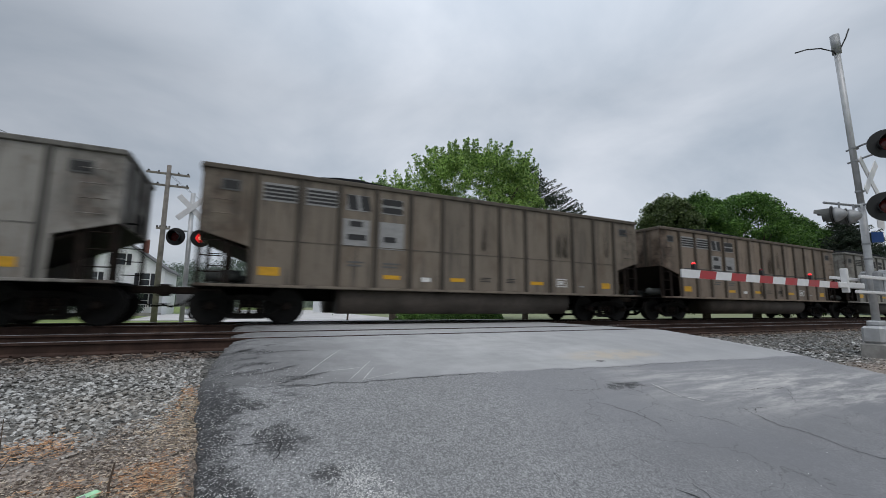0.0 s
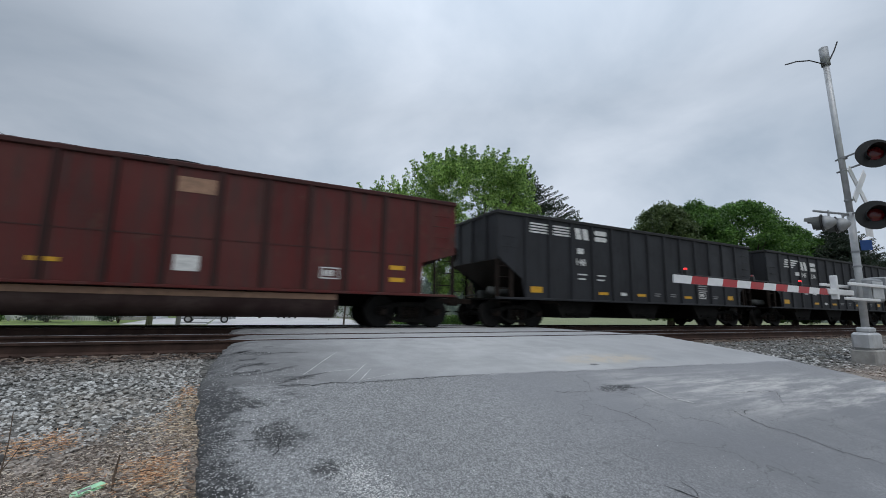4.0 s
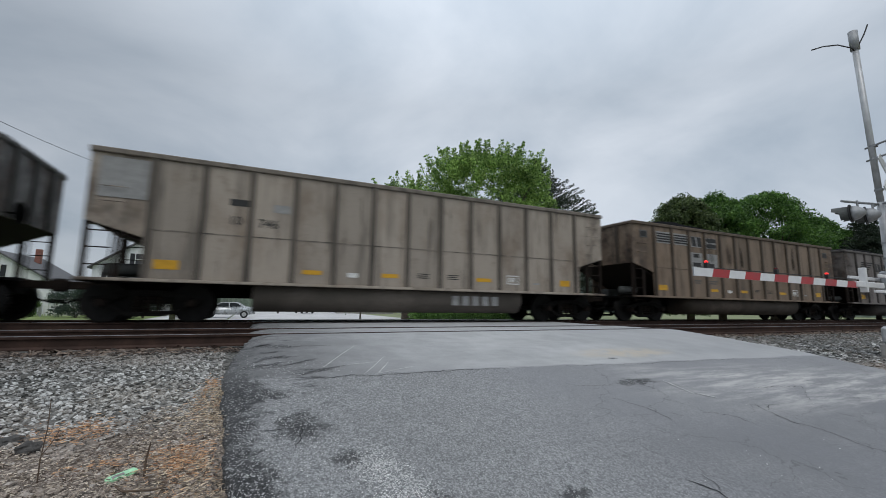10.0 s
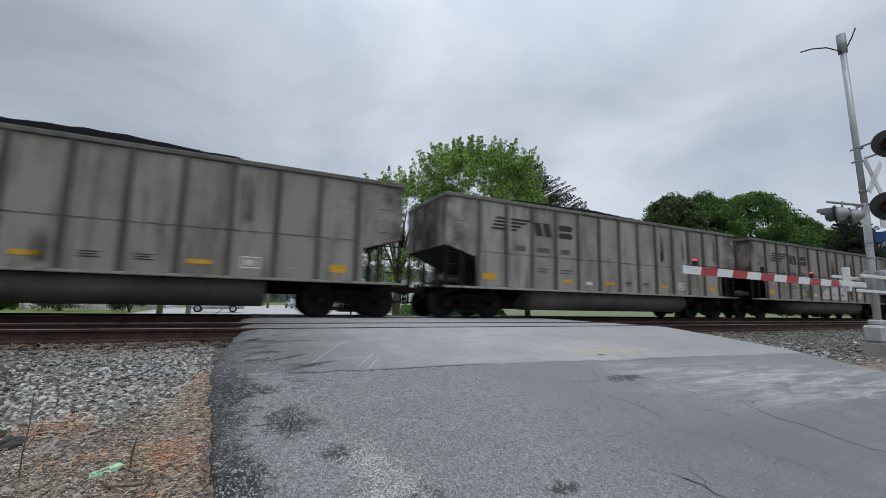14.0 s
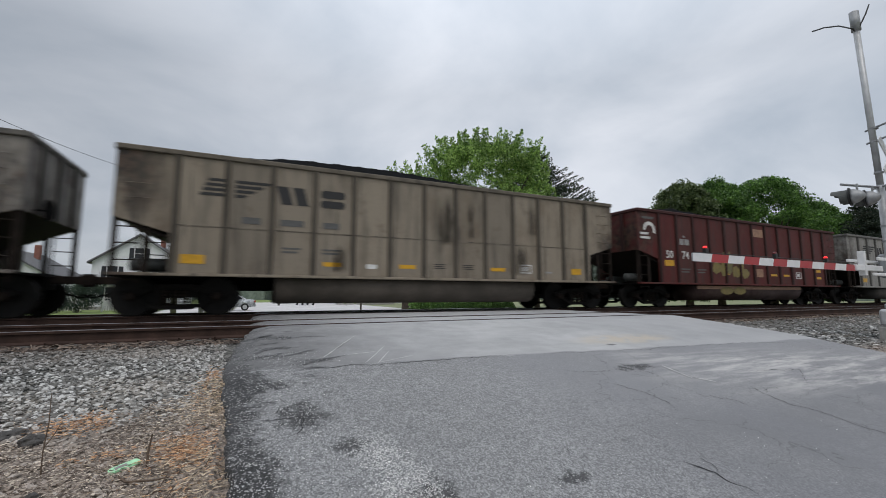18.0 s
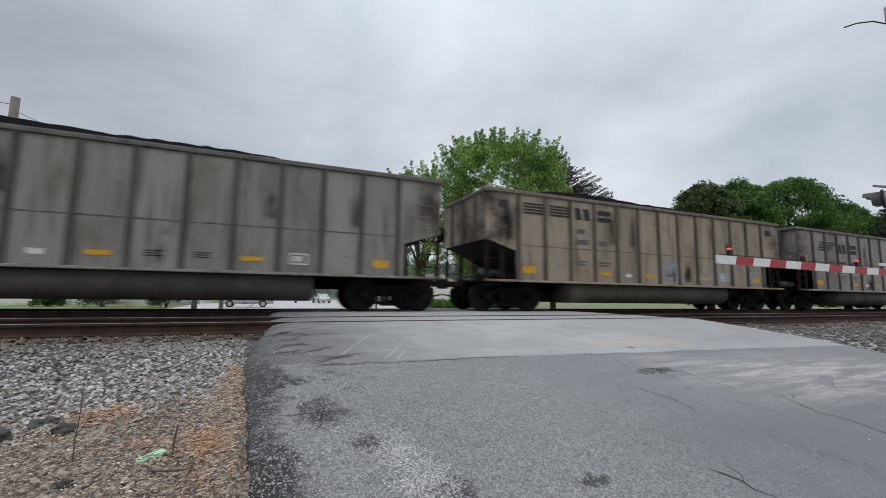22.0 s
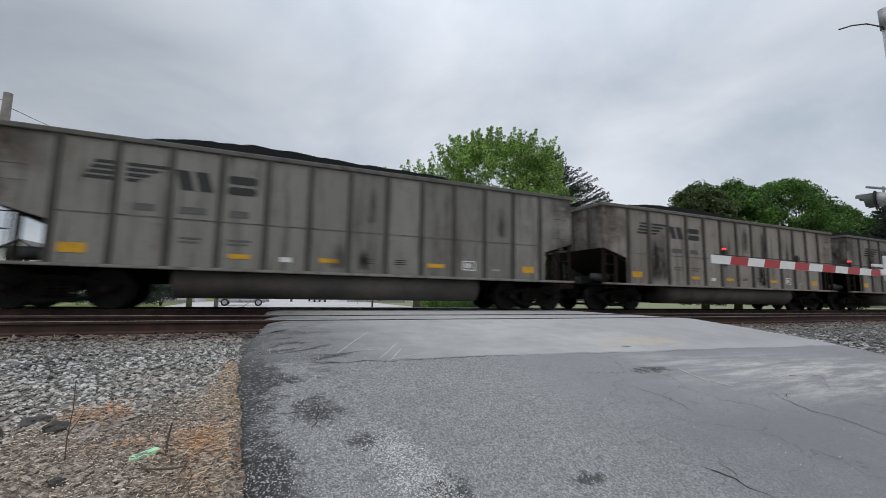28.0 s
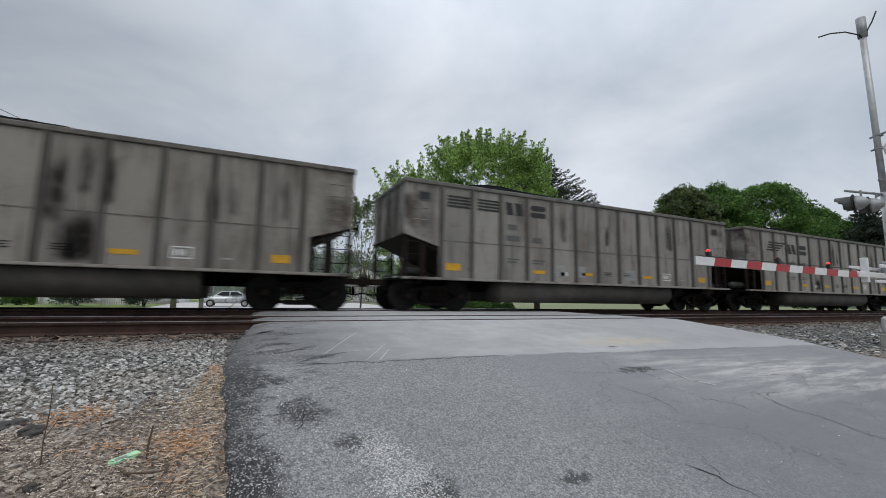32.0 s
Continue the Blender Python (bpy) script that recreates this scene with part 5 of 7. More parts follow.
def rolling(kind, colour, label, seed):
    """The next car of the train, with its load, in its colour."""
    car = copy_thing(PLAIN[kind], pose(0, FAR_C, 0))
    tagged(car, label)
    for o in car.children_recursive:
        o.color = (colour[0] * 1.50, colour[1] * 1.43, colour[2] * 1.36, 1)
    part("coal_load", COAL[seed % 6], None, car, "heaped black coal", pose(0, 0, HEAP.get(seed, -0.28 if kind == "hopper" else -0.12)))
    CARS.append(car)
    return car


def yellow_plates(car, black=False, end="yellow"):
    mark(car, 1.34, 1.20, 0.48, 0.21, "yellow", "reflector", "yellow reflector plate")
    for x, w in ((4.48, 0.48), (6.55, 0.48), (9.52, 0.52)):
        if black:
            mark(car, x - 0.12, 1.16, w + 0.24, 0.24, "dark_mark", "panel", "dark backing patch")
        mark(car, x, 1.22, w, 0.11, "yellow", "reflector", "yellow reflector strip", 0.007 if black else 0.0)
    mark(car, 12.72, 1.18, 0.42, 0.20, "yellow", "reflector", "yellow reflector plate")
    mark(car, 5.62, 1.19, 0.28, 0.12, "white_mark", "stencil", "small white stencil plate")
    boxed(car, 10.62, 1.18, 0.44, 0.28, "white_mark" if not black else "pale_panel")
    mark(car, 11.62, 1.2, 0.26, 0.05, "pale_panel", "lettering_bar")
    for x in (7.6, 8.55):
        bars(car, x, 1.36, 0.36, "dark_mark", 3, 0.055, 0.022)


GREY = (0.22, 0.222, 0.214)


# heavier stains of single cars: place along the side, foot, width, height, depth
SOOTED = {
    11: ((5.75, 1.05, 0.42, 2.5, 1.0), (6.05, 1.0, 0.3, 1.5, 1.0), (0.3, 1.9, 1.0, 1.2, 0.7)),
    14: ((1.2, 1.1, 1.6, 2.2, 0.6), (6.2, 1.1, 1.5, 2.4, 0.5), (9.3, 1.1, 1.2, 2.4, 0.5)),
    20: ((2.2, 1.1, 1.3, 2.4, 0.6), (7.3, 1.1, 1.1, 2.4, 0.5)),
    21: ((7.6, 1.9, 0.9, 1.7, 0.5), (10.2, 1.05, 0.8, 1.2, 0.5)),
    26: ((8.55, 1.04, 0.45, 0.85, 0.9), (11.0, 2.05, 0.3, 0.8, 0.8), (0.2, 2.1, 1.2, 1.5, 0.6)),
    28: ((8.7, 1.04, 0.5, 1.0, 0.8),),
    33: ((8.65, 1.0, 0.6, 1.2, 1.0), (8.45, 1.85, 0.75, 0.28, 1.0), (2.0, 1.04, 1.4, 2.2, 0.6), (6.3, 1.7, 0.4, 1.3, 0.7), (11.1, 2.1, 0.5, 1.2, 0.7)),
    34: ((4.9, 1.04, 0.9, 2.6, 1.0), (6.5, 2.1, 0.7, 1.5, 0.8), (8.4, 2.05, 0.9, 1.6, 0.9), (8.5, 1.04, 1.0, 1.0, 0.8), (9.75, 2.0, 0.7, 1.6, 0.9), (10.6, 1.9, 0.6, 1.7, 0.8), (11.7, 2.0, 0.7, 1.6, 0.9), (1.6, 1.6, 1.2, 1.9, 0.7)),
    35: ((11.6, 2.5, 0.35, 0.95, 1.0), (11.7, 1.1, 0.5, 0.8, 0.8)),
    36: ((8.5, 0.98, 1.0, 1.25, 1.0), (8.3, 1.7, 0.5, 1.8, 0.8), (9.2, 2.2, 0.4, 1.3, 0.7), (11.2, 2.05, 0.35, 1.0, 0.9)),
}


def grey_car(i, tint, style, words_of, panels=None, extra=None):
    car = rolling("gondola", tint, words_of, i)
    emblem(car, style, "dark_mark", 2.80 if style == "slanted" else 3.06, panels)
    mat = "dark_mark" if panels else "faint_mark"
    if style == "slanted":
        bars(car, 2.55, 2.20, 0.42, mat, 1, 0.1, 0.16)
        bars(car, 3.42, 2.20, 0.55, mat, 1, 0.1, 0.16)
        bars(car, 4.45, 2.20, 0.42, mat, 1, 0.1, 0.16)
    else:
        lift = 0.007
        for x, z, w in ((3.5, 2.6, 0.34), (3.45, 2.24, 0.5), (4.45, 2.24, 0.36)):
            part("lettering_bar", plate(w, 0.15), M[mat], car, "", pose(x, -HALF - 0.031, z))
    bars(car, 3.48, 1.62, 0.44, "faint_mark", 2)
    bars(car, 4.45, 1.62, 0.5, "faint_mark", 2)
    yellow_plates(car, extra == "black")
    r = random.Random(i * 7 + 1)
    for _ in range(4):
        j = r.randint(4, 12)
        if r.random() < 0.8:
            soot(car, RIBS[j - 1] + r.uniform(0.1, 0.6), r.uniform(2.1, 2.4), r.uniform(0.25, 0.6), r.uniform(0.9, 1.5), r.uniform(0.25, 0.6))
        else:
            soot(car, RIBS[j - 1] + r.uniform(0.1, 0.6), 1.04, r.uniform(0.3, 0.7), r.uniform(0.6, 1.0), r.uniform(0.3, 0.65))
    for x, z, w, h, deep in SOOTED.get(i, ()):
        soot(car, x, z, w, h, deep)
    if extra == "windows" or style == "straight":
        for x in (0.42, 13.72):
            mark(car, x, 3.20, 0.42, 0.28, "faint_mark", "panel", "dark square panel")
            mark(car, x + 0.05, 3.24, 0.32, 0.20, "dark_mark", "panel", "", 0.007)
    if extra == "patches":
        mark(car, 4.33, 1.12, 0.74, 0.62, "white_mark", "panel", "fresh white patch")
        mark(car, 5.37, 1.10, 0.78, 0.44, "white_mark", "panel", "fresh white patch")
        mark(car, 6.36, 1.10, 0.66, 0.44, "white_mark", "panel", "fresh white patch")
        mark(car, 12.6, 1.9, 0.5, 0.1, "yellow", "reflector")
        mark(car, 12.6, 1.65, 0.5, 0.1, "yellow", "reflector")
    if extra == "pale":
        shape(car, [(6.1, 1.08), (9.6, 1.08), (9.5, 1.5), (9.1, 1.74), (8.0, 1.76), (7.2, 1.70), (6.7, 1.5)], "pale_patch", "panel", "pale overpainted patch", -0.002)
    if extra == "spots":
        for x in (5.3, 6.2, 8.6):
            mark(car, x, 1.1 + r.uniform(0, 0.1), 0.5, 0.38, "pale_panel", "panel", "pale overpainted patch")
    if extra == "blocks":
        mark(car, 7.5, 1.12, 0.8, 0.72, "blue_patch", "panel", "pale blue-grey overpainted patch", -0.002)
        mark(car, 9.4, 1.10, 0.74, 0.36, "blue_patch", "panel", "pale blue-grey overpainted patch", -0.002)
        mark(car, 10.5, 1.1, 0.72, 0.46, "blue_patch", "panel", "pale blue-grey overpainted patch", -0.002)
        mark(car, 12.44, 1.12, 0.7, 0.5, "blue_patch", "panel", "pale blue-grey overpainted patch", -0.002)
    return car


def black_car(i, style, a, b):
    car = rolling("hopper", (0.0172, 0.0188, 0.0228), "black steel coal hopper with white stripes and markings", i)
    emblem(car, style, "white_mark", 3.02 if style == "slanted" else 3.15)
    if style == "slanted":
        bars(car, 2.75, 2.66, 0.42, "white_mark", 1, 0.1, 0.18)
        numerals(car, a, 3.38, 2.60, 0.34, "white_mark")
        numerals(car, b, 4.40, 2.57, 0.34, "white_mark")
    else:
        bars(car, 3.5, 2.62, 0.3, "white_mark", 1, 0.1, 0.2)
        numerals(car, a, 3.38, 2.20, 0.34, "white_mark")
        numerals(car, b, 4.38, 2.18, 0.34, "white_mark")
    for x in (3.5, 4.46):
        bars(car, x, 1.85, 0.42, "white_mark", 2, 0.16, 0.05)
    mark(car, 1.36, 1.16, 0.50, 0.20, "yellow", "reflector", "yellow reflector plate")
    for x in (4.5, 6.58, 9.5):
        mark(car, x, 1.18, 0.48, 0.10, "yellow", "reflector", "yellow reflector strip")
    mark(car, 12.62, 1.2, 0.38, 0.18, "yellow", "reflector", "yellow reflector plate")
    mark(car, 5.66, 1.18, 0.3, 0.12, "white_mark", "stencil")
    boxed(car, 10.5, 1.2, 0.48, 0.28, "white_mark")
    if i == 4:
        shape(car, [(2.35, 1.12), (3.3, 1.1), (3.35, 1.5), (3.0, 1.68), (2.6, 1.62), (2.3, 1.4)], "faint_mark", "graffiti", "faded grey painted smudge", 0.008)
    for x in (7.6, 8.6, 11.5):
        bars(car, x, 1.30, 0.36, "pale_panel", 2, 0.08, 0.03)
    bars(car, 10.4, 1.72, 0.7, "pale_panel", 3, 0.1, 0.05)
    return car


def red_car(i, pair, tag):
    car = rolling("gondola", (0.066, 0.0085, 0.008), "dark red coal gondola with white numerals" + (" and olive graffiti" if tag else ""), i)
    # the owner's emblem: an open ring over two bars
    pts = []
    for k in range(13):
        a = math.radians(-20 + 200 * k / 12)
        pts.append((0.66 + 0.34 * math.cos(a), 2.98 + 0.34 * math.sin(a)))
    for k in range(12, -1, -1):
        a = math.radians(-20 + 200 * k / 12)
        pts.append((0.66 + 0.20 * math.cos(a), 2.98 + 0.20 * math.sin(a)))
    shape(car, pts, "white_mark", "emblem", "white open-ring emblem")
    mark(car, 0.16, 2.80, 0.44, 0.09, "white_mark", "emblem")
    mark(car, 0.16, 2.64, 0.52, 0.09, "white_mark", "emblem")
    mark(car, 0.30, 3.42, 0.62, 0.09, "faint_mark", "lettering_bar")
    for x, w in ((2.38, 0.24), (2.68, 0.26)):
        mark(car, x, 2.50, w, 0.24, "pale_panel", "lettering_bar")
    mark(car, 2.6, 2.80, 0.1, 0.08, "pale_panel", "lettering_bar")
    for x, t in zip((1.54, 2.48, 3.44), pair):
        numerals(car, t, x, 1.95, 0.42, "white_mark")
    mark(car, 1.45, 1.63, 0.53, 0.23, "yellow", "reflector", "yellow reflector plate")
    mark(car, 7.42, 3.12, 0.78, 0.36, "tan_stripe", "placard", "faded tan placard")
    mark(car, 7.5, 1.3, 0.5, 0.36, "tan_stripe" if tag else "white_mark", "placard")
    for x in (5.05, 6.15, 8.6, 9.65) if tag else (5.05,):
        mark(car, x, 1.36, 0.5, 0.09, "yellow", "reflector")
    boxed(car, 10.7, 1.28, 0.5, 0.3, "white_mark")
    mark(car, 12.6, 1.62, 0.42, 0.12, "yellow", "reflector")
    mark(car, 12.6, 1.28, 0.42, 0.12, "yellow", "reflector")
    bars(car, 2.4, 1.5, 0.55, "faint_mark", 2, 0.11, 0.05)
    bars(car, 3.4, 1.5, 0.55, "faint_mark", 2, 0.11, 0.05)
    bm = bmesh.new()
    box(bm, 3.42, 11.18, -0.02, 0.0, 0.74, 0.88)
    part("wear_stripe", bm, M["tan_stripe"], car, "tan stripe along the belly tub", pose(0, -1.5, 0))
    if tag:
        r = random.Random(5)
        for cx, cz, rx, rz, mat in ((4.65, 1.62, 0.34, 0.24, "graffiti_b"), (5.15, 1.55, 0.28, 0.34, "graffiti_b"), (5.55, 1.85, 0.22, 0.5, "graffiti"), (5.2, 2.15, 0.16, 0.2, "graffiti"), (5.95, 1.5, 0.3, 0.26, "graffiti_b"), (6.35, 1.75, 0.2, 0.42, "graffiti_b"), (6.6, 1.45, 0.34, 0.24, "graffiti_b")):
            pts = []
            for k in range(14):
                a = 2 * math.pi * k / 14
                q = r.uniform(0.75, 1.1)
                pts.append((cx + rx * q * math.cos(a), cz + rz * q * math.sin(a)))
            shape(car, pts, mat, "graffiti", "olive and yellow painted blobs", 0.008 + 0.002 * r.random())
        for cx in (5.35, 6.25):
            pts = [(cx + 0.45 * math.cos(2 * math.pi * k / 14), 0.68 + 0.17 * math.sin(2 * math.pi * k / 14)) for k in range(14)]
            bm = bmesh.new()
            prism(bm, pts, -0.004, 0.0, "y")
            part("graffiti", bm, M["graffiti_b"], car, "", pose(0, -1.522, 0))
    return car


BROWN, TAN = (0.140, 0.123, 0.102), (0.25, 0.222, 0.185)
G_OLD = "grey steel coal gondola with straight stripes and faded panels"
G_NEW = "weathered grey steel coal gondola with slanted dark stripes"
G_BRN = "dusty brown coal gondola with dark stripes and pale number panels"
grey_car(0, GREY, "straight", G_OLD)
grey_car(1, BROWN, "straight", G_BRN, "pale_panel")
grey_car(2, (0.163, 0.134, 0.108), "straight", G_BRN, "pale_panel")
grey_car(3, (0.23, 0.235, 0.225), "straight", G_OLD)
black_car(4, "slanted", "145", "383")
red_car(5, ("50", "74", "42"), False)
black_car(6, "straight", "148", "")
black_car(7, "slanted", "145", "274")
black_car(8, "straight", "148", "217")
black_car(9, "straight", "147", "734")
grey_car(10, (0.22, 0.215, 0.205), "straight", G_OLD)
grey_car(11, (0.150, 0.156, 0.156), "slanted", G_NEW)
car = rolling("gondola", (0.27, 0.245, 0.215), "dusty tan-grey coal gondola with pale ribs", 12)
mark(car, 0.2, 2.72, 0.9, 0.9, "pale_panel", "panel", "pale cream panel")
bars(car, 2.75, 2.80, 0.42, "dark_mark", 1, 0.1, 0.16)
numerals(car, "10", 2.74, 2.34, 0.30, "dark_mark")
numerals(car, "746", 3.40, 2.32, 0.30, "dark_mark")
mark(car, 3.72, 2.72, 0.4, 0.2, "pale_panel", "panel")
yellow_plates(car)
bm = bmesh.new()
for k in range(5):
    box(bm, 8.75 + 0.34 * k, 8.97 + 0.34 * k, -0.012, 0.0, 0.5, 0.78)
part("lettering_bar", bm, M["pale_panel"], car, "faded pale lettering on the belly tub", pose(0, -1.5, 0))
grey_car(13, (0.165, 0.13, 0.10), "straight", G_BRN, "pale_panel")
grey_car(14, (0.136, 0.128, 0.128), "slanted", G_NEW)
grey_car(15, (0.17, 0.175, 0.178), "slanted", G_NEW, None, "black")
grey_car(16, (0.20, 0.20, 0.196), "slanted", G_NEW)
grey_car(17, (0.236, 0.238, 0.234), "slanted", G_NEW)
grey_car(18, (0.20, 0.20, 0.195), "slanted", "weathered grey coal gondola with a pale overpainted patch", None, "pale")
grey_car(19, GREY, "slanted", G_NEW)
grey_car(20, (0.18, 0.175, 0.165), "slanted", G_NEW)
grey_car(21, (0.187, 0.166, 0.134), "slanted", "dusty tan coal gondola with slanted dark stripes")
red_car(22, ("50", "74", "26"), True)
grey_car(23, (0.207, 0.211, 0.208), "slanted", G_NEW)
grey_car(24, (0.207, 0.177, 0.147), "straight", "dusty brown coal gondola with fresh white patches", "pale_panel", "patches")
grey_car(25, (0.19, 0.195, 0.19), "slanted", G_NEW)
grey_car(26, TAN, "straight", "dusty tan coal gondola with pale overpainted patches", None, "blocks")
grey_car(27, (0.21, 0.205, 0.205), "slanted", G_NEW)
grey_car(28, (0.172, 0.166, 0.160), "slanted", G_NEW)
grey_car(29, (0.20, 0.20, 0.195), "slanted", G_NEW)
grey_car(30, (0.19, 0.192, 0.187), "slanted", G_NEW)
grey_car(31, (0.21, 0.215, 0.21), "straight", G_OLD)
grey_car(32, (0.157, 0.160, 0.156), "slanted", G_NEW)
grey_car(33, (0.19, 0.18, 0.17), "slanted", G_NEW)
grey_car(34, (0.165, 0.16, 0.155), "slanted", "soot-stained grey coal gondola with slanted dark stripes")
grey_car(35, (0.195, 0.19, 0.178), "straight", G_OLD)
grey_car(36, (0.205, 0.20, 0.19), "slanted", G_NEW)
grey_car(37, (0.205, 0.205, 0.20), "straight", "weathered grey coal gondola with pale overpainted patches", None, "spots")
grey_car(38, GREY, "slanted", G_NEW)
grey_car(39, (0.19, 0.19, 0.185), "slanted", G_NEW)
grey_car(40, (0.21, 0.205, 0.20), "straight", G_OLD)
grey_car(41, GREY, "slanted", G_NEW)
for template in PLAIN.values():
    for o in (*template.children_recursive, template):
        bpy.data.objects.remove(o)


# ---- crossing signals ----
def flasher(parent, place, towards, lens, radius=0.30, label="", dome=0.17, hood_paint=None):
    """A crossing lamp: dark round backing, deep hood, lens and rear housing."""
    d = Vector(towards).normalized()
    m = Matrix.Translation(place) @ d.to_track_quat("-Y", "Z").to_matrix().to_4x4()
    bm = bmesh.new()
    turned(bm, [(-0.02, radius * 0.6), (-0.02, radius), (0.0, radius), (0.02, radius * 0.62)], 28, "y")
    disc = part("backing_disc", bm, M["signal_black"], parent, label or "black round lamp backing", m)
    bm = bmesh.new()
    n = 22
    rings = []
    for k, (a, r) in enumerate(((-0.02, 0.165), (-0.30, 0.175))):
        ring = []
        for i in range(n + 1):
            t = math.radians(-55 + 290 * i / n)
            ring.append((r * math.cos(t), a if k == 0 or 20 < math.degrees(t) < 160 else a * (0.55 + 0.45 * max(0, math.sin(t))), r * math.sin(t)))
        rings.append([bm.verts.new(p) for p in ring])
    for i in range(n):
        bm.faces.new((rings[0][i], rings[0][i + 1], rings[1][i + 1], rings[1][i]))
    hood = part("hood", bm, hood_paint or M["signal_black"], disc, "black lamp hood")
    s = hood.modifiers.new("thick", "SOLIDIFY")
    s.thickness = 0.008
    bm = bmesh.new()
    turned(bm, [(-0.055, 0.02), (-0.05, 0.09), (-0.035, 0.145), (-0.02, 0.152), (-0.018, 0.1)], 24, "y")
    part("lens", bm, lens, disc, "red lamp lens", None, True)
    if lens is M["red_lens"]:
        bm = bmesh.new()
        turned(bm, [(-0.062, 0.01), (-0.060, 0.05), (-0.057, 0.07), (-0.050, 0.06)], 16, "y")
        part("bulb_glow", bm, M["lamp_core"], disc, "bright lamp centre", None, True)
    bm = bmesh.new()
    turned(bm, [(0.02, dome), (0.07, dome * 0.98), (0.14, dome * 0.78), (0.21, dome * 0.45), (0.24, dome * 0.15)], 22, "y")
    part("housing", bm, M["galv"], disc, "grey rear lamp housing", None, True)
    return disc


def crossbuck(parent, m):
    for i, a in enumerate((45, -45)):
        bm = bmesh.new()
        box(bm, -0.56, 0.56, -0.01, 0.01, -0.09, 0.09, 0.004)
        part("crossbuck_board", bm, M["arm_white"], parent, "white crossbuck board", m @ pose(0, -0.03 * i, 0, 0, a, 0))


MX, MY = 13.05, 4.15
sig = thing("crossing_signal", pose(MX, MY, 0), "aluminium crossing signal mast with red flashing lamps and gate", "crossing signal", "crossing signals")
bm = bmesh.new()
tube(bm, (0, 0, 0.2), (0, 0, 3.0), 0.072, 0.072, 20)
tube(bm, (0, 0, 3.0), (-0.03, 0.09, 7.28), 0.063, 0.063, 20)
part("mast", bm, M["alu"], sig, "weathered aluminium mast", None, True)
bm = bmesh.new()
tube(bm, (-0.027, 0.081, 6.85), (-0.03, 0.091, 7.34), 0.092, 0.092, 16)
part("mast_cap", bm, M["galv"], sig, "", None, True)
for z in (4.36, 4.05, 3.3, 2.05, 1.7):
    bm = bmesh.new()
    tube(bm, (0, 0, z - 0.02), (0, 0, z + 0.02), 0.085, 0.085, 16)
    part("clamp_band", bm, M["galv"], sig)
bm = bmesh.new()
box(bm, -0.32, 0.3, -0.22, 0.22, -0.55, -0.2, 0.03)
part("foundation", bm, M["concrete"], sig, "grey concrete foundation")
bm = bmesh.new()
box(bm, -0.32, 0.28, -0.18, 0.18, -0.2, 0.18, 0.05)
box(bm, -0.16, 0.16, -0.13, 0.13, 0.18, 0.3, 0.03)
part("junction_box", bm, M["alu"], sig, "aluminium junction box base")
bm = bmesh.new()
box(bm, -0.05, 0.75, -0.18, 0.18, 0.88, 1.42, 0.04)
gatebox = part("gate_mechanism", bm, M["galv"], sig, "grey gate mechanism box")
bm = bmesh.new()
box(bm, 0.05, 0.65, -0.2, -0.182, 0.95, 1.35, 0.008)
part("cover", bm, M["alu"], gatebox)
bm = bmesh.new()
box(bm, -1.3, 0.9, -0.26, -0.22, 1.2, 1.27, 0.01)
box(bm, -1.3, 0.9, 0.22, 0.26, 1.2, 1.27, 0.01)
box(bm, -1.7, -0.5, -0.05, 0.05, 1.0, 1.12, 0.012)
box(bm, -1.55, 0.2, -0.26, -0.22, 0.88, 0.94, 0.01)
box(bm, -1.34, -1.26, -0.06, 0.06, 0.9, 1.42, 0.01)
part("arm_bracket", bm, M["arm_white"], sig, "white gate arm bracket")
bm = bmesh.new()
box(bm, 0.95, 1.35, -0.18, 0.18, 0.95, 1.5, 0.03)
part("counterweight", bm, M["galv"], sig)
x = 11.40 - MX
tip = 6.22 - MX
n = 12
w = (x - tip) / n
bm = bmesh.new()
box(bm, tip + 0.02, x, -0.012, 0.022, 0.975, 1.10)
gate = part("gate_arm", bm, M["alu"], sig, "red and white striped gate arm", pose(0, 0, 0, 0, 0.35, 0))
for i in range(n):
    bm = bmesh.new()
    a, b = tip + i * w, tip + (i + 1) * w
    k = 0.05
    p, q = (0.0 if i == 0 else k), (0.0 if i == n - 1 else k)
    prism(bm, [(a, 0.972), (b - 0.001, 0.972), (b + q - 0.001, 1.103), (a + p, 1.103)], -0.0185, -0.0125, "y")
    part("stripe", bm, M["arm_white"] if i % 2 == 0 else M["arm_red"], gate)
for i, px in enumerate((6.55, 8.5, 10.25)):
    bm = bmesh.new()
    box(bm, px - MX - 0.03, px - MX + 0.05, -0.03, 0.03, 1.11, 1.2, 0.008)
    lamp = part("arm_lamp", bm, M["signal_black"], gate, "small red arm lamp")
    bm = bmesh.new()
    turned(bm, [(1.18, 0.02), (1.188, 0.03), (1.215, 0.03), (1.228, 0.014)], 12, "z")
    bm.transform(Matrix.Translation((px - MX, 0, 0)))
    o = part("arm_lens", bm, M["red_lens"] if i != 1 else M["dark_lens"], gate, "small red lamp lens")
bm = bmesh.new()
path_tube(bm, [(tip + 0.1, 0.0, 1.115), (-4.4, 0.0, 1.13), (-2.8, 0.0, 1.14), (-1.6, 0.02, 1.16)], 0.008, 5)
part("lamp_cable", bm, M["wire"], gate)
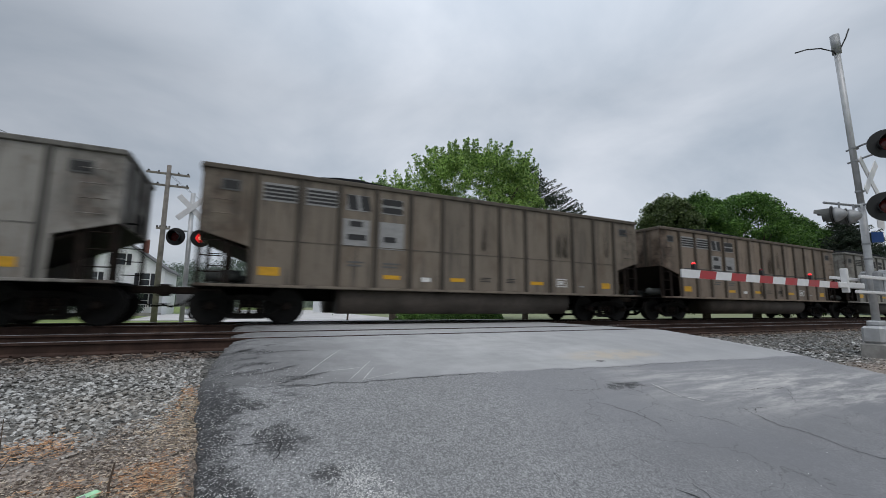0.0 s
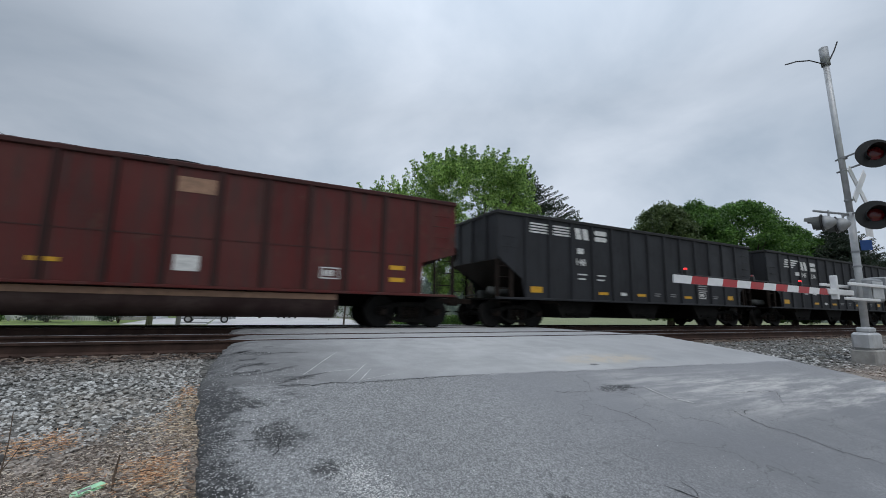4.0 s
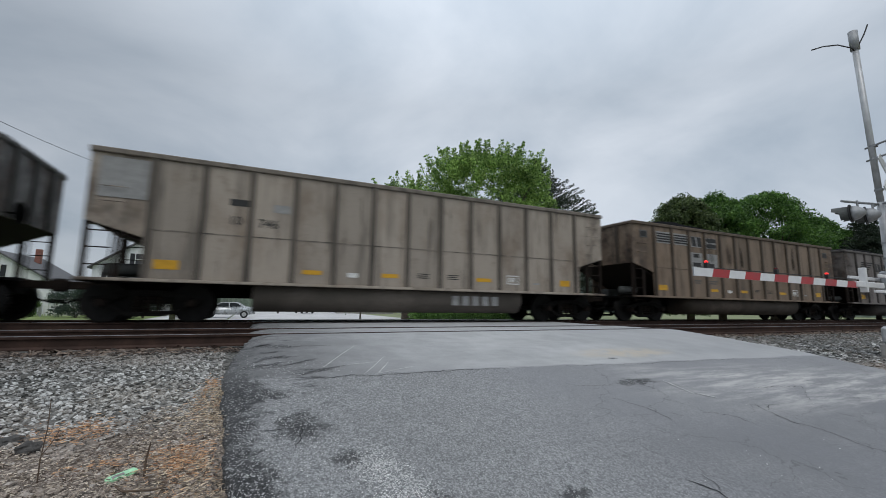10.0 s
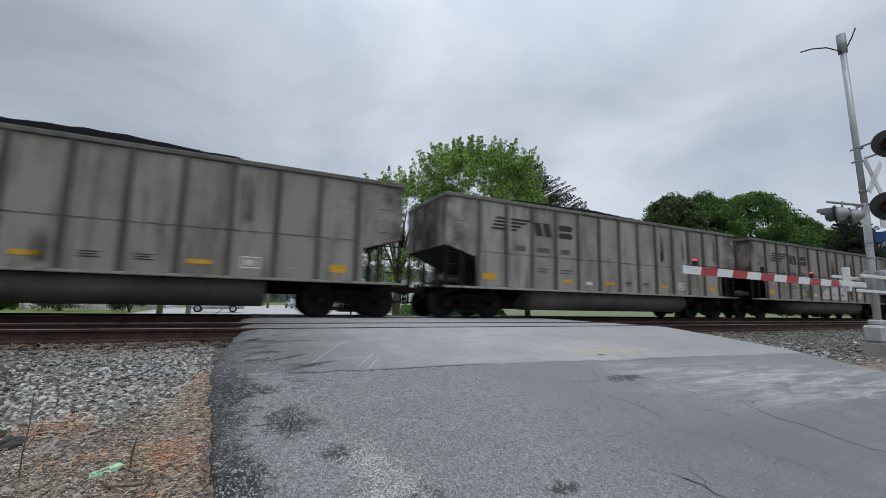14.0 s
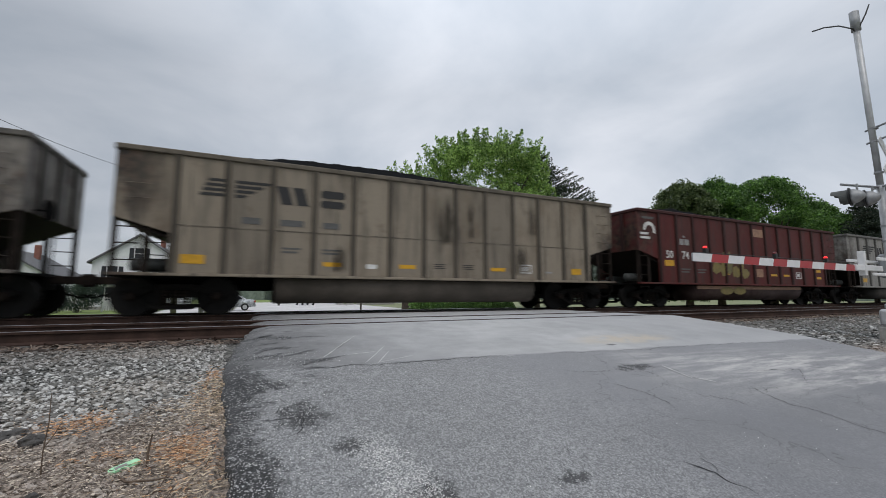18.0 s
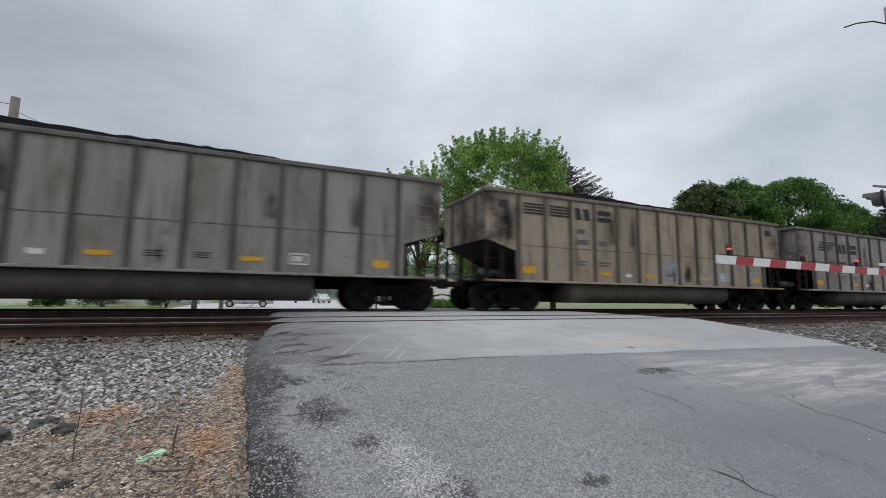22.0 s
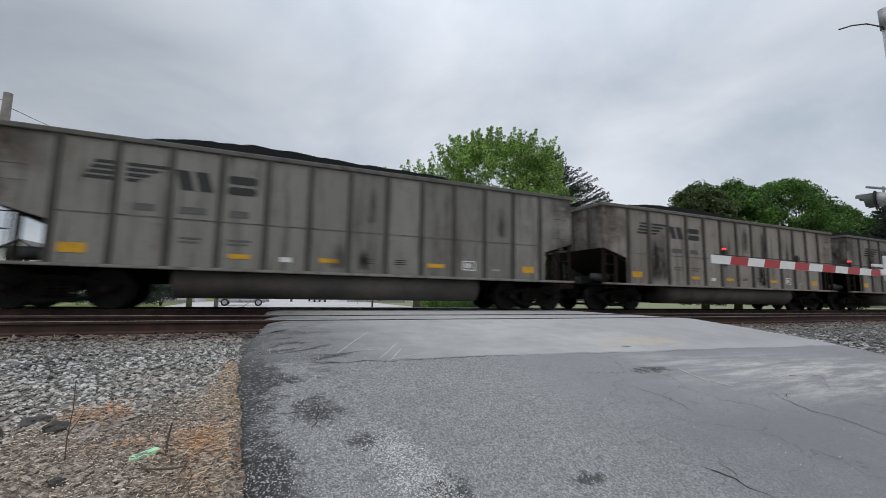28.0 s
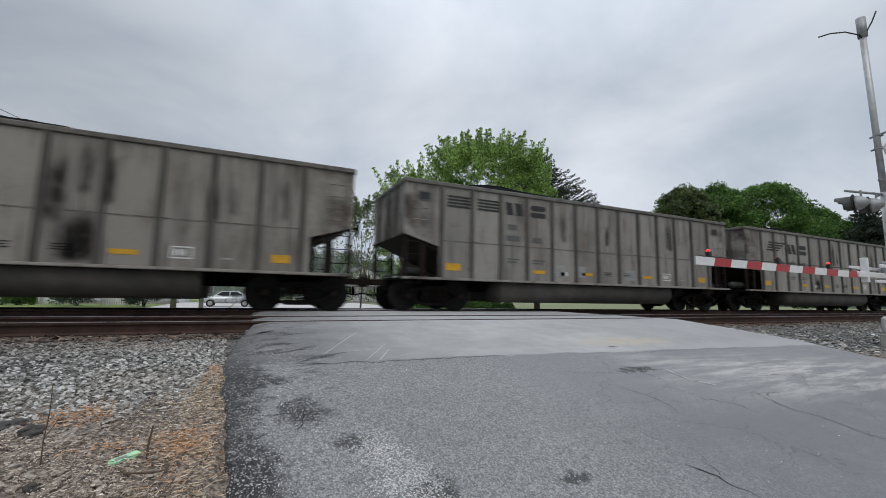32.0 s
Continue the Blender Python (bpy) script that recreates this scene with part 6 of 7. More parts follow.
# bracket lamps that face the road
for z, y1 in ((4.36, -0.6), (4.05, -0.6), (2.95, -0.5)):
    bm = bmesh.new()
    tube(bm, (0.05, 0.16, z), (-0.22, y1, z + 0.05), 0.024, 0.024, 8)
    part("lamp_bracket", bm, M["galv"], sig)
flasher(sig, (-0.25, -0.62, 4.22), (-0.86, -0.5, 0.0), M["dark_lens"], 0.33)
flasher(sig, (-0.26, -0.49, 2.81), (-0.86, -0.5, 0.0), M["dark_lens"], 0.33)
flasher(sig, (0.05, -0.85, 2.72), (-0.6, -0.8, 0.0), M["dark_lens"], 0.34)
bm = bmesh.new()
tube(bm, (0.1, 0.0, 2.96), (-1.3, 0.2, 2.92), 0.028, 0.028, 8)
part("cross_arm", bm, M["galv"], sig)
for x, y in ((-0.98, 0.06), (-0.44, 0.0)):
    bm = bmesh.new()
    tube(bm, (x, y, 2.94), (x, y, 2.74), 0.02, 0.02, 8)
    part("lamp_drop", bm, M["galv"], sig)
    flasher(sig, (x - 0.05, y + 0.1, 2.66), (-0.16, 1.0, -0.03), M["dark_lens"], 0.205, "black backing seen from behind", 0.165, M["galv_dull"])
crossbuck(sig, pose(0.08, -0.17, 3.62))
bm = bmesh.new()
box(bm, 0.12, 0.50, -0.2, -0.185, 2.42, 2.62, 0.004)
part("track_sign", bm, M["arm_white"], sig, "small white sign plate")
bm = bmesh.new()
box(bm, -0.11, 0.11, -0.008, 0.008, -0.12, 0.12, 0.004)
blue = part("blue_sign", bm, M["blue_sign"], sig, "small blue notice sign", pose(0.14, -0.16, 2.2, 0, 0, -45))
bm = bmesh.new()
path_tube(bm, [(-0.03, 0.08, 6.78), (-0.15, 0.1, 6.88), (-0.42, 0.25, 6.97), (-0.7, 0.42, 6.95), (-0.95, 0.55, 6.86)], 0.016, 6)
part("cable_stub", bm, M["wire"], sig, "grey cable stub")
bm = bmesh.new()
path_tube(bm, [(-0.03, 0.08, 6.78), (-0.04, 0.0, 6.95), (0.06, -0.08, 7.2), (0.25, -0.1, 7.5)], 0.016, 6)
part("cable_stub", bm, M["wire"], sig, "grey cable stub")
far_sig = thing("crossing_signal", pose(-1.55, 16.5, 0), "grey crossing signal mast with crossbuck past the tracks", "crossing signal", "crossing signals")
bm = bmesh.new()
tube(bm, (0, 0, -0.7), (0, 0, 4.3), 0.075, 0.075, 14)
part("mast", bm, M["alu"], far_sig, "", None, True)
bm = bmesh.new()
box(bm, -0.3, 0.3, -0.3, 0.3, -0.9, -0.35, 0.03)
part("foundation", bm, M["concrete"], far_sig)
bm = bmesh.new()
box(bm, -0.2, 0.35, -0.2, 0.2, 0.4, 1.05, 0.03)
part("gate_mechanism", bm, M["galv"], far_sig)
bm = bmesh.new()
tube(bm, (-0.45, 0, 2.95), (0.55, 0, 2.95), 0.03, 0.03, 8)
part("cross_arm", bm, M["galv"], far_sig)
flasher(far_sig, (-0.38, -0.12, 2.72), (-0.3, -0.95, 0), M["dark_lens"], 0.30)
flasher(far_sig, (0.34, -0.12, 2.72), (0.15, -0.98, 0), M["red_lens"], 0.30)
crossbuck(far_sig, pose(0, -0.1, 3.75))


# ---- poles and wires ----
def utility_pole(x, y, top, arms, label):
    base = land_z(x, y)
    p = thing("utility_pole", pose(x, y, base), label, "utility pole", "utility poles")
    bm = bmesh.new()
    tube(bm, (0, 0, -0.4), (0, 0, top - base), 0.17, 0.12, 12)
    part("pole", bm, M["wood"], p, "", None, True)
    for z, half in arms:
        bm = bmesh.new()
        box(bm, -half, half, -0.06, 0.06, z - base - 0.06, z - base + 0.06, 0.01)
        a = part("cross_arm", bm, M["wood"], p)
        for k in (-0.9, -0.45, 0.45, 0.9):
            bm = bmesh.new()
            turned(bm, [(0.06, 0.02), (0.08, 0.05), (0.14, 0.055), (0.17, 0.02)], 10, "z")
            bm.transform(Matrix.Translation((k * half, 0, z - base)))
            part("insulator", bm, M["signal_black"], a)
    return p


utility_pole(-4.3, 30, 9.0, ((8.45, 1.15), (7.7, 1.15), (5.0, 0.35)), "weathered wooden utility pole with two cross arms")
utility_pole(-8.35, 18, 6.95, (), "weathered wooden utility pole with slack wires")
utility_pole(3.5, 62, 9.5, ((8.9, 1.1),), "distant wooden utility pole beside the road")


def wires(name, a, b, sag, count, gap, label):
    w = thing(name, pose(0, 0, 0), label, "cable", "overhead wires")
    for i in range(count):
        bm = bmesh.new()
        pts = []
        for k in range(13):
            s = k / 12
            pts.append((a[0] + (b[0] - a[0]) * s, a[1] + (b[1] - a[1]) * s + i * gap, a[2] + (b[2] - a[2]) * s - 4 * sag * s * (1 - s) - 0.0 * i))
        path_tube(bm, pts, 0.009, 4)
        part("wire", bm, M["wire"], w)
    return w


wires("overhead_wire", (-8.35, 18, 6.5), (-4.3, 30, 7.7), 0.35, 1, 0.3, "thin dark overhead wire between the poles")
wires("overhead_wire", (-8.35, 18, 6.7), (-24, 10, 6.4), 0.5, 1, 0.3, "thin dark overhead wire")
wires("overhead_wire", (-4.3, 30, 8.5), (3.5, 62, 8.9), 0.6, 2, 0.5, "thin dark overhead wires along the road")


# ---- trees ----
def leaf_cloud(clumps, per, size, seed, droop=0.0):
    """Leaves: small bent quads set in uneven clumps."""
    r = np.random.default_rng(seed)
    n = len(clumps) * per
    c = np.repeat(np.array([k[:3] for k in clumps]), per, 0)
    s = np.repeat(np.array([k[3] for k in clumps]), per)[:, None]
    d = r.normal(size=(n, 3))
    d /= np.linalg.norm(d, axis=1)[:, None]
    p = c + d * (r.random((n, 1)) ** 0.45) * s * np.array((1, 1, 0.8))
    p[:, 2] -= droop * np.linalg.norm((p - c)[:, :2], axis=1)
    u = r.normal(size=(n, 3))
    u /= np.linalg.norm(u, axis=1)[:, None]
    v = np.cross(u, r.normal(size=(n, 3)))
    v /= np.linalg.norm(v, axis=1)[:, None] + 1e-9
    k = size * r.uniform(0.5, 1.25, (n, 1))
    a, b, cc, e = p - u * k, p + v * k * 0.45, p + u * k, p - v * k * 0.45
    vs = np.stack([a, b, cc, e], 1).reshape(-1, 3)
    fs = np.arange(n * 4).reshape(n, 4)
    return vs.tolist(), fs.tolist()


def broad_tree(name, x, y, height, spread, label, mat, seed, shoots=26, low=0.28, per=58, size=0.17, clumps=120, clump=0.13, flat=3.6, stout=1.0):
    r = random.Random(seed)
    base = land_z(x, y)
    t = thing(name, pose(x, y, base), label, "tree", "trees")
    bm = bmesh.new()
    fork = height * 0.26
    tube(bm, (0, 0, -0.3), (0.1, 0, fork), height * 0.028 * stout, height * 0.02 * stout, 10)
    part("trunk", bm, M["bark"], t, "", None, True)
    for i in range(9):
        a = 2.4 * i + r.uniform(-0.3, 0.3)
        reach = spread * r.uniform(0.4, 0.68)
        top = height * r.uniform(0.5, 0.78)
        mid = (math.cos(a) * reach * 0.45, math.sin(a) * reach * 0.45, fork + (top - fork) * 0.5)
        end = (math.cos(a) * reach, math.sin(a) * reach, top)
        bm = bmesh.new()
        tube(bm, (0.1, 0, fork - 0.2), mid, height * 0.012 * stout, height * 0.008 * stout, 7)
        tube(bm, mid, end, height * 0.008 * stout, height * 0.002, 6)
        part("limb", bm, M["bark"], t)
    cl = []
    while len(cl) < clumps:
        # a lobed dome: wide shoulders, a flat uneven top, more leaf on the outside
        a, zz = r.uniform(0, 2 * math.pi), r.random()
        lobe = 0.86 + 0.28 * noise.noise((math.cos(a) * 1.7 + seed, math.sin(a) * 1.7, zz * 2.2))
        prof = (1 - max(0.0, (zz - 0.5) / 0.5) ** flat) ** 0.5 * min(1, 0.55 + zz * 1.3)
        rad = spread * prof * lobe * r.uniform(0.25, 1.0) ** 0.4
        z = height * (low + (0.97 - low) * zz * (0.93 + 0.09 * noise.noise((math.cos(a) * 2.1, math.sin(a) * 2.1, seed))))
        cl.append((math.cos(a) * rad, math.sin(a) * rad, z, r.uniform(0.55, 1.0) * spread * clump))
    vs, fs = leaf_cloud(cl, per, size, seed)
    tips = []
    for i in range(shoots):
        a, q = r.uniform(0, 2 * math.pi), r.random() ** 0.5 * 0.96
        zz = 0.5 + 0.5 * (1 - q * q) ** (1 / flat)
        z0 = height * (low + (0.97 - low) * zz * 0.92)
        lean, n = r.uniform(0.0, 0.14), r.randint(3, 9)
        for k in range(n):
            tips.append((math.cos(a) * (q * spread * 0.9 + lean * k), math.sin(a) * (q * spread * 0.9 + lean * k), z0 + 0.2 * k, 0.40 - 0.035 * k))
    if tips:
        v2, f2 = leaf_cloud(tips, 13, size, seed + 1)
        fs += [[i + len(vs) for i in f] for f in f2]
        vs += v2
    part("crown", raw("crown", vs, fs, M[mat]), None, t, "uneven leafy crown with gaps")
    return t


def conifer(x, y, height, spread, label, seed):
    r = random.Random(seed)
    base = land_z(x, y)
    t = thing("conifer", pose(x, y, base), label, "tree", "trees")
    bm = bmesh.new()
    tube(bm, (0, 0, -0.3), (0, 0, height), height * 0.018, 0.02, 8)
    part("trunk", bm, M["bark"], t)
    cl = []
    bm = bmesh.new()
    z = height * 0.1
    while z < height:
        reach = min(spread, 0.82 * (height - z)) * 0.97 + 0.15
        for k in range(14):
            a = r.uniform(0, 2 * math.pi)
            q = reach * r.uniform(0.75, 1.1)
            end = (math.cos(a) * q, math.sin(a) * q, z + 0.28 * q)
            tube(bm, (0, 0, z), end, 0.03, 0.006, 4, False)
            sx, sy = -math.sin(a), math.cos(a)
            for s in np.linspace(0.3, 1.0, max(2, int(q / 0.24))):
                for side in (-1, 0, 1):
                    w = side * r.uniform(0.15, 0.35 + 0.45 * (1.05 - s))
                    cl.append((end[0] * s + sx * w, end[1] * s + sy * w, z + (end[2] - z) * s ** 1.5 - 0.03 - 0.3 * abs(w), 0.17 - 0.07 * s))
        z += height * 0.034
    part("bough", bm, M["bark"], t)
    vs, fs = leaf_cloud(cl, 6, 0.10, seed, 0.4)
    part("crown", raw("crown", vs, fs, M["needle"]), None, t, "dark drooping needles")
    return t


broad_tree("maple_tree", 17.7, 30, 15.2, 6.3, "tall bright green maple with upright leafy shoots", "leaf_bright", 11, shoots=240, clumps=640, per=105, low=0.2, size=0.115, clump=0.115, flat=3.0)
broad_tree("maple_tree", 10.9, 30.5, 11.9, 3.0, "slim bright green young maple", "leaf_bright", 12, shoots=40, clumps=130, per=60, low=0.25, size=0.12, clump=0.18, flat=2.6)
broad_tree("young_tree", 7.5, 31, 9.0, 2.1, "slim sparse young tree with bronze leaves", "leaf_brown", 14, shoots=46, clumps=110, per=26, low=0.1, size=0.10, clump=0.26, flat=2.2, stout=0.3)
conifer(27.0, 35, 17.5, 6.2, "dark spruce behind the maple", 13)
for i, (x, y, h, s) in enumerate(((43.6, 29.8, 14.9, 3.7), (48.2, 29.2, 15.4, 4.9), (55.9, 27.9, 16.6, 6.3), (64, 27, 14.2, 5.2))):
    broad_tree("shade_tree", x, y, h, s, "dense bronze-green shade tree in a row" if i == 0 else "dense dark green shade tree in a row", "leaf_brown" if i == 0 else "leaf_dark", 20 + i, shoots=0, clumps=520, per=130, low=0.08, size=0.17, clump=0.24 if i == 0 else 0.18, flat=2.6)
conifer(60.5, 20.5, 10.8, 5.6, "dark spruce with spreading branches", 31)
conifer(66, 22.5, 13.2, 6.2, "dark spruce with spreading branches", 32)


def bush(x, y, r0, h, mat, seed, label, name="bush"):
    r = random.Random(seed)
    z = land_z(x, y)
    t = thing(name, pose(x, y, z), label, "bush", "bushes")
    bm = bmesh.new()
    for i in range(7):
        a = r.uniform(0, 6.3)
        tube(bm, (0, 0, -0.1), (math.cos(a) * r0 * 0.5, math.sin(a) * r0 * 0.5, h * 0.7), 0.03, 0.008, 5)
    part("stem", bm, M["bark"], t)
    cl = [(r.uniform(-r0, r0) * 0.8, r.uniform(-r0, r0) * 0.8, h * r.uniform(0.15, 0.9), r0 * 0.34) for _ in range(34)]
    vs, fs = leaf_cloud(cl, 230, 0.085, seed)
    part("foliage", raw("foliage", vs, fs, M[mat]), None, t, "dense small leaves")
    return t


bush(-13.2, 44.5, 1.7, 2.6, "evergreen", 41, "dark green evergreen bush by the fence")
bush(-8.3, 43.0, 1.4, 2.6, "evergreen", 42, "dark green evergreen bush by the fence")
bush(-17.5, 46.0, 1.1, 1.3, "leaf_dark", 43, "low green bush on the lawn")
for i in range(6):
    bush(11.3 + 1.5 * i, 27.0 + 0.5 * i, 1.3, 0.95, "leaf_dark", 50 + i, "clipped green hedge beside the road", "hedge")


def woods():
    """Far wooded rise that closes the view."""
    r = random.Random(8)
    cl = []
    for i in range(700):
        a = math.radians(r.uniform(-7.5, 88))
        d = r.uniform(150, 230)
        x, y = math.sin(a) * d, math.cos(a) * d
        top = 16 + 5 * noise.noise((math.degrees(a) * 0.07, 0, 0)) + 3 * noise.noise((math.degrees(a) * 0.3, 4, 0)) + (d - 150) * 0.04
        for z in (top * 0.2, top * 0.45, top * 0.7, top * 0.92):
            cl.append((x + r.uniform(-3, 3), y + r.uniform(-3, 3), z - 1, r.uniform(2.0, 4.0)))
    vs, fs = leaf_cloud(cl, 70, 0.42, 77)
    ridge = []
    for i in range(261):
        a = math.radians(-8.0 + 0.37 * i)
        top = 14.5 + 5 * noise.noise((math.degrees(a) * 0.07, 0, 0)) + 3 * noise.noise((math.degrees(a) * 0.3, 4, 0))
        top *= min(1.0, 0.15 + i / 6)
        for d, k in ((151, 0.0), (154, 0.5), (163, 0.8), (180, 0.95), (205, 1.0), (240, 1.0)):
            q = d + 4 * noise.noise((i * 0.9, d, 2))
            ridge.append((math.sin(a) * q, math.cos(a) * q, -3.0 + (top + 2.0 + (d - 150) * 0.03) * k + 1.6 * noise.noise((i * 0.55, d * 0.2, 6)) * (k > 0)))
    faces = [(i * 6 + j, (i + 1) * 6 + j, (i + 1) * 6 + j + 1, i * 6 + j + 1) for i in range(260) for j in range(5)]
    tagged(new("far_rise", raw("far_rise", ridge, faces, M["hazed_canopy"], True)), "hazy wooded rise in the far distance", "hill", kind="structure")
    return tagged(new("far_woods", raw("far_woods", vs, fs, M["hazed_leaf"])), "hazy green woods on a far low rise", "woods", kind="stuff")


woods()


# ---- houses, fence and parked car past the tracks ----
def window(house, m, w, h, shutters=True):
    bm = bmesh.new()
    for a in ((-w / 2 - 0.07, w / 2 + 0.07, -0.05, 0.02, h / 2, h / 2 + 0.09), (-w / 2 - 0.09, w / 2 + 0.09, -0.08, 0.02, -h / 2 - 0.09, -h / 2), (-w / 2 - 0.07, -w / 2, -0.05, 0.02, -h / 2, h / 2), (w / 2, w / 2 + 0.07, -0.05, 0.02, -h / 2, h / 2), (-w / 2, w / 2, -0.035, 0.0, -0.025, 0.025)):
        box(bm, *a)
    f = part("window", bm, M["picket"], house, "white framed window", m)
    bm = bmesh.new()
    box(bm, -w / 2, w / 2, -0.012, -0.004, -h / 2, h / 2)
    part("pane", bm, M["glass"], f)
    if shutters:
        for s in (-1, 1):
            bm = bmesh.new()
            c = s * (w / 2 + 0.3)
            box(bm, c - 0.2, c + 0.2, -0.05, -0.005, -h / 2, h / 2, 0.005)
            part("shutter", bm, M["shutter"], f)


def gable_house(x, y, width, deep, eave, ridge, label, turn=0, walls="siding", porch=True):
    z0 = land_z(x, y)
    h = thing("house", pose(x, y, z0, 0, 0, turn), label, "house", "houses")
    bm = bmesh.new()
    prism(bm, [(-width / 2, 0), (width / 2, 0), (width / 2, eave), (0, ridge), (-width / 2, eave)], 0, deep, "y")
    body = part("wall", bm, M[walls], h, "white clapboard wall")
    k = 0
    while 0.25 + 0.2 * k < ridge - 0.3:
        z = 0.25 + 0.2 * k
        half = width / 2 if z < eave else width / 2 * (ridge - z) / (ridge - eave)
        bm = bmesh.new()
        prism(bm, [(-0.018, z), (0.0, z), (0.0, z + 0.19), (-0.004, z + 0.19)], -half, half, "x")
        part("clapboard", bm, M[walls], body)
        k += 1
    for s in (-1, 1):
        bm = bmesh.new()
        n = ((ridge - eave), s * width / 2)
        prism(bm, [(s * (width / 2 + 0.35), eave - 0.35 * (ridge - eave) / (width / 2)), (0, ridge), (0, ridge + 0.18), (s * (width / 2 + 0.35), eave + 0.18 - 0.35 * (ridge - eave) / (width / 2))], -0.4, deep + 0.4, "y")
        part("roof", bm, M["roof"], h, "grey shingle roof slope")
    bm = bmesh.new()
    box(bm, width * 0.12, width * 0.12 + 0.5, deep * 0.5, deep * 0.5 + 0.5, ridge - 0.7, ridge + 0.9, 0.02)
    part("chimney", bm, M["brick"], h)
    window(h, pose(0.0, -0.02, eave + (ridge - eave) * 0.32), 0.8, 1.2)
    for px in (-width * 0.28, width * 0.28):
        window(h, pose(px, -0.02, eave - 1.15), 0.85, 1.3)
        window(h, pose(px, -0.02, 1.6), 0.9, 1.4)
    if porch:
        bm = bmesh.new()
        prism(bm, [(-1.9, 2.55), (-1.9, 2.7), (0.0, 3.15), (0.0, 3.0)], -width / 2, width / 2, "x")
        p = part("porch_roof", bm, M["roof"], h)
        bm = bmesh.new()
        box(bm, -width / 2, width / 2, -1.8, 0, 0.0, 0.3)
        part("porch_floor", bm, M["concrete"], h)
        for q in np.linspace(-width / 2 + 0.15, width / 2 - 0.15, 4):
            bm = bmesh.new()
            box(bm, q - 0.07, q + 0.07, -1.75, -1.61, 0.3, 2.6, 0.01)
            part("porch_post", bm, M["picket"], h)
        for rail in (0.5, 1.15):
            bm = bmesh.new()
            box(bm, -width / 2, width / 2, -1.71, -1.65, rail, rail + 0.07)
            part("porch_rail", bm, M["picket"], h)
        for q in np.arange(-width / 2 + 0.25, width / 2 - 0.2, 0.22):
            bm = bmesh.new()
            box(bm, q - 0.02, q + 0.02, -1.70, -1.66, 0.57, 1.15)
            part("baluster", bm, M["picket"], h)
    return h


gable_house(-11.2, 54, 8.0, 10, 5.0, 7.9, "white clapboard house with dark shutters and a porch")
gable_house(-23.5, 56, 9.0, 10, 3.4, 6.2, "low white clapboard house across the lawn", 0, "siding", False)
gable_house(16.5, 66, 9.0, 9, 3.2, 5.8, "white house with a porch beside the road", 0, "siding", True)
gable_house(30, 72, 10, 9, 3.2, 5.6, "pale house among the trees", 0, "siding", False)


def picket_fence(x0, x1, y, label):
    f = thing("fence", pose(0, y, 0), label, "fence", "fences")
    bm = bmesh.new()
    prism(bm, [(-0.045, 0.08), (0.045, 0.08), (0.045, 1.0), (0.0, 1.08), (-0.045, 1.0)], -0.012, 0.012, "y")
    picket = mesh_of("picket", bm, M["picket"])
    x = x0
    while x < x1:
        part("picket", picket, None, f, "", pose(x, 0, land_z(x, y)))
        x += 0.17
    for z in (0.3, 0.8):
        bm = bmesh.new()
        box(bm, x0, x1, 0.013, 0.05, land_z(x0, y) + z, land_z(x0, y) + z + 0.08)
        part("rail", bm, M["picket"], f)
    x = x0
    while x <= x1:
        bm = bmesh.new()
        box(bm, x - 0.05, x + 0.05, 0.05, 0.15, land_z(x, y) - 0.2, land_z(x, y) + 1.15)
        part("post", bm, M["picket"], f)
        x += 2.4
    return f


picket_fence(-26, -13.6, 47.0, "white wooden picket fence along the lawn")
picket_fence(-12.0, -9.0, 46.0, "white wooden picket fence before the house")


def sedan(m, label):
    c = thing("car", m, label, "car", "parked cars")
    prof = [(-2.2, 0.35), (-2.25, 0.62), (-2.15, 0.80), (-1.25, 0.92), (-0.55, 1.38), (0.75, 1.42), (1.45, 1.02), (2.1, 0.96), (2.22, 0.70), (2.2, 0.35), (1.72, 0.30), (1.05, 0.30), (-1.0, 0.30), (-1.7, 0.30)]
    bm = bmesh.new()
    prism(bm, prof, -0.84, 0.84, "y")
    for v in bm.verts:
        if v.co.z > 0.95:
            v.co.y *= 0.82
    bmesh.ops.bevel(bm, geom=[e for e in bm.edges if abs(e.verts[0].co.y - e.verts[1].co.y) < 0.01], offset=0.06, segments=2, affect="EDGES")
    part("body", bm, M["silver"], c, "silver car body", None, True)
    for s in (-1, 1):
        for pts in ([(-1.02, 0.98), (-0.52, 1.31), (0.08, 1.34), (0.08, 0.98)], [(0.16, 0.98), (0.16, 1.34), (0.68, 1.34), (1.2, 1.02)]):
            bm = bmesh.new()
            prism(bm, pts, -0.012, 0.012, "y")
            bm.transform(Matrix.Translation((0, s * 0.78, 0)) @ Matrix.Rotation(0, 4, "X"))
            part("side_window", bm, M["glass"], c, "dark side window")
        for x in (-1.38, 1.36):
            bm = bmesh.new()
            turned(bm, [(-0.1, 0.2), (-0.1, 0.29), (-0.06, 0.32), (0.08, 0.32), (0.1, 0.29), (0.1, 0.2)], 22, "y")
            wheel = part("wheel", bm, M["tyre"], c, "", pose(x, s * 0.78, 0.32))
            bm = bmesh.new()
            turned(bm, [(-0.105, 0.05), (-0.11, 0.19), (-0.08, 0.2), (0.08, 0.2), (0.11, 0.19), (0.105, 0.05)], 18, "y")
            part("rim", bm, M["hub"], wheel)
        bm = bmesh.new()
        box(bm, 2.12, 2.235, s * 0.62 - 0.16, s * 0.62 + 0.16, 0.72, 0.88, 0.015)
        part("tail_lamp", bm, M["tail"], c)
    bm = bmesh.new()
    box(bm, 2.18, 2.29, -0.8, 0.8, 0.36, 0.58, 0.03)
    part("bumper", bm, M["silver"], c)
    return c


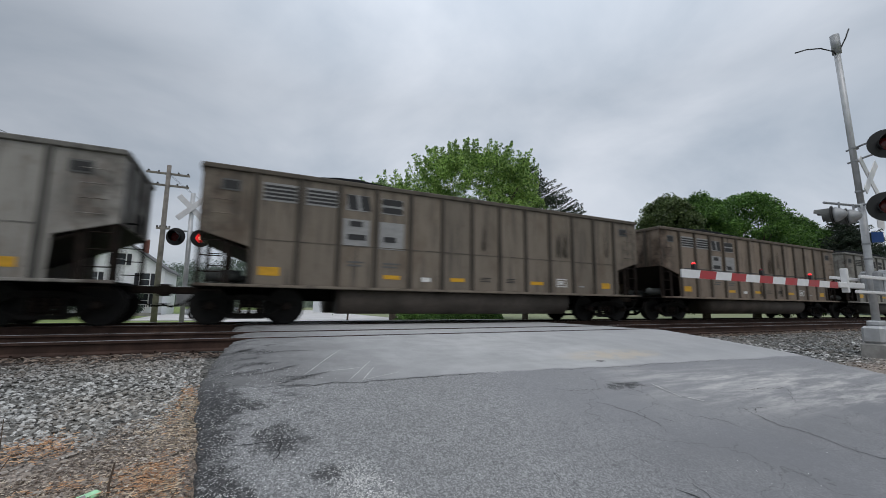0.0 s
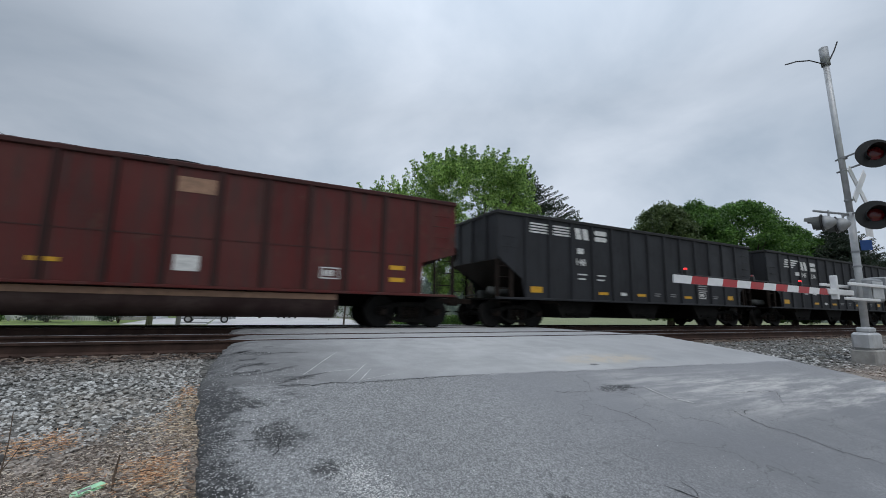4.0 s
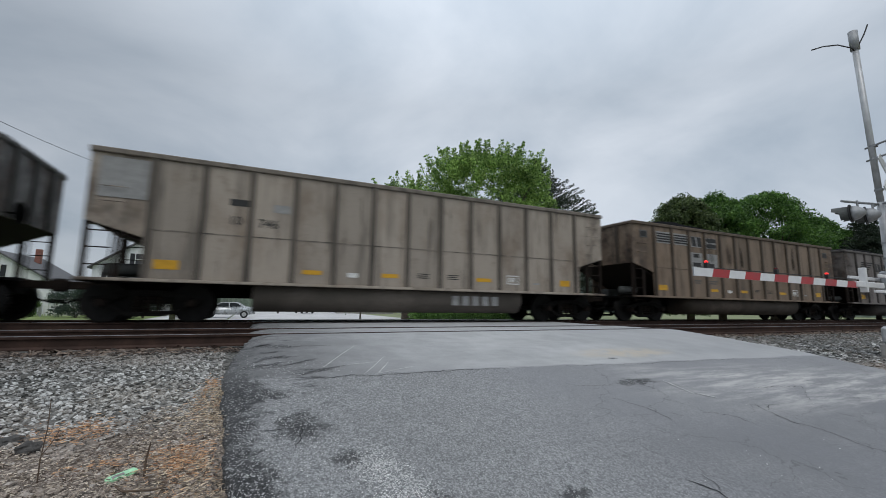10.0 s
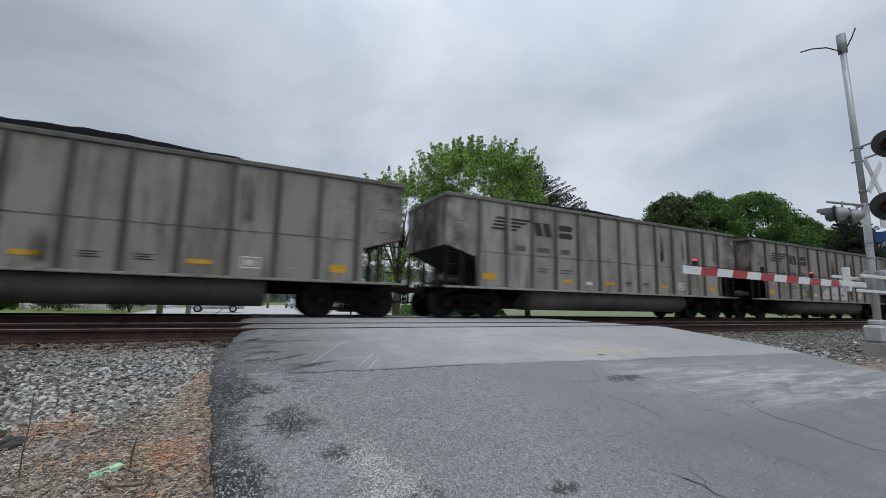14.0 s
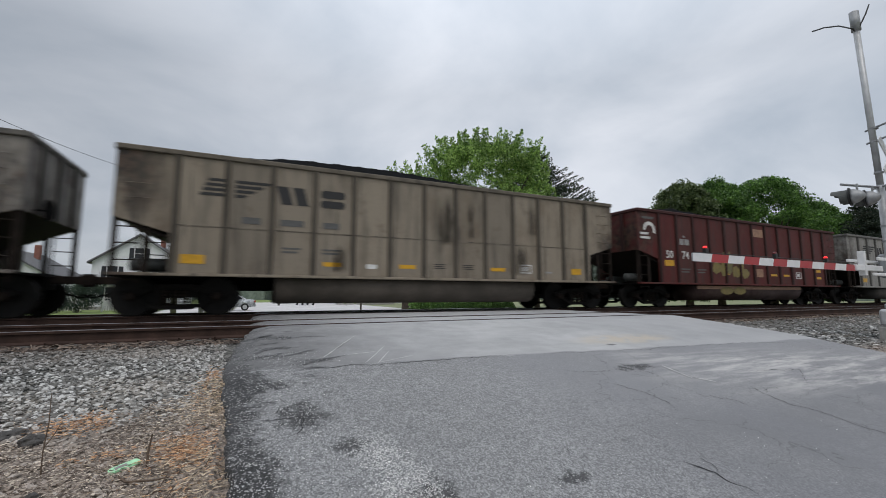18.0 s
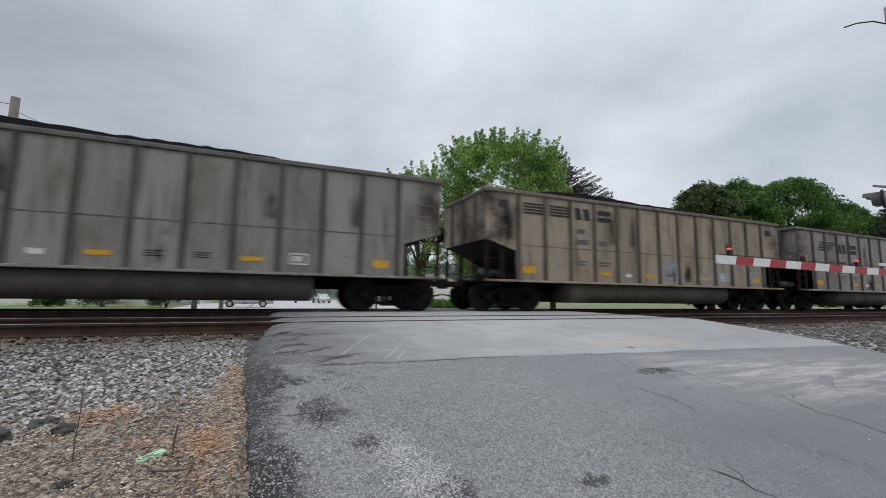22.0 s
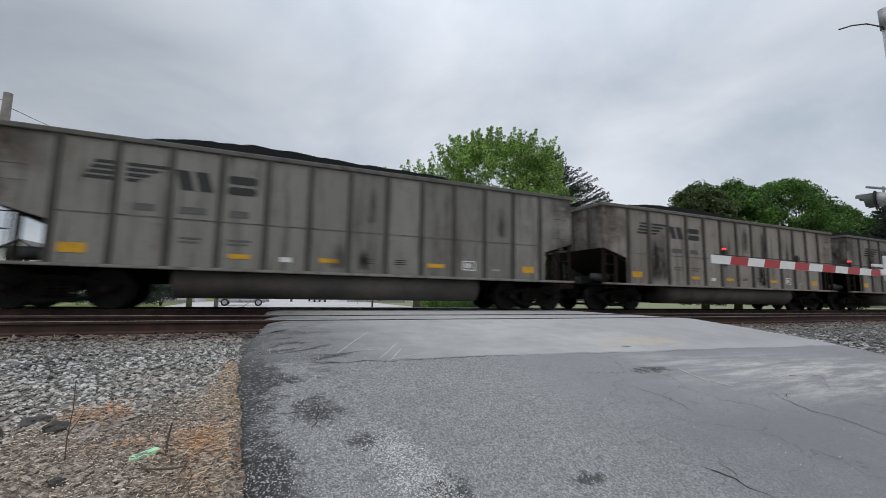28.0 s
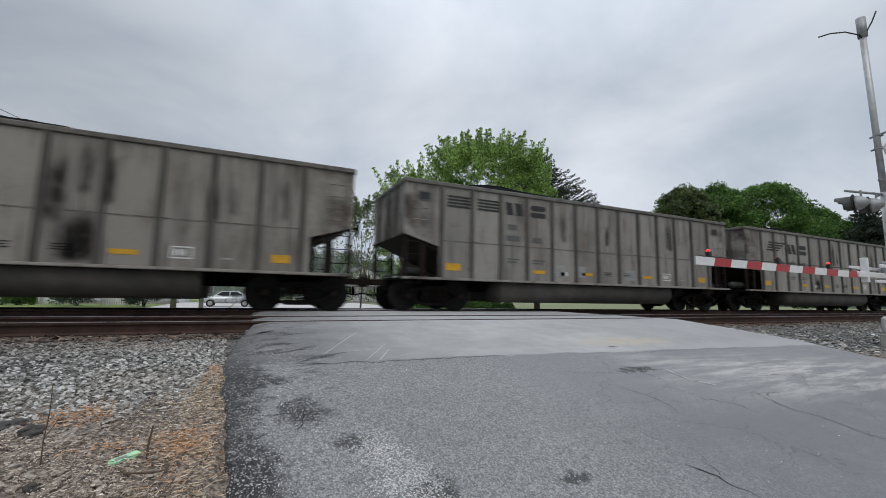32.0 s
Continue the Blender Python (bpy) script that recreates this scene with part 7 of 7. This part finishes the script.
sedan(pose(-1.85, 42.3, -0.895), "silver sedan parked past the tracks")
sedan(pose(7.2, 64.0, land_z(7.2, 64.0) + 0.05, 0, 0, 100), "silver car parked far down the road")

# ---- what moves ----
TRAIN = [(0.0, -0.87), (0.5, -9.89), (1.0, -18.89), (1.5, -27.88), (2.0, -36.95), (2.5, -46.03), (3.0, -55.08), (3.5, -64.13), (5.5, -99.69), (6.0, -108.64), (7.0, -126.78), (8.0, -144.72), (9.0, -162.70), (10.0, -180.65), (11.0, -198.33), (12.0, -216.24), (13.0, -234.25), (14.0, -252.45), (15.0, -270.49), (15.5, -279.61), (17.5, -315.92), (18.0, -325.04), (19.0, -343.08), (20.0, -361.0), (21.0, -378.58), (22.0, -396.41), (23.0, -414.44), (24.0, -432.38), (25.0, -450.15), (25.5, -459.10), (27.5, -495.08), (28.5, -513.06), (29.0, -521.97), (30.0, -539.76), (31.0, -557.62), (32.0, -575.24)]
SLACK = [0.0, 0.0, -0.01, -0.01, -0.03, -0.04, 0.04, 0.13, 0.15, 0.09, 0.08, 0.19, 0.19, 0.3, 0.23, 0.23, 0.27, 0.21, 0.14, 0.18, 0.21, 0.21, 0.1, 0.06, 0.02, -0.2, -0.17, -0.2, -0.24, -0.28, -0.3, -0.31, -0.35, -0.38, -0.41, -0.45, -0.59, -0.59, -0.59, -0.59, -0.59, -0.59]


def motions():
    for i, car in enumerate(CARS):
        walk(car, [(t, pose(s + 16.1 * (i - 1) + SLACK[i], FAR_C, 0)) for t, s in TRAIN])
    ts, ss = [t for t, s in TRAIN], [s for t, s in TRAIN]
    turns = [(k / 30, math.degrees(lerp(k / 30, ts, ss) / 0.457)) for k in range(961)]
    # every wheelset rolls alike: one record for leading, one for trailing axles
    for place in (-0.86, 0.86):
        sets = [o for car in CARS for o in car.children_recursive if o.name.startswith("wheelset") and abs(o.matrix_basis.translation.x - place) < 0.01]
        walk(sets[0], [(t, pose(place, 0, 0.457, 0, a, 0)) for t, a in turns])
        record = sets[0].animation_data
        for o in sets[1:]:
            o.rotation_mode = "QUATERNION"
            o.animation_data_create()
            o.animation_data.action = record.action
            o.animation_data.action_slot = record.action_slot


motions()
